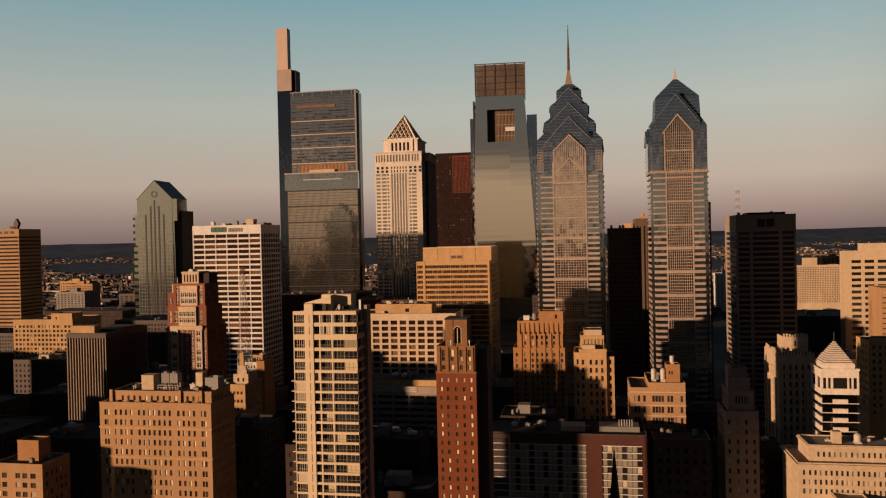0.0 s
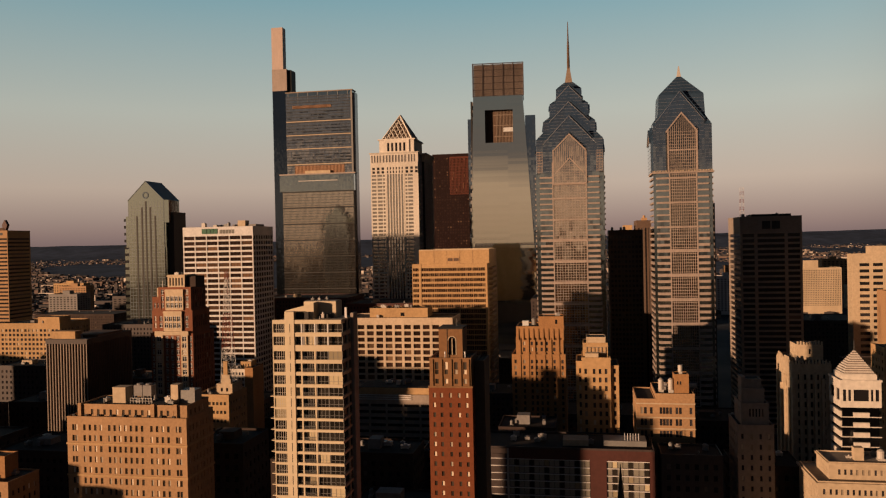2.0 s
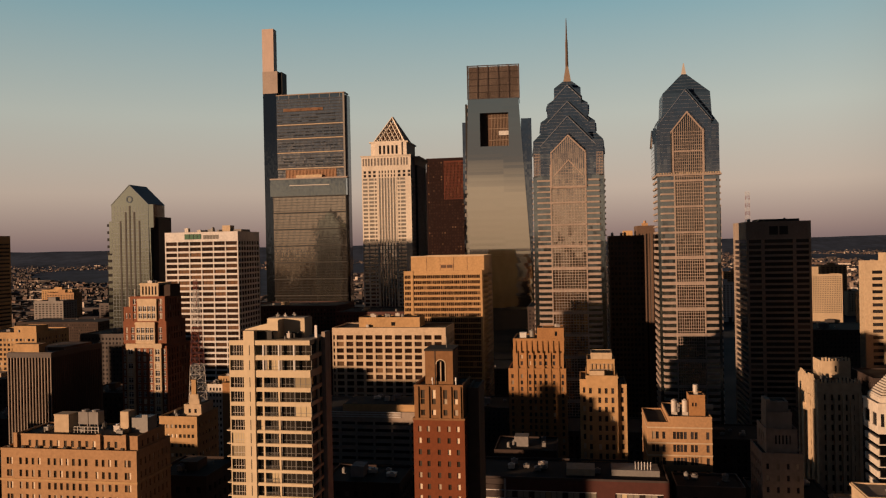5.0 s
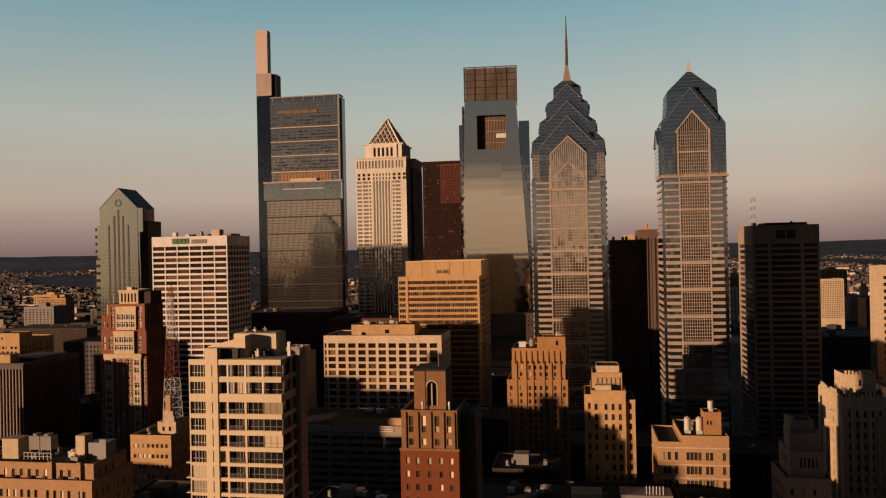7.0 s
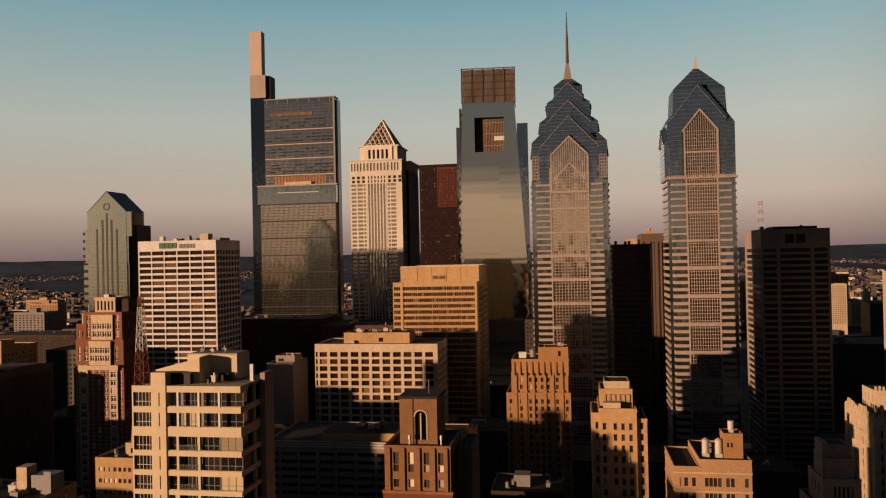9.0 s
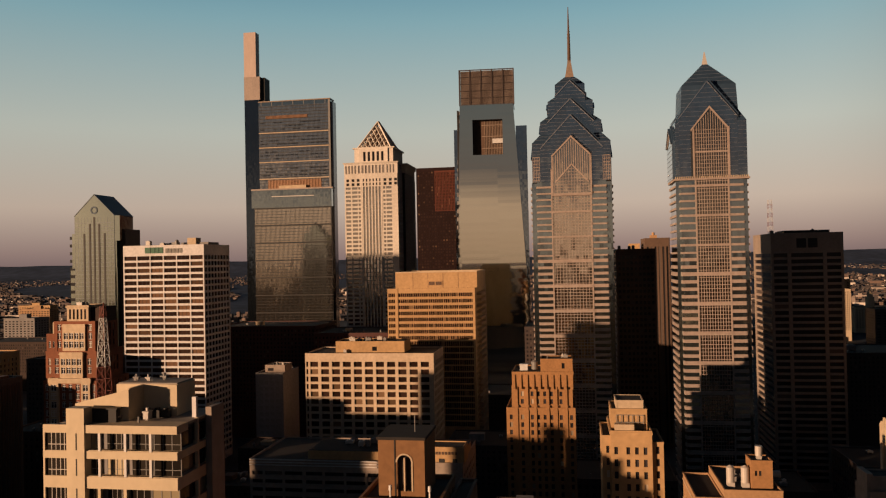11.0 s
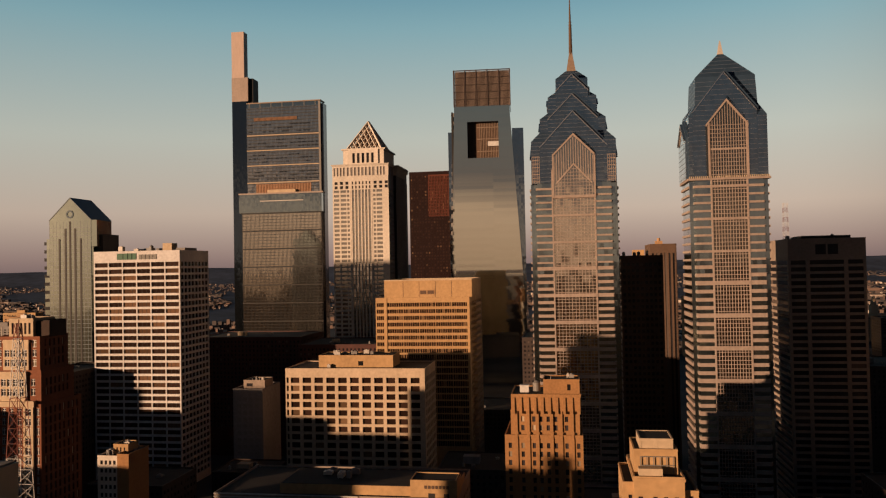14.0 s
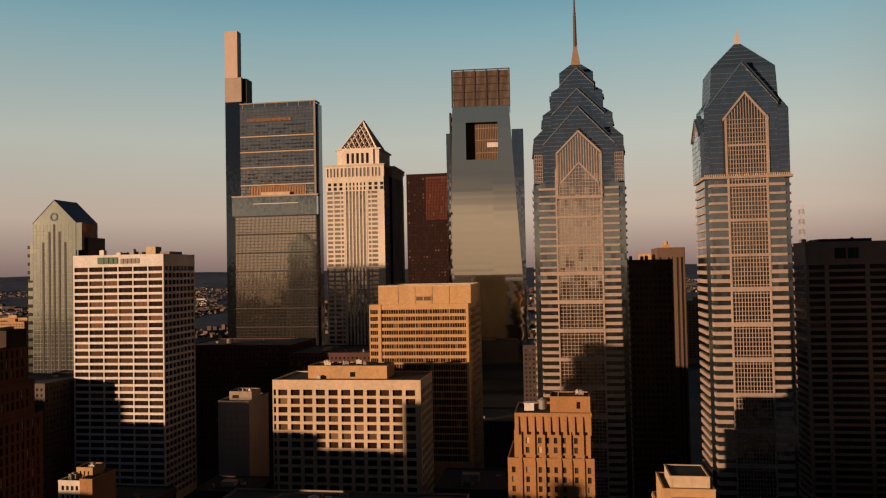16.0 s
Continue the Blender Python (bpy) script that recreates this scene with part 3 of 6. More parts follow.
def build_pyramid_tower():
    ob = thing("pyramid_skyscraper", "pale stone skyscraper topped by an openwork lattice pyramid", "skyscraper", -71.9, 854.9)
    w, d, h = 51.5, 84.0, 234.0
    core(ob, w - 1.2, d - 1.2, h, M_GL_BRIGHT, x0=0.6, y0=0.6)
    fh = 3.9
    rows = [(z + 0.9, z + 3.2) for z in np.arange(4, h - 14, fh)]
    left = [(1.2, 6.0), (7.4, 12.6), (13.4, 15.6)]
    right = [(37.6, 39.8), (40.6, 45.8), (47.0, 51.8)]
    facade(ob, "front", w, d, 0, h - 12, left, rows, M_PALE, M_GL_BRIGHT, M_GL_BRIGHT, 0.6, u1=16.6, single=80, shift=-0.6, wall_name="stone_bay")
    facade(ob, "front", w, d, 0, h - 12, right, rows, M_PALE, M_GL_BRIGHT, M_GL_BRIGHT, 0.6, u0=36.6, single=80, shift=-0.6, wall_name="stone_bay")
    facade(ob, "front", w, d, h - 12, h, spans(3, 0.8, 16, 0.55) + spans(6, 17, 36.2, 0.4) + spans(3, 37, 52.4, 0.55), [(h - 11, h - 8.4), (h - 7.2, h - 4.6)], M_PALE, M_PANEDARK, M_PANEDARKS, 0.6, shift=-0.6, wall_name="stone_band")
    for k in range(7):
        u = 17.4 + 18.4 * k / 6
        Geo().box(u - 0.55, -0.15, 0, u + 0.55, 0.6, h - 12).put("pier", M_PALE, ob)
    g = Geo()
    for z in np.arange(4, h - 14, fh):
        g.box(16.6, 0.45, z, 36.6, 0.6, z + 0.5)
    tagged(g.put("spandrels", M_METAL, ob), kind="stuff")
    rows_s = [(z + 0.8, z + 3.0) for z in np.arange(4, h - 14, fh)]
    # right side is the same stone in grey, its shade put into the colour
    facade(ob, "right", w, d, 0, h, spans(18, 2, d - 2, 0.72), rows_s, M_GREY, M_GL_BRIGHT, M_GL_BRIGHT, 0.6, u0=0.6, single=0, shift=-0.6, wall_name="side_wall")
    facade(ob, "left", w, d, 0, h, spans(18, 2, d - 2, 0.72), rows_s, M_PALE, M_GL_BRIGHT, M_GL_BRIGHT, 0.6, u1=d - 0.6, single=0, shift=-0.6, wall_name="side_wall")
    Geo().box(w + 0.02, 22, 0, w + 2.4, 62, h + 2).put("side_bay", M_GL_DARK, ob)
    for k in range(9):
        v = 22.4 + 39.2 * k / 8
        # grey here too, for the shaded side
        Geo().box(w + 2.4, v - 0.5, 0, w + 3.0, v + 0.5, h + 2).put("side_pier", M_GREY, ob)
    ring = lambda o, z: [(w - 1, 21.5 - o * 0.6, z), (w + 2.6 + o, 21.5 - o * 0.6, z), (w + 2.6 + o, 62.5 + o * 0.6, z), (w - 1, 62.5 + o * 0.6, z)]
    Geo().loft(ring(0.2, h + 2), ring(0.5, h + 5), ring(1.4, h + 8), ring(3.0, h + 10.4), ring(3.0, h + 11.2)).put("side_cornice", M_WARMGREY, ob)
    # crown: open arcade below a flared cornice
    facade(ob, "front", w, d, h, h + 10, spans(4, 0.6, 12.5, 0.55) + spans(8, 13, 40, 0.6) + spans(4, 40.7, 52.6, 0.55), [(h + 0.6, h + 8.2)], M_PALE, M_PANEDARK, M_PANEDARKS, 1.0, shift=-0.8, wall_name="arcade")
    core(ob, w - 0.6, d - 0.6, h + 10, M_GREY, z0=h, x0=0.3, y0=0.35, name="crown_wall")
    Geo().loft([(-0.4, -0.4, h + 9.4), (w + 0.4, -0.4, h + 9.4), (w + 0.4, d, h + 9.4), (-0.4, d, h + 9.4)], [(-1.4, -1.4, h + 11), (w + 1.4, -1.4, h + 11), (w + 1.4, d + 1, h + 11), (-1.4, d + 1, h + 11)]).put("cornice", M_PALE, ob)
    core(ob, 38, 42, h + 25, M_PALE, z0=h + 11, x0=8, y0=8, name="upper_tier")
    facade(ob, "front", w, d, h + 11, h + 25, spans(5, 16, 38, 0.55), [(h + 13, h + 22)], M_PALE, M_PANEDARK, M_PANEDARKS, 0.6, u0=13, u1=41, shift=-7.4, wall_name="tier_bay")
    core(ob, 41, 44, h + 26.2, M_PALE, z0=h + 25, x0=6.5, y0=7, name="tier_cornice")
    # lattice pyramid
    x0, x1, y0, y1, zb, ap = 11, 43.5, 11, 46, h + 26.2, (27.2, 28, h + 54)
    corners = [(x0, y0, zb), (x1, y0, zb), (x1, y1, zb), (x0, y1, zb)]
    g = Geo()
    for c in corners:
        g.beam(c, ap, 0.85)
    for a, b in zip(corners, corners[1:] + corners[:1]):
        g.beam(a, b, 0.7)
    g.put("pyramid_frame", M_PALE, ob)
    g = Geo()
    A = Vector(ap)
    for a, b in zip(corners, corners[1:] + corners[:1]):
        a, b = Vector(a), Vector(b)
        for k in range(1, 7):
            f = k / 7
            p = a.lerp(b, f)
            g.beam(p, b.lerp(A, 1 - f), 0.42)
            g.beam(p, a.lerp(A, f), 0.42)
    g.put("pyramid_lattice", M_PALE, ob)
    inner = [(27.2 + (x - 27.2) * 0.86, 28 + (y - 28) * 0.86, z) for x, y, z in corners]
    Geo().loft(inner, [(27.2, 28, h + 49.5)] * 4).put("pyramid_core", M_BROWN, ob)


def build_notched_glass_tower():
    ob = thing("tapered_skyscraper", "smooth tapering mirror-glass skyscraper with lattice crown and notch", "skyscraper", 50.7, 1153.0, turn=-7.2)
    top, d = 357.0, 70.0
    ul = lambda z: 1.5 - 6.5 * (top - z) / 216
    ur = lambda z: 72.5 + 13.0 * (top - z) / 216
    fy = lambda z: 0.4 * z / top
    a, b, n0, n1 = 18, 58, 290, 337
    # the front as a frame of glass round the notch
    g = Geo()
    P = lambda u, z: (u, fy(z), z)
    zs = [0, n0, n1, top]
    g.face(P(ul(0), 0), P(ur(0), 0), P(ur(n0), n0), P(ul(n0), n0))
    g.face(P(ul(n0), n0), P(a, n0), P(a, n1), P(ul(n1), n1))
    g.face(P(b, n0), P(ur(n0), n0), P(ur(n1), n1), P(b, n1))
    g.face(P(ul(n1), n1), P(ur(n1), n1), P(ur(top), top), P(ul(top), top))
    g.put("front_glass", mirror_glass("smooth_glass", (0.98, 0.91, 0.74), 0.04, 0.006, 0.045, 1.0, (0.02, 0.4, 0.24)), ob)
    g = Geo()
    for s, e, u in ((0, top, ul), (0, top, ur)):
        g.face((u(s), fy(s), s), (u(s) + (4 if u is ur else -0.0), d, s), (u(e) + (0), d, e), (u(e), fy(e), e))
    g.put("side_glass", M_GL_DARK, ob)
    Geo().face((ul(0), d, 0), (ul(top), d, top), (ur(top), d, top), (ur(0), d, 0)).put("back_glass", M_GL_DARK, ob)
    Geo().face((ul(top), fy(top), top), (ur(top), fy(top), top), (ur(top), d, top), (ul(top), d, top)).put("roof", M_ROOF, ob)
    # notch room
    yb = 9
    g = Geo()
    g.face((a, fy(n0), n0), (b, fy(n0), n0), (b, yb, n0), (a, yb, n0)).face((a, fy(n1), n1), (a, yb, n1), (b, yb, n1), (b, fy(n1), n1))
    g.face((a, fy(n0), n0), (a, yb, n0), (a, yb, n1), (a, fy(n1), n1)).face((b, fy(n0), n0), (b, fy(n1), n1), (b, yb, n1), (b, yb, n0))
    g.put("notch_lining", M_DARKSTONE, ob)
    Geo().face((a, yb, n0), (b, yb, n0), (b, yb, n1), (a, yb, n1)).put("notch_back", M_BROWN, ob)
    g = bars_up(Geo(), a + 16, b - 1, 12, n0, n1, yb, 0.7, 0.7)
    for z in (n0 + 9, n0 + 25, n0 + 40):
        g.box(a + 12, yb - 1.2, z, b, yb - 0.7, z + 1)
    g.put("notch_lattice", M_BRONZE, ob)
    Geo().box(a + 26, yb - 3, n0 + 16, b, yb - 1.3, n0 + 22).put("bright_panel", M_MASTWHITE, ob)
    # crown cage
    cx0, cx1, cy0, cy1, z0, z1 = 1.2, 73.8, 6.0, 50, 357.5, 405.7
    core(ob, cx1 - cx0 - 3, cy1 - cy0 - 3, z1 - 2, M_DARKSTONE, z0=z0, x0=cx0 + 1.5, y0=cy0 + 1.5, name="crown_body")
    g = Geo()
    for k in range(6):
        u = cx0 + (cx1 - cx0) * k / 5
        g.box(u - 0.7, cy0 - 0.3, z0, u + 0.7, cy0 + 1, z1)
    for k in range(6):
        z = z0 + (z1 - z0 - 1) * k / 5
        g.box(cx0, cy0 - 0.15, z, cx1, cy0 + 0.9, z + 1.0).box(cx1 - 0.9, cy0 + 1, z, cx1, cy1, z + 1)
    g.put("crown_frame", M_DARKSTONE, ob)
    tagged(bars_up(Geo(), cx0 + 1, cx1 - 1, 50, z0, z1 - 1, cy0 + 1.2, 0.55, 0.5).put("crown_grille", M_GRILLE, ob), kind="stuff")
    # shoulder slabs behind
    Geo().box(-10, 34, 0, 1, 75, 330).put("shoulder_slab", M_GL_BLUE, ob)
    Geo().box(75, 34, 0, 90, 75, 333).put("shoulder_slab", M_GL_BLUE, ob)
    g = Geo()
    for z in np.arange(60, 350, 11.0):
        g.box(ul(z) - 2.8, 10, z, ul(z) - 0.1, 16, z + 5)
    tagged(g.put("balcony_stack", M_GREY, ob), kind="stuff")
    Geo().box(-3.2, 9.5, 0, -1.0, 40, 352).put("edge_wall", M_DARK, ob)


def gable_prism(g, cx, y0, y1, half, z0, eave, apex):
    """A gabled bay running back from its front."""
    f = [(cx - half, y0, z0), (cx + half, y0, z0), (cx + half, y0, eave), (cx, y0, apex), (cx - half, y0, eave)]
    bk = [(x, y1, z) for x, _, z in f]
    g.face(*f).face(*reversed(bk))
    for i in range(5):
        j = (i + 1) % 5
        g.face(f[i], bk[i], bk[j], f[j])
    return g


def gable_trim(g, cx, y0, half, eave, apex, t, deep=0.8):
    """Pale edging up both slopes of a gable."""
    for s in (-1, 1):
        a, b = (cx + s * half, y0, eave), (cx, y0, apex)
        g.face((a[0], y0 - deep, a[2] - t), (b[0], y0 - deep, b[2] - t), (b[0], y0 - deep, b[2]), (a[0], y0 - deep, a[2]))
        g.face((a[0], y0 - deep, a[2]), (b[0], y0 - deep, b[2]), (b[0], y0 + 0.3, b[2]), (a[0], y0 + 0.3, a[2]))
        g.face((a[0], y0 - deep, a[2] - t), (a[0], y0 + 0.3, a[2] - t), (b[0], y0 + 0.3, b[2] - t), (b[0], y0 - deep, b[2] - t))
    return g


def square_frustum(g, cx, cy, h0, z0, h1, z1):
    return g.loft(*[[(cx - h, cy - h, z), (cx + h, cy - h, z), (cx + h, cy + h, z), (cx - h, cy + h, z)] for h, z in ((h0, z0), (h1, z1))])


def add_gables(ob, cx, cy, y0, half, z0, eave, apex, low, first, edge, bay_glass):
    """One ring of gables: glass front with fine lines, pale edging, dark roof slopes."""
    off = cy - y0
    for k in range(4):
        e, a = (eave, apex) if k % 2 == 0 else (low - (apex - eave) * 0.5, low)
        face = gable_prism(Geo(), 0, -off, 0, half, z0, e, a).put("gable", bay_glass if first else M_GL_BLUE, ob)
        trim = gable_trim(Geo(), 0, -off, half, e, a, (1.3 if k == 0 else 0.4) if first else edge).put("gable_trim", M_PINKSTONE if first else M_EDGE, ob)
        g = Geo()
        for s in (-1, 1):
            g.face((s * half, -off - 0.8, e + 0.06), (0, -off - 0.8, a + 0.06), (0, 0, a + 0.06), (s * half, 0, e + 0.06))
        roof = g.put("gable_roof", M_GLROOF, ob)
        hood = gable_prism(Geo(), 0.8, -off + 0.5, 0, half, z0, e + 1.4, a + 1.4).put("gable_hood", M_GLROOF, ob)
        made = [face, trim, roof, hood]
        if not first:
            g = Geo()
            z = z0 + 1.0
            while z < a - 1.2:
                wide = half - 0.4 if z < e else (half - 0.4) * (a - z) / (a - e)
                g.box(-wide, -off - 0.12, z, wide, -off, z + 0.13)
                z += 2.4
            lines = g.put("glazing_grid", M_EDGE, ob)
            tagged(lines, kind="stuff")
            made.append(lines)
        for o in made:
            o.matrix_basis = pose(cx, cy, 0, 0, 0, 90 * k)


def banded_tower(ob, w, d, z1, bay0, bay1, fh, group, notch, bay_top, bay_glass):
    """Shared body of the twin gabled towers: banded wings, a gridded glass bay, deep corners."""
    # glass core with cut corners
    n = notch
    ring = [(n, 0.8), (w - n, 0.8), (w - n, n), (w - 0.8, n), (w - 0.8, d - n), (w - n, d - n), (w - n, d - 0.8), (n, d - 0.8), (n, d - n), (0.8, d - n), (0.8, n), (n, n)]
    Geo().loft(*[[(x, y, z) for x, y in ring] for z in (0, z1)]).put("glass_body", M_GL_GREEN, ob)
    Geo().box(bay0, 0.74, 0, bay1, 0.8, min(z1, bay_top)).put("bay_glass", bay_glass, ob)
    # stone bands round the wings
    k = 0
    z = z1 - 4
    sides = Geo()
    while z > 4:
        big = k % group == 0
        hh = fh * (0.44 if not big else 0.52) * (1.0 if z < 150 else 0.6)
        Geo().box(n - 0.1, 0, z, bay0, 0.79, z + hh).put("stone_band", M_PINKSTONE, ob)
        Geo().box(bay1, 0, z, w - n + 0.1, 0.79, z + hh).put("stone_band", M_PINKSTONE, ob)
        sides.box(w - 0.79, n, z, w, d - n, z + hh).box(0, n, z, 0.79, d - n, z + hh)
        sides.box(n - 0.75, 0.8, z, n - 0.01, n, z + hh).box(w - n + 0.01, 0.8, z, w - n + 0.75, n, z + hh)
        if big:
            Geo().box(bay0, -0.35, z, bay1, 0.7, z + hh).put("bay_band", M_PINKSTONE, ob)
        z -= fh
        k += 1
    tagged(sides.put("side_banding", M_PINKSTONE, ob), kind="stuff")
    g = bars_up(Geo(), bay0 + 0.3, bay1 - 0.3, 13, 0, bay_top, 0.75, 0.28, 0.45)
    zz = 4
    while zz < bay_top - 1:
        g.box(bay0, 0.35, zz, bay1, 0.72, zz + 0.3)
        zz += fh / 2
    tagged(g.put("bay_grid", M_PINKSTONE, ob), kind="stuff")
    for u in (bay0 - 0.45, bay1 - 0.35):
        Geo().box(u, -0.3, 0, u + 0.8, 0.78, bay_top).put("bay_pier", M_PINKSTONE, ob)


def thin_bands(ob, cx, cy, h0, z0, h1, z1, step):
    g = Geo()
    z = z0 + step
    while z < z1 - 0.5:
        f = (z - z0) / (z1 - z0)
        h = h0 + (h1 - h0) * f + 0.05
        square_frustum(g, cx, cy, h, z, h, z + 0.13)
        z += step
    tagged(g.put("glazing_grid", M_EDGE, ob), kind="stuff")


def build_spired_gable_tower():
    ob = thing("spired_skyscraper", "blue glass and granite skyscraper with stepped gables and spire", "skyscraper", 72.4, 606.1)
    w, d = 52.0, 50.0
    cx, cy = 26.2, 25.0
    banded_tower(ob, w, d, 199, 13.5, 38.0, 3.95, 4, 4.5, 207, M_GL_TAN)
    tiers = [(24.6, 199, 24.6, 224), (24.6, 224, 19.4, 230), (19.4, 230, 19.4, 238), (19.4, 238, 14.4, 242.5), (14.4, 242.5, 14.4, 252), (14.4, 252, 9.6, 256), (9.6, 256, 9.6, 264), (9.6, 264, 3.4, 270)]
    for h0, z0, h1, z1 in tiers:
        square_frustum(Geo(), cx, cy, h0, z0, h1, z1).put("glass_tier", M_GL_BLUE if h1 == h0 else M_GLROOF, ob)
        thin_bands(ob, cx, cy, h0, z0, h1, z1, 2.2)
    # gables on the four sides, each a tier higher and further in; those of the flanks are lower
    for y0, half, z0, eave, apex, low in ((-0.4, 12.0, 190, 216, 228, 221), (0.1, 19.6, 199.2, 220.5, 241.4, 226), (5.3, 14.7, 227, 237.8, 252.6, 239), (10.2, 9.8, 243, 255.5, 265.5, 253)):
        add_gables(ob, cx, cy, y0, half, z0, eave, apex, low, y0 < 0, 0.6, M_GL_TAN)
    # gilt window grids on the corner wings
    for u0, u1 in ((2.0, 6.2), (45.8, 50.2)):
        g = bars_up(Geo(), u0, u1, 5, 199, 215, 0.35, 0.25, 0.3)
        for z in np.arange(200, 215, 2.1):
            g.box(u0, 0.1, z, u1, 0.38, z + 0.35)
        tagged(g.put("wing_grid", M_PINKSTONE, ob), kind="stuff")
    bars = Geo()
    for k in range(17):
        u = 14.8 + 22.6 * k / 16
        bars.box(u - 0.2, -0.75, max(199, 210 - abs(u - cx) * 1.1), u + 0.2, -0.42, 226.0 - abs(u - cx) * 1.0)
    tagged(bars.put("gable_grille", M_PINKSTONE, ob), kind="stuff")
    g = Geo()
    for k in range(13):
        u = 15.4 + 21.4 * k / 12
        g.box(u - 0.12, -0.7, 190, u + 0.12, -0.42, 208.5 - abs(u - cx) * 1.05)
    for z in np.arange(191, 207, 1.98):
        half = min(10.6, max(0.5, (208.5 - z) / 1.05))
        g.box(cx - half, -0.66, z, cx + half, -0.41, z + 0.26)
    tagged(g.put("bay_grid", M_PINKSTONE, ob), kind="stuff")
    Geo().box(13.6, -0.8, 190, 38.8, -0.4, 191.6).put("bay_band", M_PINKSTONE, ob)
    for u in (13.7, 37.8):
        Geo().box(u, -0.9, 190, u + 0.9, -0.4, 216).put("bay_pier", M_PINKSTONE, ob)
    g = gable_trim(Geo(), cx, -0.4, 10.5, 199, 210.5, 1.3, 0.5)
    g.put("inner_gable_trim", M_PINKSTONE, ob)
    square_frustum(Geo(), cx, cy, 3.6, 265.5, 0.9, 282).put("spire_base", M_BRONZE, ob)
    g = Geo()
    g.tube(cx, cy, 281, 300, 1.15, 0.85, 8).tube(cx, cy, 300, 317.5, 0.7, 0.25, 8)
    for z in range(283, 302, 2):
        g.box(cx - 1.0, cy - 0.12, z, cx + 1.0, cy + 0.12, z + 0.3)
    g.put("spire", M_BROWN, ob)


def build_gable_tower():
    ob = thing("gabled_skyscraper", "granite and blue glass skyscraper with gabled crown and finial", "skyscraper", 135.8, 513.6)
    ob.scale = (0.865, 0.66, 1.0)
    w, d = 43.0, 42.0
    cx, cy = 21.5, 21.0
    banded_tower(ob, w, d, 190, 12.2, 31.0, 3.85, 4, 3.6, 217, M_GL_BAY)
    Geo().box(-0.25, -0.6, 189.6, w + 0.25, d + 0.25, 190.6).put("ledge", M_PINKSTONE, ob)
    g = Geo()
    for k in range(40):
        g.box(0.3 + k * 1.07, -0.6, 190.6, 0.75 + k * 1.07, -0.2, 191.5)
    tagged(g.put("ledge_teeth", M_CREAM, ob), kind="stuff")
    for h0, z0, h1, z1 in ((20.6, 190.6, 20.6, 220), (20.6, 220, 16.6, 226), (16.6, 226, 15.8, 239.6), (15.8, 239.6, 1.6, 252.5)):
        square_frustum(Geo(), cx, cy, h0, z0, h1, z1).put("glass_crown", M_GL_BLUE if z0 < 200 else M_GLROOF, ob)
        thin_bands(ob, cx, cy, h0, z0, h1, z1, 2.2)
    for y0, half, z0, eave, apex, low in ((-0.3, 11.2, 190.6, 216, 228, 216), (0.2, 17.0, 190.6, 222.3, 241, 219)):
        add_gables(ob, cx - (0.5 if y0 < 0 else 1.5), cy, y0, half, z0, eave, apex, low, y0 < 0, 0.55, M_GL_BAY)
    g = Geo()
    for k in range(15):
        u = cx - 9.6 + 19.2 * k / 14
        g.box(u - 0.14, -0.62, 190.6, u + 0.14, -0.3, 226.0 - abs(u - cx) * 1.0)
    for z in np.arange(192, 217, 1.95):
        g.box(cx - 10, -0.58, z, cx + 10, -0.3, z + (0.9 if abs(z - 203.7) < 1 else 0.22))
    tagged(g.put("bay_grid", M_PINKSTONE, ob), kind="stuff")
    for s in (-10.6, 9.6):
        Geo().box(cx + s, -0.9, 190.6, cx + s + 1.0, -0.3, 217).put("bay_pier", M_PINKSTONE, ob)
    square_frustum(Geo(), cx, cy, 1.9, 251.0, 0.25, 259.5).put("finial", M_BRIGHTMETAL, ob)


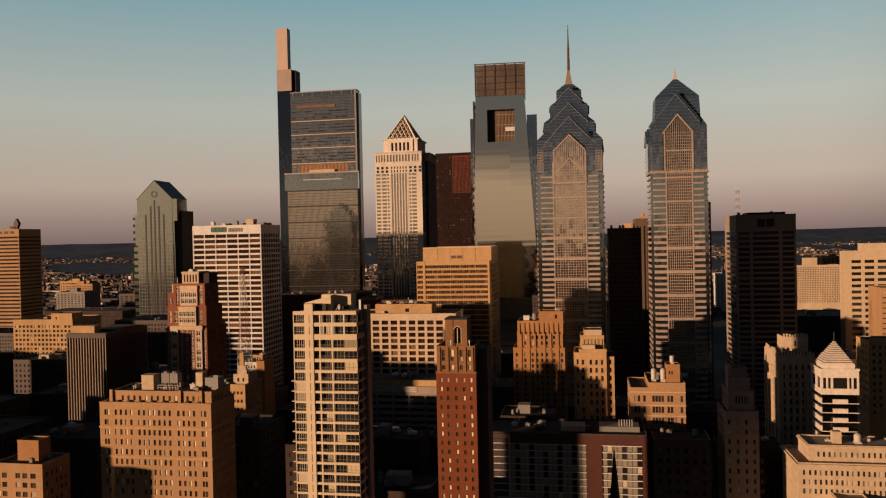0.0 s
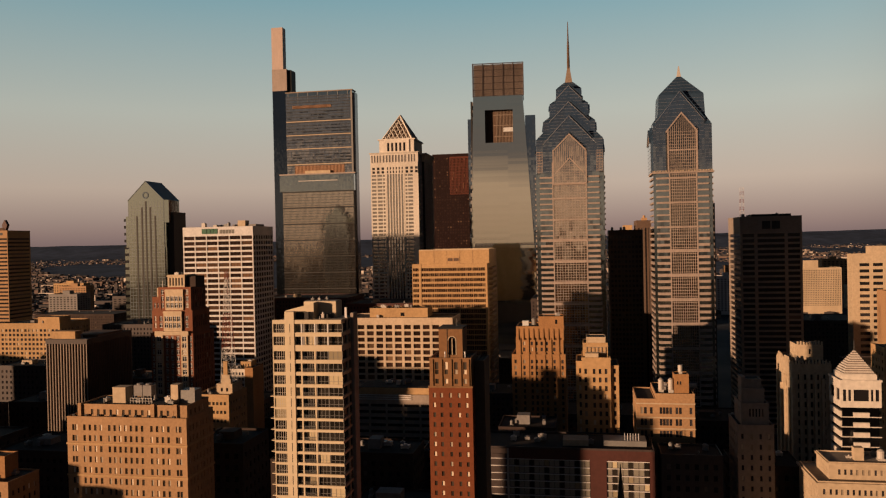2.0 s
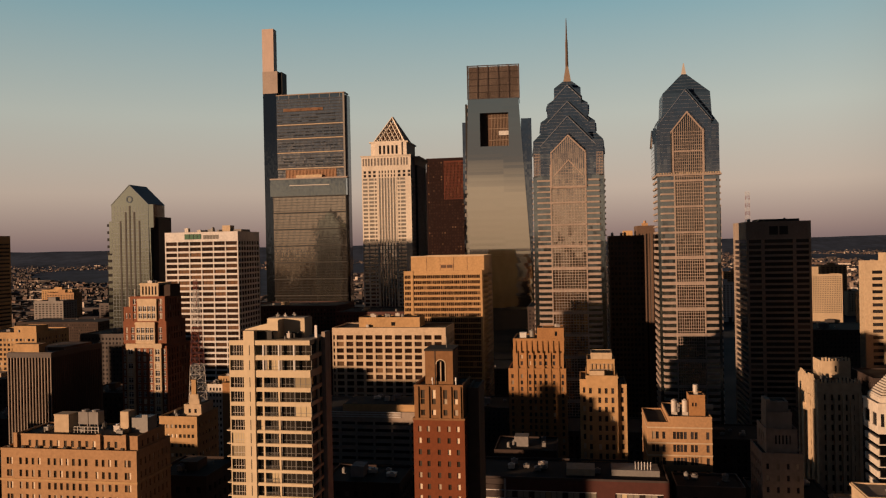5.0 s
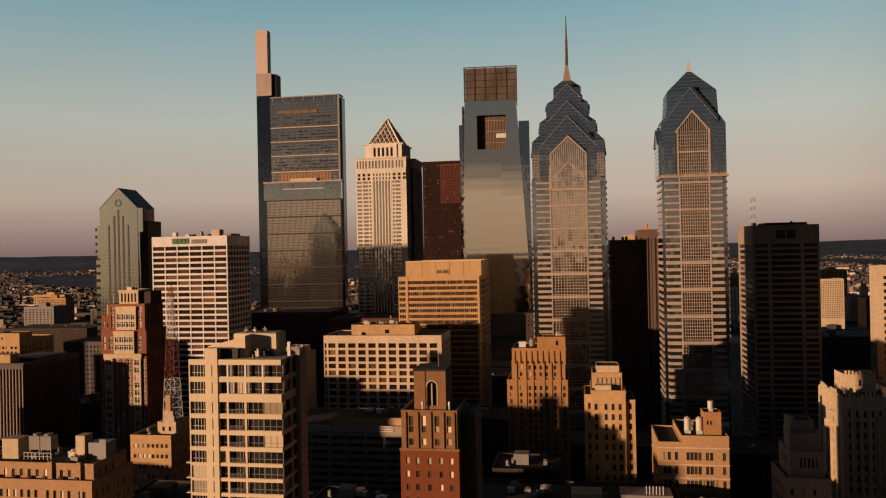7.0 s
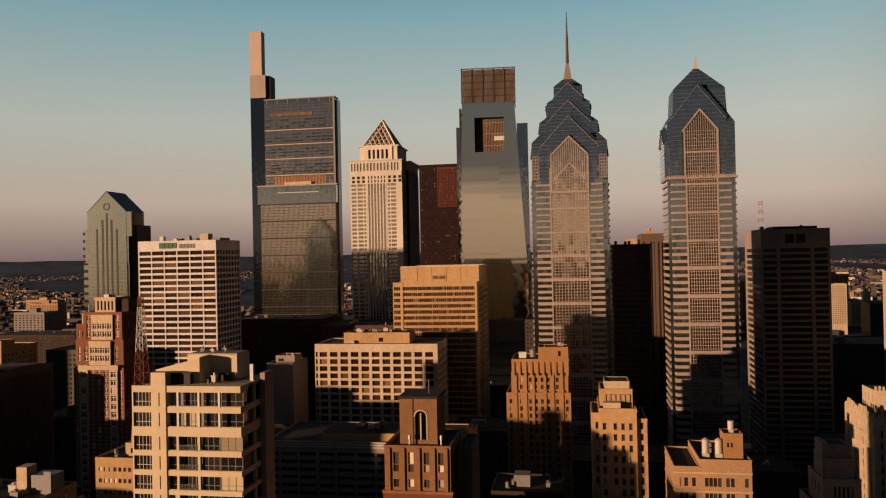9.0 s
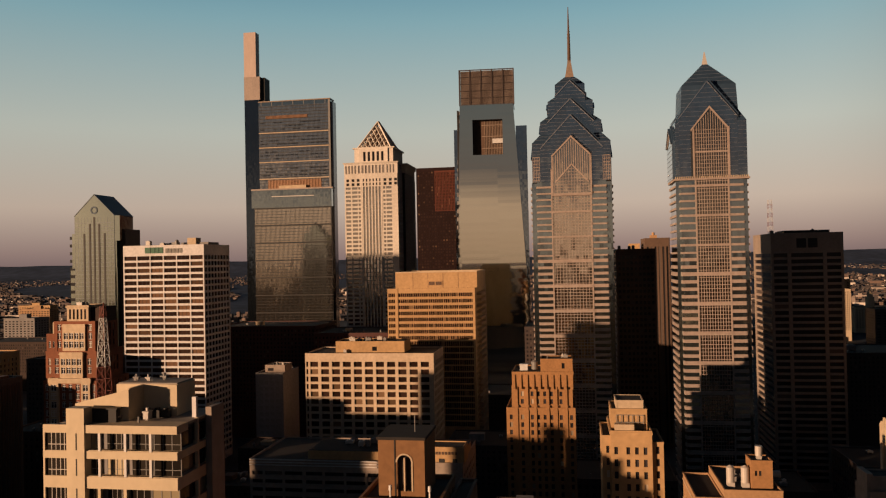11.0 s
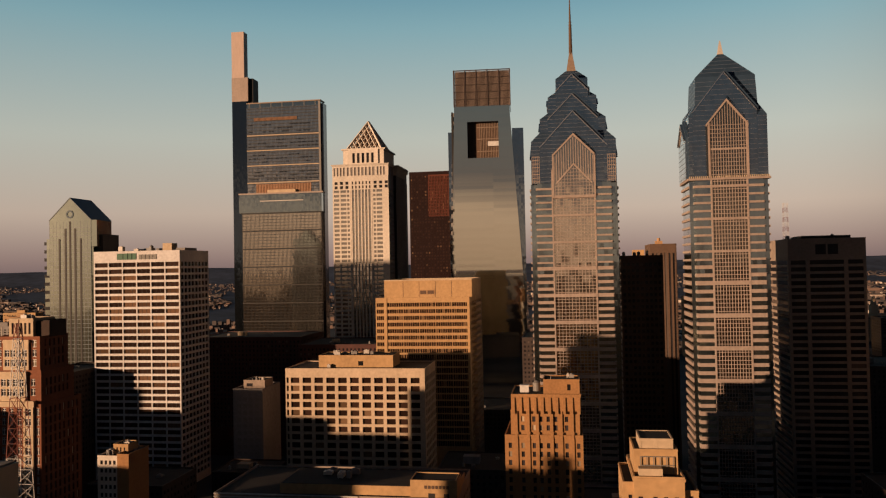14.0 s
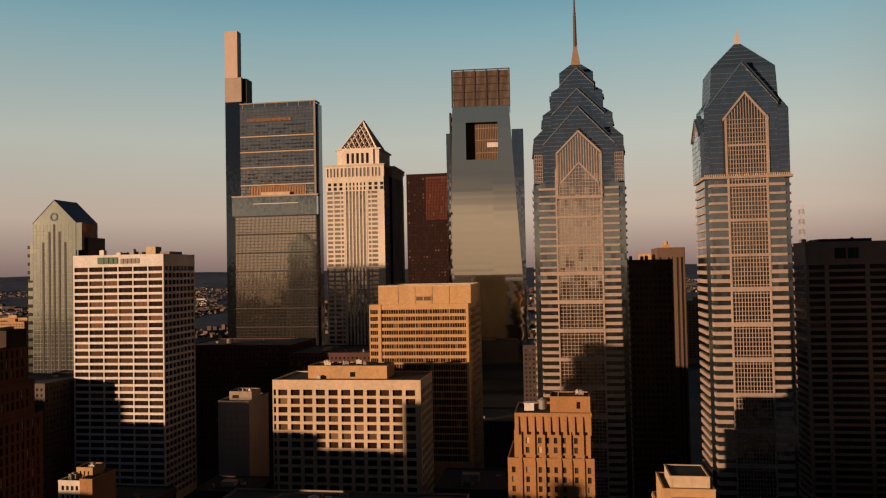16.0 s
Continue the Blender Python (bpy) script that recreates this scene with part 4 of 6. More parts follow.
def build_blue_roof_tower():
    ob = thing("gable_roof_skyscraper", "grey-green glass tower with a blue pitched roof and round emblem", "skyscraper", -366.5, 931.3)
    ob.scale = (1.0, 0.7, 1.0)
    w, d = 53.0, 50.0
    Geo().box(0, 2, 0, w, d, 150).put("lower_shaft", M_GL_MATT, ob)
    Geo().box(2.5, 1, 150, w, d, 186).put("middle_shaft", M_GL_MATT, ob)
    gable_prism(Geo(), 28.5, 0, d, 22.5, 0, 204, 226).put("main_shaft", M_GL_MATT, ob)
    g = Geo()
    for s in (-1, 1):
        g.face((28.5 + s * 23, -0.5, 204.3), (28.5, -0.5, 226.6), (28.5, d + 0.5, 226.6), (28.5 + s * 23, d + 0.5, 204.3))
        g.face((28.5 + s * 23, -0.5, 203.4), (28.5, -0.5, 225.7), (28.5, -0.5, 226.6), (28.5 + s * 23, -0.5, 204.3))
    g.put("pitched_roof", masonry("blue_roof", (0.055, 0.095, 0.14), 0.5, 0.3, 0.08, 0.2, 0.3), ob)
    g = Geo()
    for z in np.arange(8, 200, 4.1):
        g.box(6, -0.12, z, 51, 0.02, z + 0.35)
    for k in range(13):
        g.box(6.2 + 3.7 * k, -0.12, 4, 6.5 + 3.7 * k, 0.02, 203)
    tagged(g.put("curtain_grid", M_COOL, ob), kind="stuff")
    for u, z in ((17, 186), (23.5, 196), (28.5, 203), (34, 196), (40, 186)):
        Geo().box(u - 0.9, -0.5, 10, u + 0.9, 0.2, z).put("dark_strip", M_DARK, ob)
    for z in np.arange(12, 182, 8.0):
        Geo().box(-0.4, 1.5, z, 8, 2.1, z + 3.2).put("corner_band", M_GL_DARK, ob)
    g = Geo()
    for k in range(20):
        a, b = k * math.tau / 20, (k + 1) * math.tau / 20
        q = lambda t, r: (28.5 + r * math.cos(t), -0.7, 210 + r * math.sin(t))
        g.face(q(a, 2.6), q(b, 2.6), q(b, 4.0), q(a, 4.0))
    g.put("emblem_ring", M_GL_BLUE, ob)
    Geo().box(w, 10, 0, w + 6, d, 190).put("side_wing", M_DARKSTONE, ob)
    Geo().box(w - 3, 0.4, 178, w + 4, 10, 204).put("corner_fin", M_GL_MATT, ob)


def build_sign_office():
    """White gridded office slab with a sign band."""
    x, y, w, d, h = -224.5, 706.0, 65.2, 44.0, 166.4
    ob = thing("white_office_tower", "white concrete office tower with gridded windows and sign band", "office tower", x, y)
    r = 0.9
    core(ob, w - 2 * r, d - r, h - 0.5, M_GREY, x0=r, y0=r)
    fh = (h - 7.5) / 34
    rows = [(z + 0.28 * fh, z + 0.94 * fh) for z in [h - 7.8 - fh * (k + 1) for k in range(33)]]
    cols = [(a + 0.02, b) for a, b in spans(6, 0.5, w - 0.5, 0.925)]
    facade(ob, "front", w, d, 0, h, cols, rows, M_WHITE, M_PANEBROWN, M_PANEBROWNS, r, single=165, shift=-r)
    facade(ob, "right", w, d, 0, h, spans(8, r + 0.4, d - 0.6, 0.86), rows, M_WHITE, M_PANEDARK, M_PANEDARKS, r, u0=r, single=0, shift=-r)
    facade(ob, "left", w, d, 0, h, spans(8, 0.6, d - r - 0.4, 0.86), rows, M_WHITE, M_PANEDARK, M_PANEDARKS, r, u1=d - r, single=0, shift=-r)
    g = Geo()
    for a, b in cols:
        for k in range(1, 3):
            u = a + (b - a) * k / 3
            g.box(u - 0.12, r - 0.2, 0, u + 0.12, r - 0.05, h - 8)
    tagged(g.put("mullions", M_DARK, ob), kind="stuff")
    core(ob, w - 3, d - 3, h + 0.1, M_ROOF, z0=h - 0.5, x0=1.5, y0=1.5, name="roof")
    for k, (a, b) in enumerate(((18, 22.5), (23, 26), (26.6, 29.2), (29.8, 32.6))):
        Geo().box(a, -0.35, h - 6, b, 0.0, h - 1.6).put("sign_bar", M_GREENSIGN, ob)
    for a, b in ((34.6, 36.8), (37.4, 39.6), (40.2, 42.4), (43, 45.2), (45.8, 48)):
        Geo().box(a, -0.3, h - 6, b, 0.0, h - 2.6).put("sign_bar", M_GREYSIGN, ob)
    Geo().box(40, 14, h, 62, 32, h + 2).put("penthouse", M_GREY, ob)
    Geo().box(46, 12, h, 53, 20, h + 5.4).put("plant_room", M_CREAM, ob)
    roof_kit(ob, w, d, h + 0.1, 8, random.Random(8), scale=1.5)


build_spire_block_tower()
build_pyramid_tower()
build_notched_glass_tower()
build_spired_gable_tower()
build_gable_tower()
build_blue_roof_tower()
build_sign_office()


# ---- office blocks of the middle ground ----
def build_tan_attic_office():
    x, y, w, d = -22.4, 651.7, 61.0, 70.0
    ob = thing("tan_office_block", "tan stone office block with tight window rows and a blank attic", "office block", x, y)
    # lower rows get taller dark panes, to deepen the shade on those floors
    rows = floors(129.3, 4.2, 8, 2.5, 0.8) + floors(95.7, 4.2, 14, 3.3, 0.5)
    cols = spans(4, 0.6, 5.4, 0.88)
    for k in range(5):
        cols += spans(7, 7.7 + k * 10.5, 18.0 + k * 10.5, 0.89)
    volume(ob, 0, 0, w, d, 0, 131.7, M_TAN, cols, rows, M_PANEWARM, M_PANEWARMS, 0.4, single=200, side=spans(10, 4, d - 4, 0.6), par=0.0)
    Geo().box(5.8, -0.35, 0, 7.4, 0.01, 131.7).put("pier", M_TAN, ob)
    Geo().box(w - 1.6, -0.35, 0, w, 0.01, 131.7).put("pier", M_TAN, ob)
    core(ob, w - 4.2, 52, 142.5, M_TAN, z0=131.75, x0=5.8, y0=0.3, name="attic")
    for u in (18.2, 28.7, 39.2, 49.7):
        Geo().box(u - 0.12, 0.22, 132, u + 0.12, 0.3, 142.3).put("panel_joint", M_BROWN, ob)
    Geo().box(28.8, 0.1, 133.4, 38.8, 0.3, 136.6).put("attic_frame", M_BUFF, ob)
    Geo().box(29.4, 0.04, 133.9, 33.4, 0.1, 136.1).put("attic_vent", M_BROWN, ob)
    Geo().box(34.1, 0.04, 133.9, 38.2, 0.1, 136.1).put("attic_vent", M_BROWN, ob)
    parapet(ob, w - 4.2, 52, 142.5, 0.7, 0.5, M_CREAM, x0=5.8, y0=0.3)
    # balcony stack on the far side
    for k in range(24):
        z = 126 - k * 4.2
        Geo().box(w + 0.02, 14, z, w + 2.6, 46, z + 1.3).put("side_balcony", M_BUFF, ob)


def build_square_window_office():
    x, y, w, d, h = -71.1, 596.0, 80.9, 36.0, 94.2
    ob = thing("gridded_office_block", "pale concrete office block with deep square windows", "office block", x, y)
    rows = floors(h - 3.9, 4.59, 18, 3.1, 0.75)
    cols = [(0.6, 1.9)] + [(3.2 + 6.97 * k, 8.25 + 6.97 * k) for k in range(11)]
    volume(ob, 0, 0, w, d, 0, h, M_GRIDSTONE, cols, rows, M_PANEWARM, M_PANEWARMS, 0.9, single=220, side=spans(7, 1.6, d - 1, 0.66), par=0.6)
    volume(ob, 17, 9, 44, 18, h, h + 6.5, M_TAN, [(23.5, 26.5)], [(h + 1.0, h + 3.6)], M_PANEDARK, M_PANEDARKS, 0.3, side=[], par=0.5)
    roof_kit(ob, 38, 14, h + 6.6, 7, random.Random(3), x0=18, y0=10, scale=0.9)
    roof_kit(ob, w, d, h + 0.1, 4, random.Random(4), scale=1.0)


def build_fluted_orange_tower():
    x, y, w, d = 37.1, 427.5, 27.8, 26.0
    ob = thing("orange_setback_tower", "orange brick tower with buttresses, a fluted crown and roof tanks", "apartment tower", x, y, z=-3.0)
    us = [1.9, 6.5, 10.5, 13.0, 15.6, 18.3, 22.1, 26.2]
    rows = floors(100.2, 3.1, 30, 1.9, 0.5)
    volume(ob, 0, 0, w, d, 0, 92.7, M_ORANGE, centres(us, 1.15), rows, M_PANE, M_PANES, 0.4, single=90, side=spans(6, 2, d - 2, 0.4), par=0.4)
    volume(ob, 2.2, 0.9, w - 3.2, d - 3, 92.7, 101.5, M_ORANGE, centres([u - 2.2 for u in us[1:7]], 1.15), rows, M_PANE, M_PANES, 0.4, side=spans(5, 2, d - 5, 0.4), par=0.3)
    volume(ob, 2.5, 0.3, w - 3.0, d - 5, 101.5, 107.1, M_ORANGE, [], [], side=[], par=0.5)
    for k in range(10):
        u = 2.9 + k * (w - 4.0) / 9.2
        Geo().loft([(u, -0.35, 100.6), (u + 0.9, -0.35, 100.6), (u + 0.9, 0.3, 100.6), (u, 0.3, 100.6)], [(u, -0.1, 106.4), (u + 0.9, -0.1, 106.4), (u + 0.9, 0.3, 106.4), (u, 0.3, 106.4)]).put("flute", M_ORANGE, ob)
    for u in (4.2, 8.5, 11.8, 16.9, 20.2, 24.2):
        Geo().loft([(u - 0.55, -0.4, 0), (u + 0.55, -0.4, 0), (u + 0.55, 0.02, 0), (u - 0.55, 0.02, 0)], [(u - 0.55, -0.4, 91.5), (u + 0.55, -0.4, 91.5), (u + 0.55, 0.02, 91.5), (u - 0.55, 0.02, 91.5)], [(u - 0.35, -0.2, 94.0), (u + 0.35, -0.2, 94.0), (u + 0.35, 0.02, 94.0), (u - 0.35, 0.02, 94.0)]).put("buttress", M_ORANGE, ob)
        Geo().box(u - 0.45, 0.35, 94, u + 0.45, 0.91, 101.5).put("upper_pier", M_ORANGE, ob)
    volume(ob, 14, 4, 13, 11, 107.1, 112.0, M_ORANGE, [(8.6, 9.8)], [(108.4, 110.6)], M_PANEDARK, M_PANEDARKS, 0.3, side=[], par=0.4)
    Geo().tube(11.4, 8, 107.6, 110.6, 1.4).tube(11.4, 8, 110.6, 111.4, 1.45, 0.3).put("water_tank", M_METAL, ob)
    Geo().box(5.4, 6, 107.3, 8.6, 9, 109.6).box(5.2, 5.8, 109.6, 8.8, 9.2, 109.9).put("stair_head", M_MASTWHITE, ob)
    roof_kit(ob, 12, 9, 112.1, 6, random.Random(6), x0=14.5, y0=4.5, scale=0.6)


def build_slim_tan_tower():
    x, y, w, d = 51.2, 313.0, 15.8, 20.0
    ob = thing("slim_tan_tower", "slim tan stone tower with stepped top and roof machinery", "apartment tower", x, y)
    rows = floors(101.4, 3.2, 28, 1.9, 0.6)
    us = [3.6, 6.7, 8.9, 11.1, 14.2]
    volume(ob, 0, 1.2, 3.2, d - 3, 0, 103.0, M_TAN, centres([1.5], 0.8), rows, M_PANE, M_PANES, 0.4, single=20, par=0.5)
    volume(ob, 2.2, 0, 10.6, d, 0, 104.5, M_TAN, centres([u - 2.2 for u in us[:4]], 0.95), rows, M_PANE, M_PANES, 0.4, single=90, par=0.5, cornice=0.2)
    volume(ob, 12.9, 1.2, 2.9, d - 3, 0, 101.4, M_TAN, centres([1.4], 0.9), rows, M_PANE, M_PANES, 0.4, single=20, par=0.5)
    volume(ob, 2.6, 4, 9.4, 12, 104.5, 109.6, M_TAN, [], [], side=[], par=0.4)
    volume(ob, 4.0, 5, 7.2, 9, 109.6, 111.9, M_CREAM, [(0.4, 3.1), (3.9, 6.6)], [(110.0, 111.5)], M_CREAM, M_CREAM, 0.15, side=[], par=0.2)
    Geo().box(3.4, 1.0, 104.6, 8.4, 3.4, 106.4).put("roof_shed", M_CREAM, ob)
    g = Geo()
    for k in range(6):
        g.beam((4 + k * 1.4, 3.6, 104.7), (4 + k * 1.4, 3.6, 108.4), 0.08)
    g.beam((4, 3.6, 108.4), (11, 3.6, 108.4), 0.08).beam((4, 3.6, 106.5), (11, 3.6, 106.5), 0.08)
    g.put("roof_frame", M_METAL, ob)
    roof_kit(ob, 8, 2.6, 104.6, 5, random.Random(9), x0=3, y0=0.8, scale=0.4)


def build_balcony_condo():
    x, y, w, d, h = -38.2, 198.0, 19.3, 14.0, 132.6
    ob = thing("white_condo_tower", "cream concrete apartment tower with glazed balconies and a sloped roof screen", "apartment tower", x, y)
    ob.scale = (0.86, 0.8, 1.0)
    r = 1.5
    tops = [1.0, 4.1, 7.7, 10.7, 13.7] + [16.6 + 2.74 * k for k in range(18)]
    rows = [(h - 0.934 * (t + 2.15), h - 0.934 * t) for t in tops]
    core(ob, w - 2 * r, d - r, h - 0.4, M_GREY, x0=r, y0=r)
    # left window stack in its own wall
    facade(ob, "front", w, d, 0, h, [(0.25, 3.45)], rows, M_CONDO, M_PANECONDO, M_PANES, 0.35, u1=3.6, shift=-0.35, single=30, wall_name="left_wall")
    Geo().box(0, 0.35, 0, 3.6, r + 0.1, h - 0.1).put("left_backing", M_DARK, ob)
    Geo().box(3.6, -0.25, 0, 6.2, r + 0.2, h + 1.9).put("service_pier", M_CONDO, ob)
    for lo, hi in rows:
        Geo().box(4.95, -0.29, lo + 0.1, 5.1, -0.24, hi).put("pier_slot", M_DARK, ob)
    # glazed bays and slabs
    for k, (lo, hi) in enumerate(rows):
        under = rows[k + 1][1] if k + 1 < len(rows) else lo - 0.7
        Geo().box(6.2, -0.05, under, w, 1.6, lo - 0.02).box(6.2, 0.1, lo - 0.02, w, 0.2, lo + 0.06).put("floor_slab", M_CONDO, ob)
        low = hi - lo
        mid = (lo + hi) / 2
        for j, (a, b) in enumerate(((6.3, 7.7), (8.6, 11.4), (12.2, 15.2), (15.4, w - 0.1))):
            deep = 1.3 if (k < 2 or j == 1) else 0.7
            p = Geo().box(a, deep, lo, b, deep + 0.05, hi).put("window_pane", M_PANECONDO, ob)
            g = Geo()
            n = 2 if j == 0 else (4 if j == 1 else 3)
            for q in range(n + 1):
                u = a + (b - a) * q / n
                g.box(u - 0.045, deep - 0.05, lo, u + 0.045, deep, hi)
            g.box(a, deep - 0.05, lo + low * 0.3, b, deep, lo + low * 0.3 + 0.07)
            g.put("window_frame", M_METAL, p)
        if k >= 2:
            Geo().box(7.8, 0.2, lo, 8.2, 0.6, hi + 0.02).put("post", M_CONDO, ob)
            Geo().box(11.55, 0.1, lo, 12.0, 0.7, hi + 0.02).put("post", M_CONDO, ob)
            g = Geo()
            for q in range(13):
                u = 8.3 + 3.2 * q / 12
                g.box(u - 0.02, 0.0, lo, u + 0.02, 0.04, lo + 0.75)
            g.box(8.2, -0.02, lo + 0.75, 11.6, 0.05, lo + 0.8)
            g.put("balcony_rail", M_METAL, ob)
        elif k == 0:
            for u in (8.2, 11.9, 15.5):
                Geo().box(u - 0.17, 0.0, rows[1][0], u + 0.17, 0.35, rows[0][1] + 0.02).put("white_post", M_MASTWHITE, ob)
        g = Geo()
        g.box(0.6, 0.24, lo + 0.62, 3.3, 0.3, lo + 0.7)
        for u in (1.1, 1.75, 2.4, 3.0):
            g.box(u - 0.04, 0.22, lo, u + 0.04, 0.3, hi)
        g.put("window_frame", M_BRIGHTMETAL, ob)
        if k >= 5:
            Geo().box(-1.1, 0.4, lo - 0.3, -0.02, 4.5, lo - 0.1).put("side_balcony", M_CONDO, ob)
        # side slabs and glass
        Geo().box(w - 1.6, 1.6, under, w, d, lo - 0.02).put("side_slab", M_CONDO, ob)
        for a, b in ((1.8, 6.0), (6.6, 9.8), (10.4, 13.6)):
            Geo().box(w - 0.75, a, lo, w - 0.7, b, hi).put("side_window", M_PANE, ob)
    Geo().box(6.2, -0.1, rows[0][1] + 0.02, w, 3.2, h).put("roof_beam", M_CONDO, ob)
    Geo().box(r, 1.6, h - 0.39, w - 0.1, d, h - 0.05).put("roof", M_ROOFPALE, ob)
    for a, b in ((6.1, 6.5), (9.9, 10.3), (13.7, 14.0)):
        Geo().box(w - 0.5, a, 0, w, b, h).put("side_pier", M_CONDO, ob)
    # roof screen with its sloping wing
    Geo().box(6.4, 7.6, h, w - 3.6, 13.0, h + 3.7).put("penthouse", M_CONDO, ob)
    Geo().box(6.6, 7.8, h + 3.7, w - 3.8, 12.8, h + 3.85).put("penthouse_roof", M_ROOFPALE, ob)
    Geo().box(w - 5.0, 7.3, h, w - 3.6, 7.58, h + 3.68).put("screen_end", M_CONDO, ob)
    g = Geo()
    f = [(2.6, 3.4, h + 0.0), (10.6, 3.4, h + 0.0), (10.6, 3.4, h + 3.6), (2.6, 3.4, h + 1.9)]
    bk = [(p[0], 3.75, p[2]) for p in f]
    g.face(*f).face(*reversed(bk))
    for i in range(4):
        j = (i + 1) % 4
        g.face(f[i], bk[i], bk[j], f[j])
    g.put("sloped_screen", M_CONDO, ob)
    Geo().box(10.25, 3.75, h, 10.6, 7.6, h + 3.68).put("screen_return", M_CONDO, ob)
    Geo().box(5.6, 1.9, h, 9.6, 2.9, h + 1.5).box(5.4, 1.7, h + 1.5, 9.8, 3.1, h + 1.65).put("roof_hatch", M_DARK, ob)
    for u in (11.4, 12.9, 14.2):
        Geo().box(u, 5.6, h, u + 1.0, 6.6, h + 0.9).tube(u + 0.5, 6.1, h + 0.9, h + 1.1, 0.4).put("condenser", M_DARK, ob)
    Geo().box(w + 0.02, 8.6, 0, w + 0.9, 12.8, h + 0.9).put("stair_core", M_WARMGREY, ob)
    Geo().box(w - 0.9, 6.3, h, w - 0.3, 6.9, h + 2.4).put("flue_stack", M_WHITE, ob)
    roof_kit(ob, 8, 4, h + 3.85, 5, random.Random(12), x0=7, y0=8, scale=0.2)
    roof_kit(ob, 9, 2.5, h, 4, random.Random(13), x0=6.5, y0=1.8, scale=0.4)


def build_turret_tower():
    x, y, w, d = -2.4, 198.6, 10.2, 11.5
    ob = thing("red_brick_tower", "narrow red brick tower with a tan stone head and arched turret", "apartment tower", x, y)
    rows = floors(115.4, 2.27, 40, 1.05, 0.7)
    volume(ob, 0, 0, w, d, 0, 116.3, M_RED, centres([1.3, 3.0, 5.1, 7.1, 8.9], 0.62), rows, M_PANEBLIND, M_PANEBLINDS, 0.25, single=140, side=spans(4, 1, d - 1, 0.22), par=0.0)
    rows2 = [(117.0, 118.1), (119.2, 120.2), (120.3, 122.0)]
    volume(ob, 0.25, 0.2, w - 0.5, d - 0.6, 116.3, 122.5, M_HEADSTONE, centres([1.7, 3.9, 6.2, 8.3], 0.8), rows2, M_PANEBLIND, M_PANEBLINDS, 0.3, side=spans(4, 1, d - 1.5, 0.25), par=0.5)
    Geo().box(-0.1, -0.12, 116.1, w + 0.1, d, 116.5).put("string_course", M_HEADSTONE, ob)
    for u in (0.9, 3.05, 5.3, 7.5, 9.35):
        Geo().box(u - 0.22, -0.06, 116.5, u + 0.22, 0.22, 122.7).put("pilaster", M_HEADSTONE, ob)
    # turret with a twin arched opening
    g = Geo()
    tx0, tx1, ty, z0, z1 = 2.2, 7.8, 2.0, 122.5, 129.5
    core(ob, tx1 - tx0 - 0.6, 6.4, z1 - 0.1, M_HEADSTONE, z0=z0, x0=tx0 + 0.3, y0=ty + 0.6, name="turret_core")
    oc, hw, sp = 5.35, 0.85, 126.8
    n = 10
    arc = [(oc + hw * math.cos(math.pi * k / n), sp + hw * math.sin(math.pi * k / n)) for k in range(n + 1)]
    o0 = 123.4
    g.face((tx0, ty, z0), (tx1, ty, z0), (tx1, ty, o0), (tx0, ty, o0))
    g.face((tx0, ty, o0), (oc - hw, ty, o0), (oc - hw, ty, sp), (tx0, ty, sp))
    g.face((oc + hw, ty, o0), (tx1, ty, o0), (tx1, ty, sp), (oc + hw, ty, sp))
    for k in range(n):
        (a, b), (c, e) = arc[k], arc[k + 1]
        g.face((a, ty, b), (tx1 + (tx0 - tx1) * k / n, ty, z1), (tx1 + (tx0 - tx1) * (k + 1) / n, ty, z1), (c, ty, e))
        g.face((a, ty, b), (c, ty, e), (c, ty + 0.6, e), (a, ty + 0.6, b))
    g.face((tx1, ty, sp), (tx1, ty, z1), (arc[0][0], ty, arc[0][1])).face((tx0, ty, sp), (arc[n][0], ty, arc[n][1]), (tx0, ty, z1))
    g.face((oc - hw, ty, o0), (oc - hw, ty + 0.6, o0), (oc - hw, ty + 0.6, sp), (oc - hw, ty, sp))
    g.face((oc + hw, ty + 0.6, o0), (oc + hw, ty, o0), (oc + hw, ty, sp), (oc + hw, ty + 0.6, sp))
    g.box(tx0, ty + 0.02, z0, tx0 + 0.3, ty + 7, z1).box(tx1 - 0.3, ty + 0.02, z0, tx1, ty + 7, z1)
    g.put("turret", M_HEADSTONE, ob)
    g = Geo()
    for k in range(n):
        (a, b), (c, e) = arc[k], arc[k + 1]
        s = 1.22
        g.face((a, ty - 0.08, b), (oc + (a - oc) * s, ty - 0.08, sp + (b - sp) * s), (oc + (c - oc) * s, ty - 0.08, sp + (e - sp) * s), (c, ty - 0.08, e))
    g.box(oc - 0.09, ty - 0.05, o0, oc + 0.09, ty + 0.3, sp + 0.5).box(oc + hw, ty - 0.08, o0, oc + hw + 0.18, ty, sp)
    g.put("arch_trim", M_CREAM, ob)
    Geo().box(oc - hw, ty + 0.45, o0, oc + hw, ty + 0.5, sp + hw).put("arch_glass", M_PANEDARK, ob)
    Geo().box(tx0 - 0.15, ty - 0.15, z1 - 0.1, tx1 + 0.15, ty + 7.1, z1 + 0.25).put("turret_roof", M_ROOF, ob)
    Geo().box(4.15, ty - 0.06, z0, 4.3, ty, z1).put("downpipe", M_DARK, ob)
    Geo().tube(6.1, ty + 3, z1 + 0.25, z1 + 2.3, 0.05).put("roof_aerial", M_METAL, ob)
    for u in (3.8, 8.5):
        Geo().tube(u, 1.2, 122.5, 123.7, 0.12).tube(u, 1.2, 123.7, 124.3, 0.22, 0.18).put("flood_lamp", M_MASTWHITE, ob)
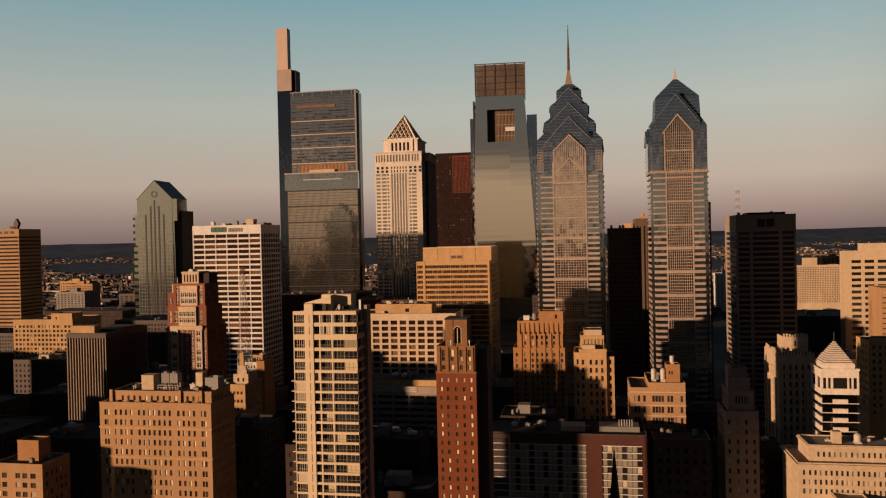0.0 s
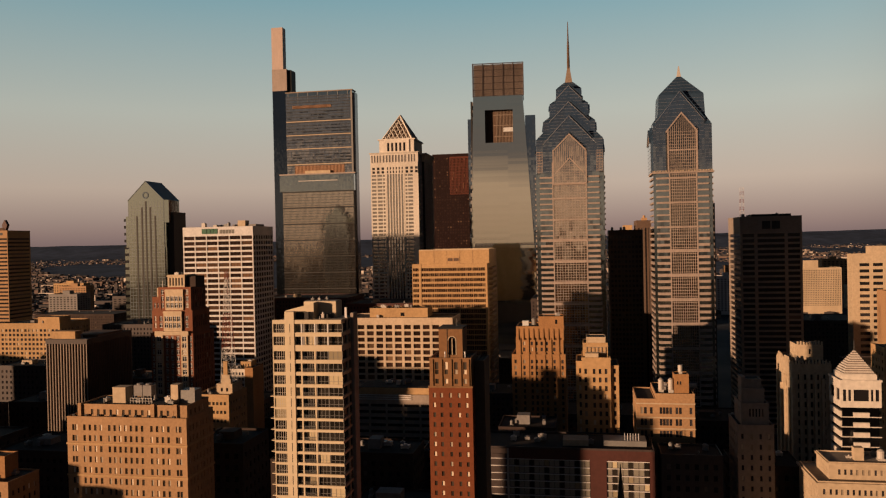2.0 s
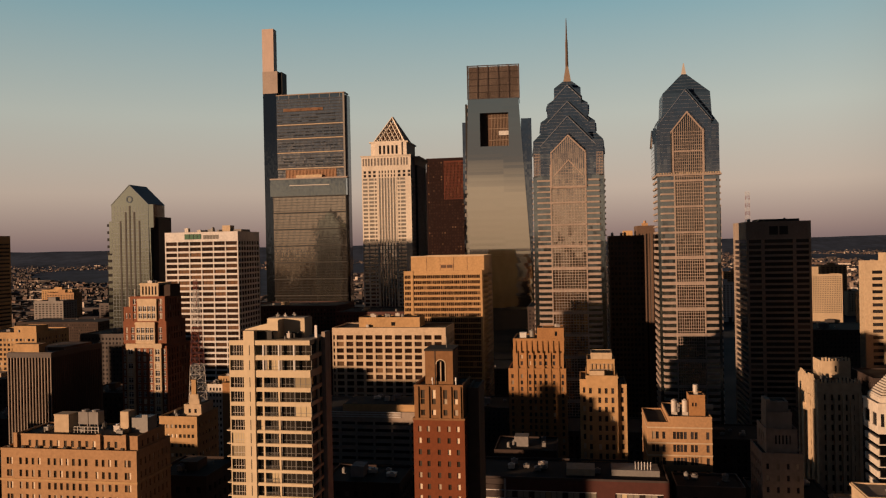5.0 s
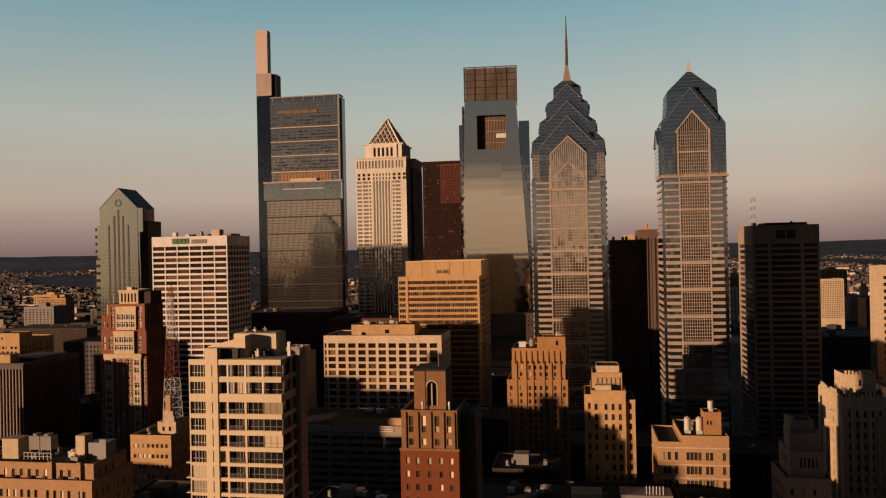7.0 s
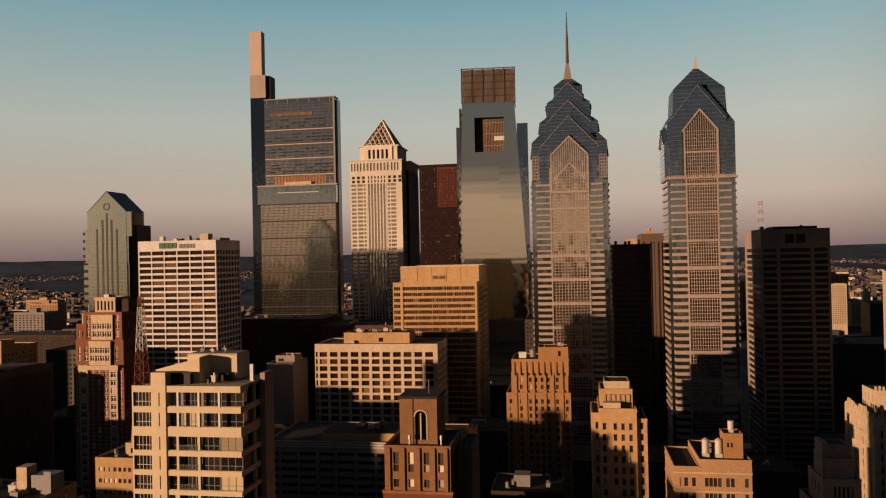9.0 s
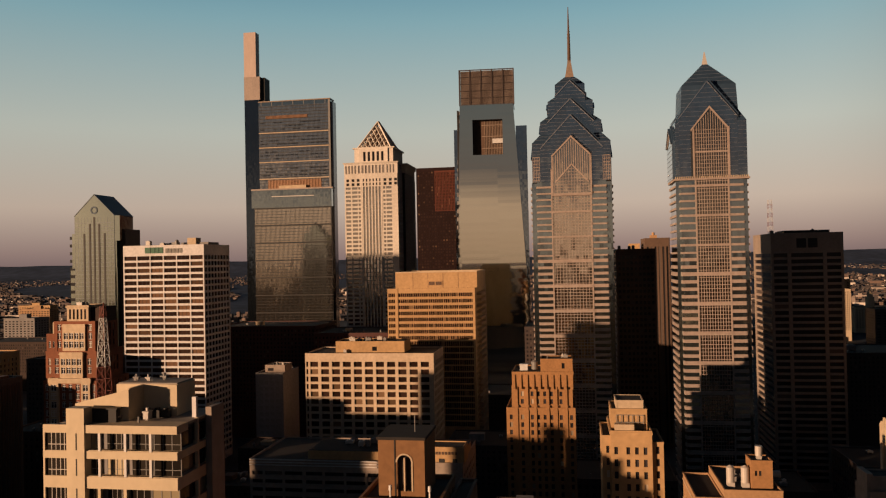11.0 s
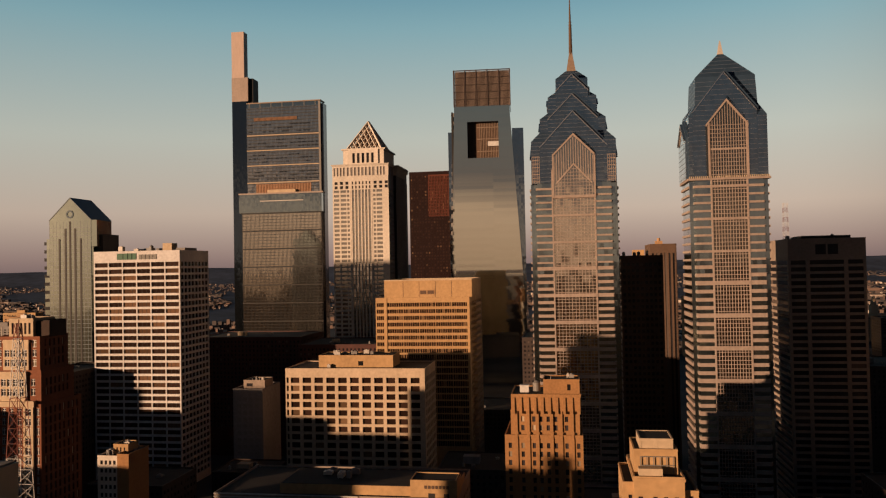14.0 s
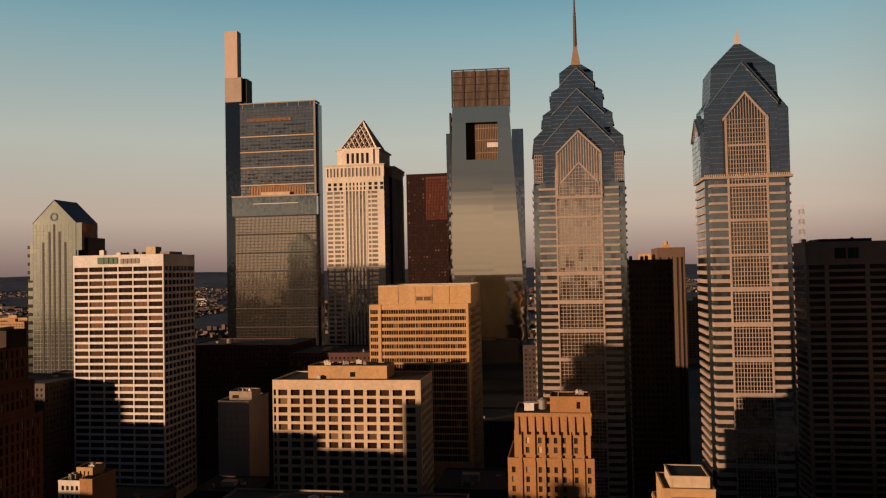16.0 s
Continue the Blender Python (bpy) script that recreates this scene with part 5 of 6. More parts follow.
    volume(ob, w + 0.02, 5, 2.2, 9, 0, 121.4, M_BROWN, [], [], side=[], par=0.3)


def build_brick_hotel():
    x, y, w, d, h = -104.8, 237.1, 36.2, 15.5, 102.6
    ob = thing("brick_hotel", "broad buff brick hotel with rows of sash windows and roof plant", "hotel", x, y)
    k = 36.2 / 622
    us = [(c - 66) * k for c in (99, 115, 158, 187, 216, 245, 290, 318, 346, 374, 403, 432, 461, 509, 538, 567, 596, 640, 656)]
    rows = floors(h - 1.0, 2.97, 26, 1.65, 0.55)
    volume(ob, 0, 0, w, d, 0, h, M_BUFF, centres(us, 0.74), rows, M_PANEBLIND, M_PANEBLINDS, 0.3, single=228, side=spans(7, 1, d - 1, 0.3), par=0.5)
    for z in (h - 7.1, h - 15.9):
        parapet(ob, w, d, z - 0.25, 0.5, 0.3, M_TAN, out=0.22, name="string_course")
    # set-back attic with its terrace wall
    volume(ob, 2.8, 1.6, w - 3.4, d - 3, h, h + 3.3, M_BUFF, spans(14, 3, 30, 0.4), [(h + 0.7, h + 2.2)], M_PANEBLIND, M_PANEBLINDS, 0.25, side=spans(4, 1, d - 5, 0.3), par=0.4)
    for u in (3.2, 25.6, 32.4):
        Geo().box(u - 0.5, 1.0, h, u + 0.5, 1.7, h + 4.0).put("attic_pier", M_BUFF, ob)
    z = h + 3.35
    Geo().box(11.0, 5, z, 15.0, 8.6, z + 4.2).box(10.9, 4.9, z + 4.2, 15.1, 8.7, z + 4.45).put("stair_head", M_CREAM, ob)
    for u in (17.3, 20.1):
        Geo().box(u, 5.5, z + 2.0, u + 2.6, 8.0, z + 5.0).box(u + 0.1, 5.6, z, u + 0.3, 5.8, z + 2).box(u + 2.3, 5.6, z, u + 2.5, 5.8, z + 2).box(u + 0.1, 7.7, z, u + 0.3, 7.9, z + 2).box(u + 2.3, 7.7, z, u + 2.5, 7.9, z + 2).tube(u + 1.3, 6.7, z + 5.0, z + 5.4, 0.9).put("cooling_tower", M_GREY, ob)
    g = Geo()
    for q in range(8):
        u = 16.6 + q * 0.95
        g.beam((u, 4.8, z), (u, 4.8, z + 1.5), 0.05)
    g.beam((16.6, 4.8, z + 1.5), (23.3, 4.8, z + 1.5), 0.06).beam((16.6, 4.8, z + 0.7), (23.3, 4.8, z + 0.7), 0.05)
    g.put("roof_railing", M_BRIGHTMETAL, ob)
    Geo().box(28.4, 6, z, 30.6, 9, z + 5.2).put("chimney", M_CREAM, ob)
    Geo().box(31.0, 6.5, z, 35.4, 10.5, z + 3.6).box(34.0, 6.3, z, 35.5, 6.5, z + 4.4).put("plant_room", M_METAL, ob)
    for q in range(9):
        Geo().box(1.2 + q * 3.8, 0.7, h + 0.02, 1.9 + q * 3.8, 1.2, h + 0.9).put("roof_vent", M_DARK, ob)
    roof_kit(ob, w - 4, d - 4, z, 12, random.Random(21), x0=3, y0=2, scale=0.6)


def build_fin_slab():
    x, y, w, d, h = -201.9, 419.2, 23.3, 39.2, 103.4
    ob = thing("striped_office_slab", "dark office slab with pale upright fins on its narrow front", "office block", x, y)
    core(ob, w - 0.2, d, h, M_DARKSTONE, y0=0.5, x0=0.1)
    Geo().box(0, 0.3, 0, w, 0.5, h - 2.0).put("dark_glass", M_GL_DARK, ob)
    for k in range(15):
        u = 0.35 + (w - 0.7) * k / 14
        Geo().box(u - 0.22, -0.35, 0, u + 0.22, 0.3, h - 1.6).put("fin", M_WARMGREY, ob)
    Geo().box(-0.1, -0.4, h - 1.8, w + 0.1, 0.5, h + 0.4).put("fascia", M_DARKSTONE, ob)
    parapet(ob, w, d, h, 0.7, 0.4, M_DARKSTONE, y0=0.5)
    Geo().box(0.4, 3.0, h, w * 0.62, 9, h + 4.2).put("penthouse", M_TAN, ob)
    Geo().box(6, 12, h, w - 2, 34, h + 1.6).put("plant_room", M_BROWN, ob)
    g = Geo()
    for k in range(25):
        g.box(w - 0.1, 1.5 + k * 1.52, 0, w + 0.12, 1.75 + k * 1.52, h - 2)
    tagged(g.put("side_fins", M_BROWN, ob), kind="stuff")
    roof_kit(ob, w, d, h, 6, random.Random(31))


def build_tan_slab_hotel():
    x, y, w, d, h = -409.3, 745.2, 62.8, 44.0, 81.6
    ob = thing("tan_hotel_slab", "tan concrete hotel slab with small regular windows", "hotel", x, y)
    volume(ob, 0, 0, w, d, 0, h, M_TAN, spans(15, 1.4, w - 1.4, 0.6), floors(h - 3.8, 4.2, 17, 2.3), M_PANE, M_PANES, 0.5, single=120, side=spans(9, 2, d - 2, 0.4), par=0.8)
    volume(ob, 36, 6, 22, 16, h, h + 5.5, M_TAN, [], [], side=[], par=0.4)
    roof_kit(ob, w, d, h, 5, random.Random(41))


def build_banded_far_tower():
    x, y, w, d, h = -556.1, 940.9, 55.5, 38.0, 172.0
    ob = thing("brown_banded_tower", "brown banded office tower with an angular roof sign", "office tower", x, y)
    volume(ob, 0, 0, w, d, 0, h, M_BUFF, [(0.6, w - 0.6)], floors(h - 7, 4.4, 34, 2.0), M_PANEDARK, M_PANEDARKS, 0.7, side=[(1, d - 1)], par=0.8)
    for k in range(4):
        Geo().box(20 + 8.0 * k, -0.1, h - 4.8, 25.5 + 8.0 * k, 0.0, h - 1.8).put("attic_vent", M_DARK, ob)
    Geo().loft([(45, 2, h), (53, 2, h), (53, 6, h), (45, 6, h)], [(41, 2, h + 4), (49, 2, h + 4), (49, 6, h + 4), (41, 6, h + 4)]).put("sign_base", M_BROWN, ob)
    Geo().loft([(49, 2, h), (51, 2, h), (51, 6, h), (49, 6, h)], [(47, 2, h + 7), (54, 2, h + 7), (54, 6, h + 7), (47, 6, h + 7)], [(50.3, 2, h + 13), (50.7, 2, h + 13), (50.7, 6, h + 13), (50.3, 6, h + 13)]).put("roof_sign", M_MAROON, ob)


def build_stepped_brick_tower():
    x, y, d = -156.0, 440.1, 26.0
    ob = thing("stepped_brick_tower", "red brick and cream stone apartment tower stepping back at its top", "apartment tower", x, y)
    ob.scale = (1.0, 0.92, 1.0)
    rows = floors(127.2, 3.55, 34, 2.7, 0.5)
    bars = Geo()

    def barred(u0, y0, z0, z1, cols):
        """White glazing bars in each opening."""
        for p, q in cols:
            for lo, hi in rows:
                if lo > max(z0 + 0.3, 48) and hi < z1 - 0.02:
                    for f in (0.02, 0.5, 0.98):
                        c = u0 + p + (q - p) * f
                        bars.box(c - 0.1, y0 + 0.2, lo, c + 0.1, y0 + 0.34, hi)
                    for zz in (lo, lo + 1.7, hi - 0.18):
                        bars.box(u0 + p, y0 + 0.22, zz, u0 + q, y0 + 0.33, zz + 0.18)

    def stage(u0, y0, w, deep, z0, z1, wall, cols, side=None, par=0.6, name="wall", cornice=0.0):
        volume(ob, u0, y0, w, deep, z0, z1, wall, cols, rows, M_PANE, M_PANES, 0.4, single=60, side=side if side is not None else spans(max(3, int(deep / 3.2)), 1.5, deep - 1.5, 0.4), par=par, name=name, cornice=cornice)
        barred(u0, y0, z0, z1, cols)

    # shaft of brick between two cream bays
    stage(0, 0, 24.5, d, 0, 103.0, M_BRICK, [(0.9, 2.2), (8.6, 10.2), (11.6, 13.2), (14.8, 16.6), (22.5, 23.8)])
    stage(3.0, -0.9, 4.4, 2.4, 0, 104.2, M_CREAM, [(0.9, 3.5)], side=[], name="stone_bay")
    stage(17.8, -0.9, 4.0, 2.4, 0, 104.2, M_CREAM, [(0.8, 3.2)], side=[], name="stone_bay")
    Geo().box(2.8, -1.15, 102.6, 22.3, 0.2, 104.6).put("stone_band", M_CREAM, ob)
    # middle tier
    stage(0.4, 1.2, 23.4, d - 5, 103.0, 115.2, M_BRICK, [(1.2, 2.4), (4.2, 6.0), (19.2, 21.0)], side=spans(6, 2, d - 8, 0.4))
    stage(7.6, 0.0, 10.5, 3.0, 103.0, 114.8, M_CREAM, spans(4, 0.4, 10.1, 0.8), side=[], name="stone_bay", cornice=0.25)
    stage(0.2, 2.2, 5.0, 9.0, 115.2, 122.4, M_BRICK, [(1.0, 2.0), (2.9, 4.1)])
    # upper tier
    stage(3.6, 2.4, 19.0, d - 8, 115.2, 127.6, M_BRICK, [(1.6, 3.2), (15.8, 17.6)], side=spans(5, 2, d - 10, 0.4))
    stage(8.0, 1.6, 10.4, 3.0, 114.8, 126.4, M_CREAM, spans(4, 0.4, 10.0, 0.8), side=[], name="stone_bay", cornice=0.25)
    Geo().box(2.4, 3.4, 122.4, 5.8, 8.4, 127.8).put("corner_turret", M_CREAM, ob)
    volume(ob, 7.4, 6.0, 10.0, 13, 127.6, 134.2, M_CREAM, spans(5, 0.6, 9.4, 0.52), [(128.8, 133.0)], M_PANE, M_PANES, 0.4, side=spans(4, 1, 12, 0.5), par=0.5, cornice=0.4)
    volume(ob, 17.4, 8.0, 5.4, 11, 127.6, 133.4, M_UMBER, [], [], side=[], par=0.4)
    tagged(bars.put("glazing_lattice", M_MASTWHITE, ob), kind="stuff")
    Geo().tube(5.0, 5, 127.8, 131.6, 0.2).put("flue", M_BRIGHTMETAL, ob)
    roof_kit(ob, 9, 8, 134.3, 4, random.Random(51), x0=8, y0=8, scale=0.7)


def lattice_mast(ob, cx, cy, z0, z1, r0, r1, n, bands):
    """Four legs, rings and diagonals, in red and white stages."""
    for k in range(n):
        a, b = k / n, (k + 1) / n
        za, zb = z0 + (z1 - z0) * a, z0 + (z1 - z0) * b
        ra, rb = r0 + (r1 - r0) * a, r0 + (r1 - r0) * b
        g = Geo()
        ca = [(cx + s * ra, cy + t * ra, za) for s, t in ((-1, -1), (1, -1), (1, 1), (-1, 1))]
        cb = [(cx + s * rb, cy + t * rb, zb) for s, t in ((-1, -1), (1, -1), (1, 1), (-1, 1))]
        th = max(0.045, r0 * 0.024)
        for i in range(4):
            j = (i + 1) % 4
            g.beam(ca[i], cb[i], th).beam(ca[i], cb[j], th * 0.7).beam(ca[j], cb[i], th * 0.7).beam(cb[i], cb[j], th * 0.8)
        g.put("mast_stage", M_MASTRED if (k if bands else 1 + k // 4) % 2 == 0 else M_MASTWHITE, ob)


def build_mast_block():
    x, y, w, d, h = -94.0, 316.0, 14.0, 16.0, 93.0
    ob = thing("low_yellow_block", "tan brick block with ribbon windows below a lattice mast", "office block", x, y)
    volume(ob, 0, 0, w, d, 0, h, M_TAN, spans(8, 0.8, w - 0.8, 0.62), floors(h - 1.2, 3.3, 12, 1.2), M_PANEBLIND, M_PANEBLINDS, 0.3, single=64, side=spans(6, 1, d - 1, 0.4), par=0.6)
    volume(ob, 7.2, 4, 6.4, 9, h, h + 3.6, M_CREAM, spans(2, 1, 5.4, 0.4), [(h + 1, h + 2.4)], side=[], par=0.4)
    roof_kit(ob, w, d, h, 5, random.Random(61), scale=0.6)
    mast = thing("lattice_mast", "red and white banded steel lattice mast on a low roof", "mast", x, y, z=h + 4.0)
    lattice_mast(mast, 10.2, 8.5, 0, 43, 2.3, 0.55, 13, False)
    Geo().tube(10.4, 8.5, 34, 44, 0.12).put("aerial", M_MASTRED, mast)
    Geo().box(8.2, 5.6, 0.0, 12.6, 11.2, 0.3).put("mast_foot", M_METAL, mast)
    hut = thing("roof_stack", "tan plastered chimney stack and plinth at the foot of a mast", "chimney", x, y, z=h + 3.6)
    Geo().box(9.0, 4.2, 0, 12.9, 5.5, 2.2).box(9.2, 4.3, 2.2, 12.5, 5.4, 3.8).put("plinth", M_CREAM, hut)
    Geo().box(9.9, 4.4, 3.8, 11.6, 5.3, 8.6).box(9.8, 4.3, 8.6, 11.7, 5.4, 8.9).put("stack", M_TAN, hut)


build_tan_attic_office()
build_square_window_office()
build_fluted_orange_tower()
build_slim_tan_tower()
build_balcony_condo()
build_turret_tower()
build_brick_hotel()
build_fin_slab()
build_tan_slab_hotel()
build_banded_far_tower()
build_stepped_brick_tower()
build_mast_block()


# ---- remaining blocks ----
def build_bay_hotel():
    x, y, w, d, h = 12.0, 281.5, 58.1, 22.0, 80.1
    ob = thing("panelled_hotel", "dark hotel slab with glazed bays, pale floor lines and maroon panels", "hotel", x, y)
    core(ob, w - 0.8, d - 0.8, h - 0.4, M_DARKSTONE, x0=0.4, y0=0.8)
    Geo().box(10.6, 0, h - 3.4, w, 0.8, h).put("top_panel", M_MAROON, ob)
    Geo().box(37.4, 0, 0, 42.7, 0.8, h - 3.4).put("tall_panel", M_MAROON, ob)
    Geo().box(56.5, 0, 0, w, 0.8, h - 3.4).put("end_panel", M_MAROON, ob)
    Geo().box(10.0, -0.3, 0, 10.6, 0.8, h).put("pale_edge", M_BRIGHTMETAL, ob)
    Geo().box(0, 0.3, 0, 10.0, 0.8, h - 2).put("dark_panel", M_DARKSTONE, ob)
    for u0, u1, n in ((10.7, 37.3, 16), (42.8, 56.4, 8), (0.3, 9.9, 5)):
        z = h - 3.4
        while z > 34:
            Geo().box(u0, 0.05, z - 0.24, u1, 0.4, z).put("floor_line", M_WHITE, ob)
            bay = (u1 - u0) / n
            for k in range(n):
                a = u0 + bay * k
                Geo().box(a + 0.1, 0.42, z - 2.28, a + bay - 0.1, 0.48, z - 0.18).put("window_pane", M_PANECONDO if k % 3 == 1 else M_FROST, ob)
                Geo().box(a - 0.035, 0.3, z - 2.3, a + 0.035, 0.5, z - 0.1).put("mullion", M_GREY, ob)
            z -= 2.42
        Geo().box(u0, 0.6, 0, u1, 0.79, h - 3.4).put("bay_backing", M_DARKSTONE, ob)
    core(ob, w - 1, d - 1.4, h - 0.1, M_ROOF, z0=h - 0.39, x0=0.5, y0=0.9, name="roof")
    parapet(ob, w, d, h, 0.6, 0.3, M_DARKSTONE)
    Geo().box(28.5, 5, h, 37, 12, h + 2.0).put("roof_shed", M_CREAM, ob)
    Geo().box(42, 6, h, 56, 14, h + 1.8).put("plant_room", M_METAL, ob)
    for k in range(6):
        Geo().tube(49 + k * 0.9, 7, h + 1.8, h + 4.2, 0.1).put("flue", M_MASTWHITE, ob)
    roof_kit(ob, w, d, h, 9, random.Random(71), scale=0.7)


def build_church_spire():
    ob = thing("church_spire", "dark slate church spire on a stone tower", "church", 53.2, 250.0)
    Geo().box(-4.2, -4.2, 0, 4.2, 4.2, 42).put("tower", M_BROWN, ob)
    n = 8
    ring = lambda r, z: [(r * math.cos((k + 0.5) * math.tau / n), r * math.sin((k + 0.5) * math.tau / n), z) for k in range(n)]
    Geo().loft(ring(4.2, 42), ring(1.3, 70), ring(0.08, 82.5)).put("spire", M_DARK, ob)
    for k in range(4):
        o = Geo().loft([(-0.9, -3.6, 48), (0.9, -3.6, 48), (0.9, -1.5, 48), (-0.9, -1.5, 48)], [(-0.05, -3.2, 53), (0.05, -3.2, 53), (0.05, -1.5, 53), (-0.05, -1.5, 53)]).put("spire_light", M_DARK, ob)
        o.matrix_basis = pose(0, 0, 0, 0, 0, 90 * k)


def build_tank_block():
    x, y, w, d, h = 67.9, 293.0, 21.0, 22.0, 92.6
    ob = thing("tan_brick_block", "tan brick block with a stepped roof, cylinder tanks and penthouse", "office block", x + 1.0, y)
    ob.scale = (0.94, 1.0, 1.0)
    q = 21.0 / 403
    us = [(c - 152) * q for c in (190, 214, 255, 280, 322, 344, 366, 389, 432, 456)]
    rows = floors(h - 1.6, 4.1, 12, 2.3)
    volume(ob, 0, 0, 7.0, d, 0, h, M_BUFF, centres(us[:4], 1.0), rows, M_PANE, M_PANES, 0.3, single=40, par=0.5)
    volume(ob, 7.02, 0.05, w - 7.0, d, 0, h + 1.9, M_BUFF, centres([u - 7 for u in us[4:]] + [12.6], 1.0), rows, M_PANE, M_PANES, 0.3, single=60, par=0.5)
    for z in (h - 1.4, h - 6.3, h - 10.2):
        parapet(ob, w, d, z, 0.4, 0.3, M_CREAM, out=0.15, name="string_course")
    volume(ob, 14.2, 3, 5.2, 6, h + 1.9, h + 8.4, M_ORANGE, [(0.9, 1.5), (1.9, 2.5)], [(h + 5, h + 6.2)], M_PANEDARK, M_PANEDARKS, 0.25, side=[], par=0.3)
    for u in (9.4, 13.0):
        Geo().tube(u, 4.5, h + 3.0, h + 6.6, 1.0, n=16).tube(u, 4.5, h + 6.6, h + 7.1, 1.05, 0.2, n=16).box(u - 0.9, 3.6, h + 1.9, u + 0.9, 5.4, h + 3.0).put("water_tank", M_BRIGHTMETAL, ob)
    Geo().tube(16.7, 5.5, h + 9.3, h + 11.6, 0.9, n=16).box(16.1, 4.9, h + 8.4, 17.3, 6.1, h + 9.3).put("water_tank", M_BRIGHTMETAL, ob)
    o = Geo().tube(0, 0, 0, 2.8, 0.85, n=16).box(-0.7, -0.7, 0.3, 0.7, 0.2, 0.5).put("long_tank", M_BRIGHTMETAL, ob)
    o.matrix_basis = pose(20.6, 12, h + 3.2, 0, 90, 0)
    Geo().box(20.6, 11.2, h + 1.9, 23.2, 12.8, h + 2.4).put("tank_cradle", M_METAL, ob)
    roof_kit(ob, 12, 14, h + 1.95, 5, random.Random(81), x0=8, y0=6, scale=0.5)


def build_grey_setback():
    ob = thing("grey_setback_tower", "grey stone tower rising in shallow setbacks", "apartment tower", 94.6, 266.8, z=-12.0)
    ob.scale = (0.92, 1.0, 1.08)
    volume(ob, 0, 0, 12.0, 16, 0, 93.5, M_WARMGREY, centres([1.6, 4.6, 7.6, 10.4], 0.8), floors(92, 3.1, 20, 1.5), M_PANE, M_PANES, 0.35, single=60, par=0.5)
    volume(ob, 1.6, 1.4, 9.2, 12, 93.5, 99.6, M_WARMGREY, spans(5, 2.4, 7.6, 0.5), [(96, 98.4)], M_PANEDARK, M_PANEDARKS, 0.35, side=spans(3, 2, 10, 0.3), par=0.5)
    volume(ob, 2.6, 2.6, 7.0, 9, 99.6, 103.4, M_WARMGREY, [], [], side=[], par=0.9)
    volume(ob, 3.6, 4.2, 5.4, 6, 103.4, 106.6, M_WARMGREY, [(1.2, 4.2)], [(104, 106)], M_WARMGREY, M_WARMGREY, 0.2, side=[], par=0.3)
    Geo().box(2.1, 3.0, 93.5, 3.4, 9, 107.6).put("chimney_slab", M_WARMGREY, ob)
    roof_kit(ob, 5, 4, 103.5, 3, random.Random(91), x0=3, y0=2.8, scale=0.3)


def build_gothic_tower():
    ob = thing("gothic_tower", "pale stone tower with buttressed walls and a ragged carved crown", "apartment tower", 128.6, 303.7)
    ob.scale = (0.975, 0.975, 1.012)
    rows = floors(98, 3.3, 24, 2.0)
    volume(ob, 0, 0, 14.0, 24, 0, 101.0, M_CREAM, spans(5, 1.4, 12.6, 0.35), rows, M_PANEDARK, M_PANEDARKS, 0.5, single=60, side=spans(8, 2, 22, 0.3), par=0.0)
    for k in range(6):
        u = 0.5 + 13 * k / 5
        Geo().box(u - 0.5, -0.7, 0, u + 0.5, 0.02, 96 + 2 * (k % 2)).put("buttress", M_CREAM, ob)
    for k in range(4):
        v = 3 + 6 * k
        Geo().box(-0.7, v - 0.6, 0, 0.02, v + 0.6, 92 + 4 * (k % 2)).put("buttress", M_CREAM, ob)
    rng = random.Random(4)
    for k in range(12):
        u = 0.1 + k * 1.18
        hh = rng.uniform(0.8, 2.4)
        Geo().loft([(u, -0.1, 101), (u + 0.8, -0.1, 101), (u + 0.8, 0.7, 101), (u, 0.7, 101)], [(u + 0.2, 0.1, 101 + hh), (u + 0.6, 0.1, 101 + hh), (u + 0.6, 0.5, 101 + hh), (u + 0.2, 0.5, 101 + hh)]).put("pinnacle", M_CREAM, ob)
    for k in range(14):
        v = 0.9 + k * 1.65
        hh = rng.uniform(0.6, 2.2)
        Geo().loft([(-0.1, v, 101), (0.7, v, 101), (0.7, v + 0.9, 101), (-0.1, v + 0.9, 101)], [(0.1, v + 0.2, 101 + hh), (0.5, v + 0.2, 101 + hh), (0.5, v + 0.7, 101 + hh), (0.1, v + 0.7, 101 + hh)]).put("pinnacle", M_CREAM, ob)
    volume(ob, 5.0, 12, 9.5, 11, 101.0, 106.6, M_CREAM, [(4.2, 5.0)], [(103, 105)], M_PANEDARK, M_PANEDARKS, 0.3, side=spans(3, 1, 10, 0.3), par=0.0)
    for k in range(9):
        u = 5.0 + k * 1.1
        Geo().box(u, 11.9, 106.6, u + 0.55, 12.5, 106.6 + rng.uniform(0.6, 1.6)).put("merlon", M_CREAM, ob)
    roof_kit(ob, 5, 8, 101.1, 4, random.Random(92), x0=1, y0=2, scale=0.5)


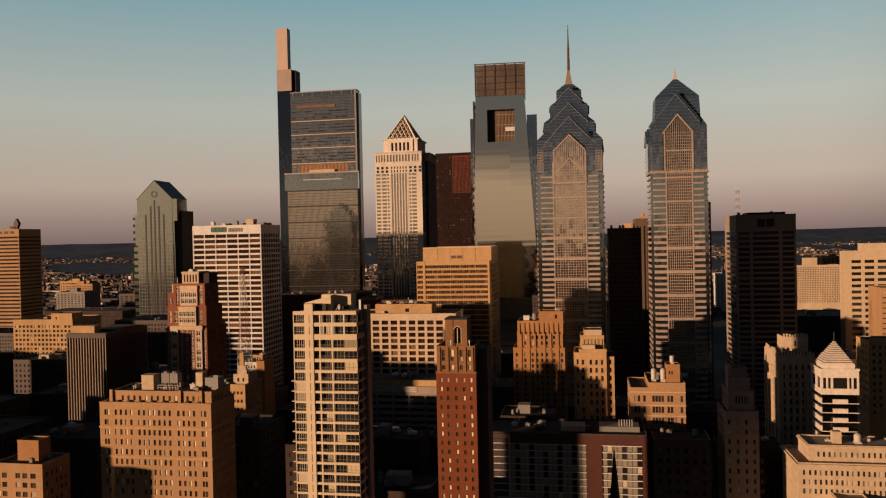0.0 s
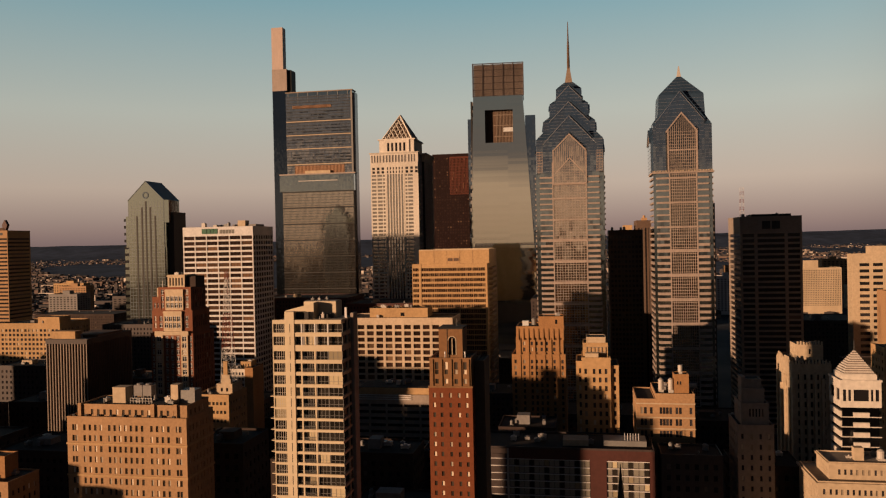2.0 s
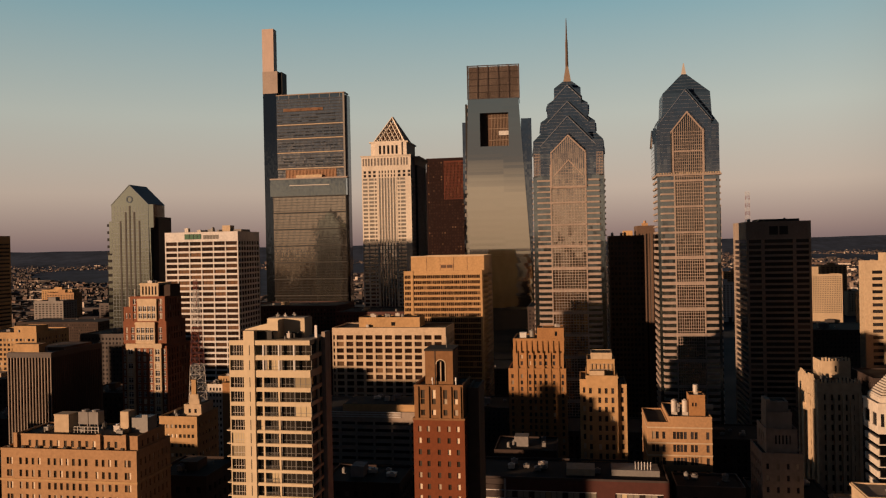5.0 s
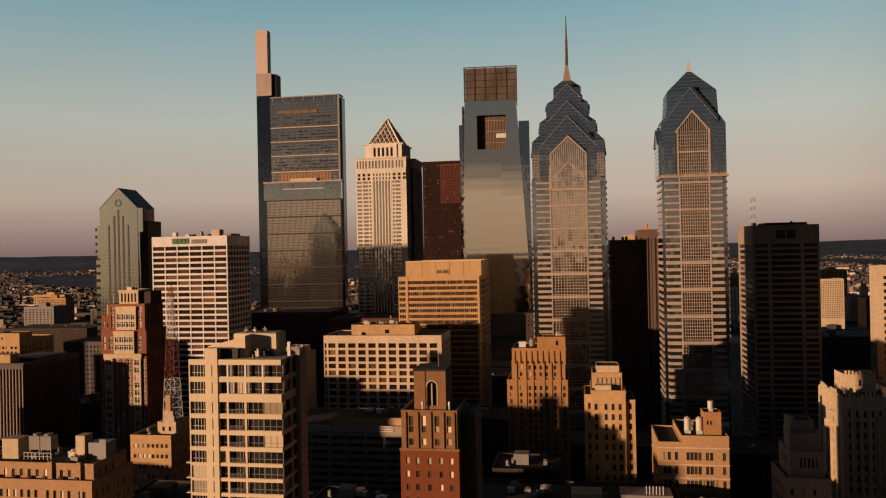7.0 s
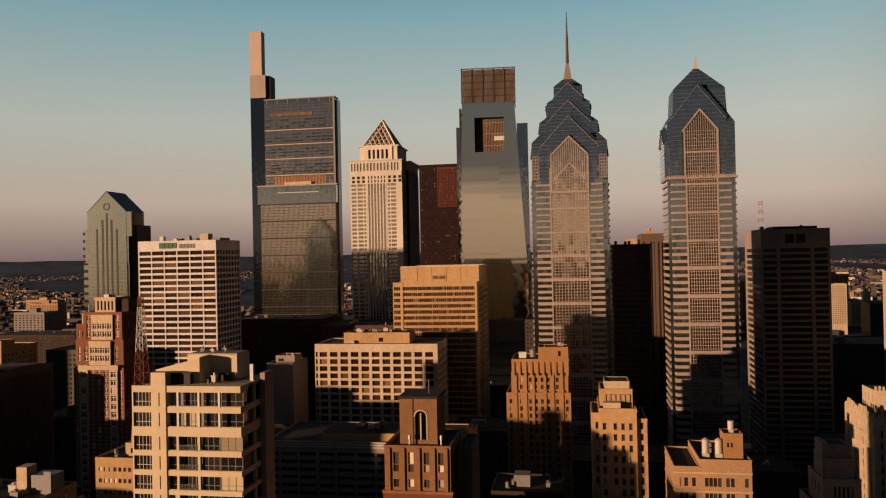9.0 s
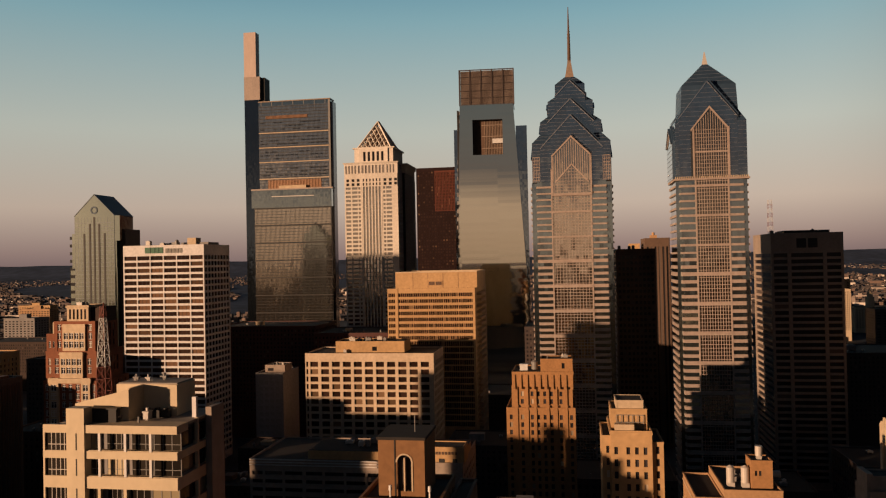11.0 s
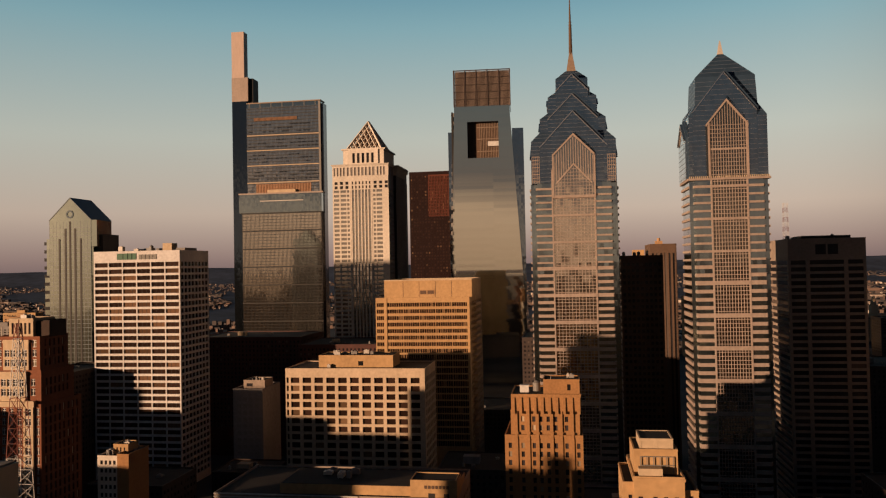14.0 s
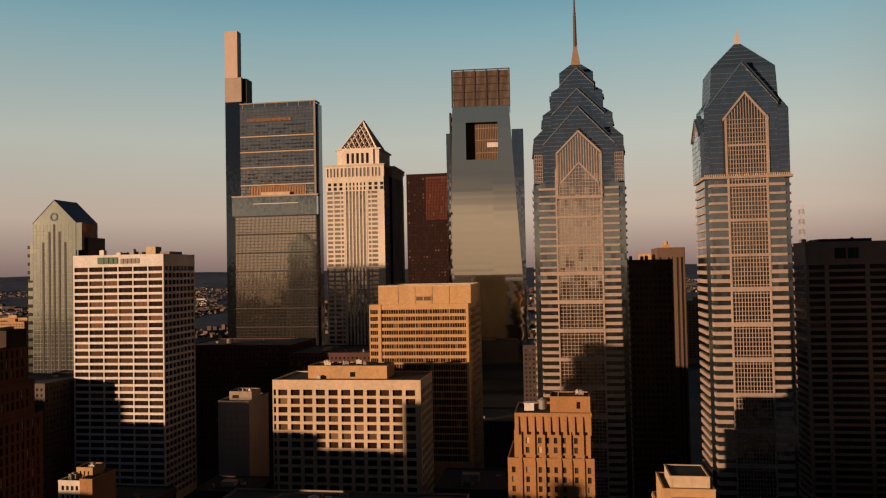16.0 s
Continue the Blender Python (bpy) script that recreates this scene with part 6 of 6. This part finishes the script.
def build_pyramid_pavilion():
    w, d, h = 15.2, 15.0, 103.6
    ob = thing("pavilion_tower", "white banded tower with a ribbed pyramid roof and glazed attic", "office tower", 124.6, 260.6)
    ob.scale = (0.775, 0.775, 1.0)
    core(ob, w - 1.4, d - 1.4, h - 0.5, M_GL_DARK, x0=0.7, y0=0.7)
    facade(ob, "front", w, d, 95.6, h, [(0.9, 2.2), (2.9, 4.0), (4.9, 10.6), (11.3, 12.3), (13.0, 14.4)], [(97.6, 101.2)], M_PALE, M_PANEDARK, M_PANEDARKS, 0.5, shift=-0.5, wall_name="attic_wall")
    facade(ob, "left", w, d, 95.6, h, [(1.5, 6.5), (8.5, 13.5)], [(97.6, 101.2)], M_PALE, M_PANEDARK, M_PANEDARKS, 0.5, u1=d - 0.5, shift=-0.5, wall_name="attic_wall")
    facade(ob, "right", w, d, 95.6, h, [(1.5, 6.5), (8.5, 13.5)], [(97.6, 101.2)], M_PALE, M_PANEDARK, M_PANEDARKS, 0.5, u0=0.5, shift=-0.5, wall_name="attic_wall")
    z = 95.6
    while z > 30:
        Geo().box(4.8, -0.1, z - 3.1, 10.7, 0.75, z - 1.55).put("spandrel", M_PALE, ob)
        g = Geo().box(0, 0.1, z - 3.1, 4.8, 0.75, z - 2.85).box(10.7, 0.1, z - 3.1, w, 0.75, z - 2.85)
        g.put("floor_line", M_PALE, ob)
        Geo().box(0, 1.5, z - 3.1, 0.75, d - 1, z - 1.3).put("side_spandrel", M_PALE, ob)
        z -= 3.1
    parapet(ob, w, d, h, 0.6, 0.5, M_PALE, out=0.3, name="cornice")
    Geo().box(1.2, 1.2, h - 0.4, w - 1.2, d - 1.2, h + 2.0).put("roof_curb", M_PALE, ob)
    n = 11
    for k in range(n):
        a, b = k / n, (k + 0.62) / n
        half = lambda t: 6.0 * (1 - t) + 0.2
        zz = lambda t: h + 2.0 + 7.2 * t
        square_frustum(Geo(), w / 2, d / 2, half(a), zz(a), half(b), zz(b)).put("roof_rib", M_PALE, ob)
    square_frustum(Geo(), w / 2, d / 2, 5.6, h + 1.9, 0.1, h + 8.9).put("roof_core", M_BROWN, ob)
    Geo().tube(w / 2, d / 2, h + 9, h + 12, 0.06).put("finial", M_METAL, ob)


def build_cream_hotel():
    x, y, w, d, h = 109.3, 244.0, 32.0, 21.0, 77.6
    ob = thing("cream_hotel", "cream stone hotel with a deep cornice and set-back attic", "hotel", x, y)
    us = [1.6] + [3.4 + 1.55 * q for q in range(18)]
    us = [u for u in us if u < w - 1]
    volume(ob, 0, 0, w, d, 0, h, M_CREAM, centres(us, 0.7), floors(h - 1.2, 2.9, 12, 1.6), M_PANE, M_PANES, 0.3, single=110, side=spans(10, 1, d - 1, 0.35), par=0.5, cornice=0.7, roof=M_ROOFPALE)
    volume(ob, 4.0, 3.6, w - 6, d - 8, h, h + 4.8, M_CREAM, spans(14, 2, 25, 0.42), [(h + 1.4, h + 3.0)], M_PANE, M_PANES, 0.3, side=spans(6, 1, d - 10, 0.35), par=0.4, cornice=0.4, roof=M_ROOFPALE)
    Geo().box(12.0, 7, h + 4.8, 14.6, 9.5, h + 8.6).put("stair_head", M_CREAM, ob)
    Geo().tube(19.6, 8, h + 5.4, h + 7.6, 1.1).tube(19.6, 8, h + 7.6, h + 8.1, 1.15, 0.3).box(18.6, 7, h + 4.8, 20.6, 9, h + 5.4).put("water_tank", M_BRIGHTMETAL, ob)
    volume(ob, 9.4, -6, 9, 5.9, 0, h - 9, M_CREAM, spans(5, 0.6, 8.4, 0.4), floors(h - 10, 2.9, 10, 1.6), M_PANE, M_PANES, 0.3, side=spans(3, 0.5, 5.4, 0.35), par=0.5, roof=M_ROOFPALE, cornice=0.4)
    roof_kit(ob, w - 6, d - 8, h + 4.85, 6, random.Random(95), x0=4, y0=4, scale=0.5)


def build_corner_tan_tower():
    x, y, w, d, h = 290.9, 569.6, 49.4, 11.4, 133.9
    ob = thing("tan_corner_tower", "tan stone tower with wide dark windows beside a plainer wing", "office tower", x, y)
    volume(ob, 0, 0, w, d, 0, h, M_CREAM, spans(5, 3.5, w - 2, 0.75), floors(h - 4.5, 4.4, 26, 2.2), M_PANEDARK, M_PANEDARKS, 0.8, single=60, side=spans(3, 2, d - 2, 0.5), par=1.0)
    volume(ob, 12, 2, 28, 8, h, h + 5.7, M_CREAM, [], [], side=[], par=0.6)
    wing = thing("tan_wing_block", "tan brick office wing with thin floor lines", "office block", 296.0, 532.0)
    volume(wing, 0, 0, 38, 24, 0, 110.0, M_BUFF, [(0.8, 37.2)], floors(109, 3.5, 22, 0.7), M_PANE, M_PANES, 0.3, side=[(1, 25)], par=0.6)
    # carved low roof in front
    low = thing("carved_roof_block", "tan block with a carved parapet and small roof", "building", 186.0, 345.0)
    volume(low, 0, 0, 20, 16, 0, 101.0, M_TAN, spans(7, 1, 19, 0.4), floors(100, 3.2, 10, 1.6), side=spans(4, 1, 15, 0.4), par=0.4)
    for k in range(9):
        Geo().box(0.4 + k * 2.2, -0.2, 101.0, 1.4 + k * 2.2, 0.5, 102.2).put("merlon", M_TAN, low)


def build_dark_pier_tower():
    x, y, w, d, h = 226.6, 607.4, 43.6, 50.0, 163.0
    ob = thing("dark_office_tower", "beige stone office tower in shade with broad window bands", "office tower", x, y)
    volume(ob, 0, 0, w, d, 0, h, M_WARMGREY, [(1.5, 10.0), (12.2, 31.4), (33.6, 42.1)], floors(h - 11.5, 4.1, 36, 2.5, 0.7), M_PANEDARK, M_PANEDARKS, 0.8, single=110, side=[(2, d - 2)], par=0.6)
    for a, b in ((15.5, 21.4), (22.4, 28.2)):
        Geo().box(a, -0.06, h - 9, b, 0.02, h - 3).put("attic_vent", M_DARK, ob)
    Geo().box(10, 8, h, 38, 20, h + 2.4).put("plant_room", M_DARK, ob)
    roof_kit(ob, w, d, h, 6, random.Random(97), scale=1.2)
    mast = thing("roof_mast", "red and white lattice mast on a dark roof", "mast", x, y, z=h)
    lattice_mast(mast, 7.0, 30.0, 0, 24, 1.5, 1.2, 8, True)
    back = thing("tan_narrow_tower", "narrow tan tower behind a dark one", "office tower", 245.5, 668.0)
    volume(back, 0, 0, 24, 18, 0, 158.5, M_TAN, spans(5, 1, 23, 0.5), floors(155, 4, 30, 2), side=spans(4, 1, 17, 0.5), par=0.5)


def build_dark_slabs():
    ob = thing("dark_slab", "dark office slab with faint window lines", "office tower", 136.4, 648.3)
    volume(ob, 0, 0, 26.5, 40, 0, 155.3, M_BROWN, spans(9, 0.8, 25.7, 0.6), floors(152, 3.9, 36, 2.0), M_PANEDARK, M_PANEDARKS, 0.5, single=60, side=spans(10, 1, 39, 0.6), par=0.6)
    roof_kit(ob, 26, 30, 155.4, 4, random.Random(98), scale=1.2)
    ob = thing("dark_slab", "tall narrow dark office slab with upright ribs", "office tower", 177.5, 723.4)
    volume(ob, 0, 0, 19, 40, 0, 164.3, M_BROWN, spans(6, 0.6, 18.4, 0.5), [(4, 158)], M_PANEDARK, M_PANEDARKS, 0.5, side=spans(10, 1, 39, 0.6), par=0.6)
    Geo().box(5, 8, 164.3, 10, 14, 167.3).tube(7.5, 11, 167.3, 169.5, 1.2).put("roof_tank", M_BUFF, ob)
    Geo().box(-11, 12, 0, -3, 26, 161).put("lit_shaft", M_TAN, ob)


def build_sign_hotel():
    x, y, w, d, h = -68.8, 433.1, 88.8, 40.0, 70.0
    ob = thing("low_hotel", "long stone hotel with recessed bays and an attic sign", "hotel", x, y)
    rows = floors(h - 3.4, 3.4, 14, 1.5)
    volume(ob, 0, 0, w, d, 0, h, M_WARMGREY, [(1, 5.5), (6.5, 14), (15, 22.5), (24, 31), (32, 40), (41, 49), (50, 58), (59, 67), (68, 74)], rows, M_PANEDARK, M_PANEDARKS, 0.7, side=spans(8, 1, d - 1, 0.5), par=0.6)
    for z in (h + 0.4, h - 0.7, h - 1.8):
        Geo().box(0, -0.5, z - 0.16, 54, 0.0, z + 0.16).put("louvre_line", M_MASTWHITE, ob)
    Geo().box(24, 3, h, w, 24, h + 3.6).put("attic", M_TAN, ob)
    Geo().box(24.3, 3.3, h + 3.6, w - 0.3, 23.7, h + 3.75).put("attic_roof", M_ROOF, ob)
    Geo().box(72.9, 1.5, h + 6.0, w + 0.1, 11.7, h + 6.1).put("sign_block_roof", M_ROOF, ob)
    Geo().box(72.6, 1.2, h, w + 0.4, 12, h + 6.0).put("sign_block", M_TAN, ob)
    parapet(ob, 16.2, 10.8, h + 6.0, 0.5, 0.3, M_TAN, x0=72.6, y0=1.2)
    for k in range(7):
        u = 77.6 + k * 1.3
        Geo().box(u, 1.02, h + 3.5, u + 0.85, 1.2, h + 4.6).put("sign_bar", M_BROWN, ob)
    for a, b in ((79, 81.4), (84.5, 86.4)):
        Geo().box(a, 1.14, h + 0.2, b, 1.2, h + 1.9).put("attic_opening", M_DARK, ob)
    roof_kit(ob, 44, 18, h + 3.75, 6, random.Random(99), x0=26, y0=6)


def build_grey_slab():
    ob = thing("grey_slab", "plain grey concrete slab with faint windows and a roof plant", "office block", -111.5, 639.2)
    volume(ob, 0, 0, 19.5, 30, 0, 76.9, M_SLATE, spans(4, 2, 17.5, 0.6), floors(73, 4.2, 10, 2.6), M_GREY, M_GREY, 0.1, side=[], par=0.7)
    volume(ob, 4.5, 6, 14, 14, 76.9, 81.6, M_WARMGREY, [(2, 6)], [(78, 80)], M_PANEDARK, M_PANEDARKS, 0.3, side=[], par=0.5)
    roof_kit(ob, 13, 12, 81.7, 5, random.Random(101), x0=5, y0=7, scale=0.8)


def build_infill():
    """Mid-rise buildings that fill the blocks between the towers, walls darkened as shade."""
    rows = [
        # x, y, w, d, h, wall
        (-130, 226, 30, 22, 58, M_BROWN), (-78, 262, 17, 20, 88, M_BROWN), (-62, 300, 22, 24, 72, M_BROWN), (-30, 262, 24, 22, 66, M_BROWN),
        (-36, 300, 26, 20, 74, M_BROWN), (-8, 330, 30, 24, 66, M_DARKSTONE), (24, 350, 24, 22, 70, M_BROWN), (-250, 470, 40, 30, 62, M_BROWN),
        (-300, 545, 40, 30, 72, M_DARKSTONE), (-215, 520, 46, 30, 66, M_BROWN), (-160, 540, 40, 36, 46, M_DARKSTONE), (-112, 590, 34, 30, 38, M_BROWN),
        (14, 560, 40, 40, 44, M_DARKSTONE), (-104, 476, 30, 26, 48, M_BROWN), (72, 470, 46, 36, 48, M_DARKSTONE), (128, 440, 40, 34, 50, M_BROWN),
        (100, 350, 34, 30, 40, M_DARKSTONE), (155, 372, 36, 30, 42, M_DARKSTONE), (205, 470, 60, 40, 50, M_DARKSTONE), (268, 520, 60, 40, 64, M_DARKSTONE),
        # first block is a hidden caster, added to shade the dark office tower
        (164, 575, 31, 22, 172, M_DARKSTONE), (-290, 690, 60, 50, 84, M_DARKSTONE), (-330, 860, 80, 50, 66, M_BROWN),
        (-180, 800, 90, 60, 96, M_MAROON), (-90, 760, 70, 60, 92, M_MAROON), (10, 790, 70, 60, 34, M_DARKSTONE), (90, 800, 60, 60, 90, M_DARKSTONE),
        (300, 700, 90, 60, 74, M_DARKSTONE), (330, 840, 80, 60, 60, M_BROWN), (-510, 820, 70, 50, 62, M_DARKSTONE), (-560, 1100, 120, 60, 60, M_BROWN),
        # the thin 94 m block is added out of sight to shade the tan office
        (71, 270, 19, 14, 79, M_DARKSTONE), (-62, 634, 76, 9, 94, M_BROWN), (210, 260, 26, 20, 56, M_BROWN), (98, 280, 22, 20, 72, M_BROWN), (-178, 330, 34, 30, 70, M_BROWN), (-240, 360, 40, 34, 66, M_DARKSTONE), (-310, 430, 60, 40, 64, M_BROWN),
    ]
    for i, (x, y, w, d, h, mat) in enumerate(rows):
        # brown walls take the darker copy, so shade is painted on
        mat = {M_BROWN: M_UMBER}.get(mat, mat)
        ob = thing("city_building", "flat-roofed mid-rise city building with walls darkened as shade", "building", x, y, group="infill buildings")
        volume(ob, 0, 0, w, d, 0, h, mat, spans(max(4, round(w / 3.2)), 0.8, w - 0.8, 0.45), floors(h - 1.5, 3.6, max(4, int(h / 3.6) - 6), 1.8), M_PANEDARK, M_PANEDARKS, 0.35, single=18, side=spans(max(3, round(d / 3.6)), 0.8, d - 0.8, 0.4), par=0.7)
        rng = random.Random(200 + i)
        if rng.random() < 0.7:
            Geo().box(w * 0.3, d * 0.35, h, w * 0.3 + rng.uniform(4, 9), d * 0.35 + 6, h + rng.uniform(2.5, 4.5)).put("stair_head", rng.choice([M_GREY, M_BROWN, M_CREAM]), ob)
        roof_kit(ob, w, d, h + 0.05, 5, rng, scale=0.8)


def build_low_left():
    ob = thing("corner_brick_block", "low brick block with white window panels and a roof house", "building", -152.0, 262.0)
    volume(ob, 0, 0, 18.5, 14, 0, 78.0, M_BUFF, [(0.8, 2.6), (3.4, 5.2), (8.4, 10.2), (11, 12.8), (14.0, 16)], floors(76, 3.1, 8, 1.7), M_PANEBLIND, M_PANEBLINDS, 0.3, side=spans(5, 1, 13, 0.4), par=0.5)
    volume(ob, 5.4, 5, 8, 6, 78.0, 84.6, M_ORANGE, [], [], side=[], par=0.4)
    roof_kit(ob, 17, 12, 78.1, 5, random.Random(301), scale=0.6)


def build_white_corner_block():
    ob = thing("white_corner_block", "white walled block with an orange brick side and roof plant", "building", -113.5, 440.0)
    volume(ob, 0, 0, 8.5, 16, 0, 83.0, M_PALE, spans(4, 0.8, 7.7, 0.6), floors(82.4, 3.0, 14, 1.5), M_PANEDARK, M_PANEDARKS, 0.3, single=48, side=spans(4, 1, 15, 0.4), par=0.5)
    volume(ob, 8.52, -1.0, 4.6, 14, 0, 84.0, M_ORANGE, [], [], side=[], par=0.4)
    volume(ob, 4.0, 4, 6, 7, 83.0, 86.6, M_TAN, spans(3, 0.8, 5.2, 0.4), [(84.2, 85.6)], M_PANEDARK, M_PANEDARKS, 0.25, side=[], par=0.3)
    roof_kit(ob, 11, 12, 83.1, 8, random.Random(311), scale=0.7)
    roof_kit(ob, 5, 5, 86.7, 4, random.Random(312), x0=4.3, y0=4.5, scale=0.5)


def build_far_blocks():
    rows = [(955, 1980, 60, 40, 84, M_BUFF, 6), (-890, 1850, 70, 30, 62, M_BUFF, 10), (-740, 1500, 60, 40, 64, M_GREY, 8),
            (-1050, 2150, 90, 30, 56, M_TAN, 12), (-620, 1500, 90, 40, 58, M_DARKSTONE, 9), (520, 1500, 40, 30, 72, M_WHITE, 6), (610, 1700, 50, 30, 84, M_BUFF, 7),
            (-280, 1760, 40, 30, 92, M_TAN, 6), (420, 1380, 30, 30, 96, M_BUFF, 5), (760, 1640, 60, 30, 62, M_CREAM, 8), (700, 1320, 80, 40, 60, M_DARKSTONE, 8)]
    for x, y, w, d, h, mat, n in rows:
        ob = thing("far_block", "distant slab block with rows of windows among low houses", "building", x, y, group="distant blocks")
        volume(ob, 0, 0, w, d, 0, h, mat, spans(n, 1, w - 1, 0.55), floors(h - 3, 4.2, int(h / 4.2) - 2, 2.0), M_PANEDARK, M_PANEDARKS, 0.4, single=0, side=spans(5, 1, d - 1, 0.5), par=1.0)
        Geo().box(w * 0.35, d * 0.3, h, w * 0.6, d * 0.6, h + 7).put("roof_house", mat, ob)
    ob = thing("far_block", "distant pale slab block with a fine window grid", "building", 646.0, 1441.3, group="distant blocks")
    volume(ob, 0, 0, 76.1, 30, 0, 87.0, M_CREAM, spans(26, 1, 75, 0.52), floors(84.5, 3.3, 20, 1.8), M_PANEDARK, M_PANEDARKS, 0.5, single=0, side=spans(8, 1, 29, 0.5), par=0.8)
    Geo().box(16, 8, 87, 39, 20, 101).put("roof_house", M_CREAM, ob)
    ob = thing("cupola_block", "distant pale stone hall with a domed clock cupola", "building", 800, 1560)
    volume(ob, 0, 0, 60, 24, 0, 46, M_CREAM, spans(12, 1, 59, 0.4), floors(44, 4.5, 8, 2.4), M_PANEDARK, M_PANEDARKS, 0.4, single=0, par=1)
    core(ob, 12, 12, 66, M_CREAM, z0=46, x0=24, y0=6, name="cupola_shaft")
    Geo().tube(30, 12, 66, 74, 5, 4.6).tube(30, 12, 74, 82, 4.6, 0.5).put("cupola", M_CREAM, ob)


# invented shadow casters outside the view: x, y, w, d, h
SHADE_BLOCKS = [(-184.5, 190.6, 5.4, 4.8, 97.2), (-180.4, 183.7, 6.6, 5.9, 91.7), (-156.7, 163.7, 14.3, 12, 108.4), (-237.7, 259.7, 10.6, 9.3, 105.6), (-232.3, 250.7, 5.3, 4.7, 111.6), (-225.9, 240.0, 24.2, 12, 96.1), (-281.6, 294.0, 34.7, 12, 101.9), (-265.1, 266.5, 19.6, 12, 90.4), (-372.6, 425.9, 40.7, 12, 95.2), (-354.1, 395.1, 30.9, 12, 89.7), (-322.6, 381.6, 10.9, 9.7, 116.0), (-431.1, 445.6, 27.2, 12, 109.2), (-539.7, 509.9, 27.2, 12, 103.0), (-525.8, 486.7, 24.2, 12, 68.5), (-284.5, 357.0, 5.3, 4.7, 80.2), (-278.1, 346.3, 31.7, 12, 94.2), (-600.8, 533.8, 58.8, 12, 210.0)]


def build_city_behind():
    """Unseen blocks added to the south and west, to shade and be mirrored in the glass."""
    rng = random.Random(77)
    g = Geo()
    ca, sa = math.cos(radians(GRID)), math.sin(radians(GRID))
    def blk(x, y, w, d, h):
        g.loft(*[[(x + u * ca - v * sa, y + u * sa + v * ca, zz) for u, v in ((0, 0), (w, 0), (w, d), (0, d))] for zz in (0, h)])
    for i in range(-14, 15):
        for j in range(14):
            x, y = i * 95 + rng.uniform(-15, 15), -140 - j * 95 + rng.uniform(-15, 15)
            blk(x, y, rng.uniform(25, 60), rng.uniform(25, 55), rng.choice([14, 18, 24, 30, 40, 55, 75]) * rng.uniform(0.8, 1.2))
    # added out-of-view casters west of the way, sized to shade the lower city
    for x, y, w, d, h in SHADE_BLOCKS:
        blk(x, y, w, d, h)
    for k in range(60):
        y = rng.uniform(60, 1300)
        x = -0.72 * y - rng.uniform(60, 520)
        blk(x, y, rng.uniform(25, 50), rng.uniform(25, 45), rng.uniform(40, 95))
    tagged(g.put("unseen_city_blocks", M_BROWN), "unseen brick blocks added south and west to cast shade and be mirrored", "buildings", kind="stuff")


build_bay_hotel()
build_church_spire()
build_tank_block()
build_grey_setback()
build_gothic_tower()
build_pyramid_pavilion()
build_cream_hotel()
build_corner_tan_tower()
build_dark_pier_tower()
build_dark_slabs()
build_sign_hotel()
build_grey_slab()
build_low_left()
build_white_corner_block()
build_infill()
build_far_blocks()
build_city_behind()
dark = thing("dark_red_tower", "red granite office tower coloured dark as shade, with a sunlit red patch", "office tower", -9.4, 1280.2)
# the body's near-black colour paints the shadow lying on this tower
volume(dark, 0, 0, 60, 60, 0, 288.0, M_SHADEGRAN, spans(14, 1, 59, 0.5), floors(284, 4.4, 46, 2.4), M_PANEWARM, M_PANEWARMS, 0.6, single=60, side=spans(10, 1, 59, 0.5), par=1.0)
# a thin brighter red layer paints the part the sun still reaches
volume(dark, 28, -1.2, 32, 2, 224, 284, M_REDGRAN, spans(14, 0.6, 31.4, 0.5), floors(282, 4.4, 13, 3.7), M_PANEWARM, M_PANEWARMS, 0.6, side=[], par=0.2, name="red_bay")
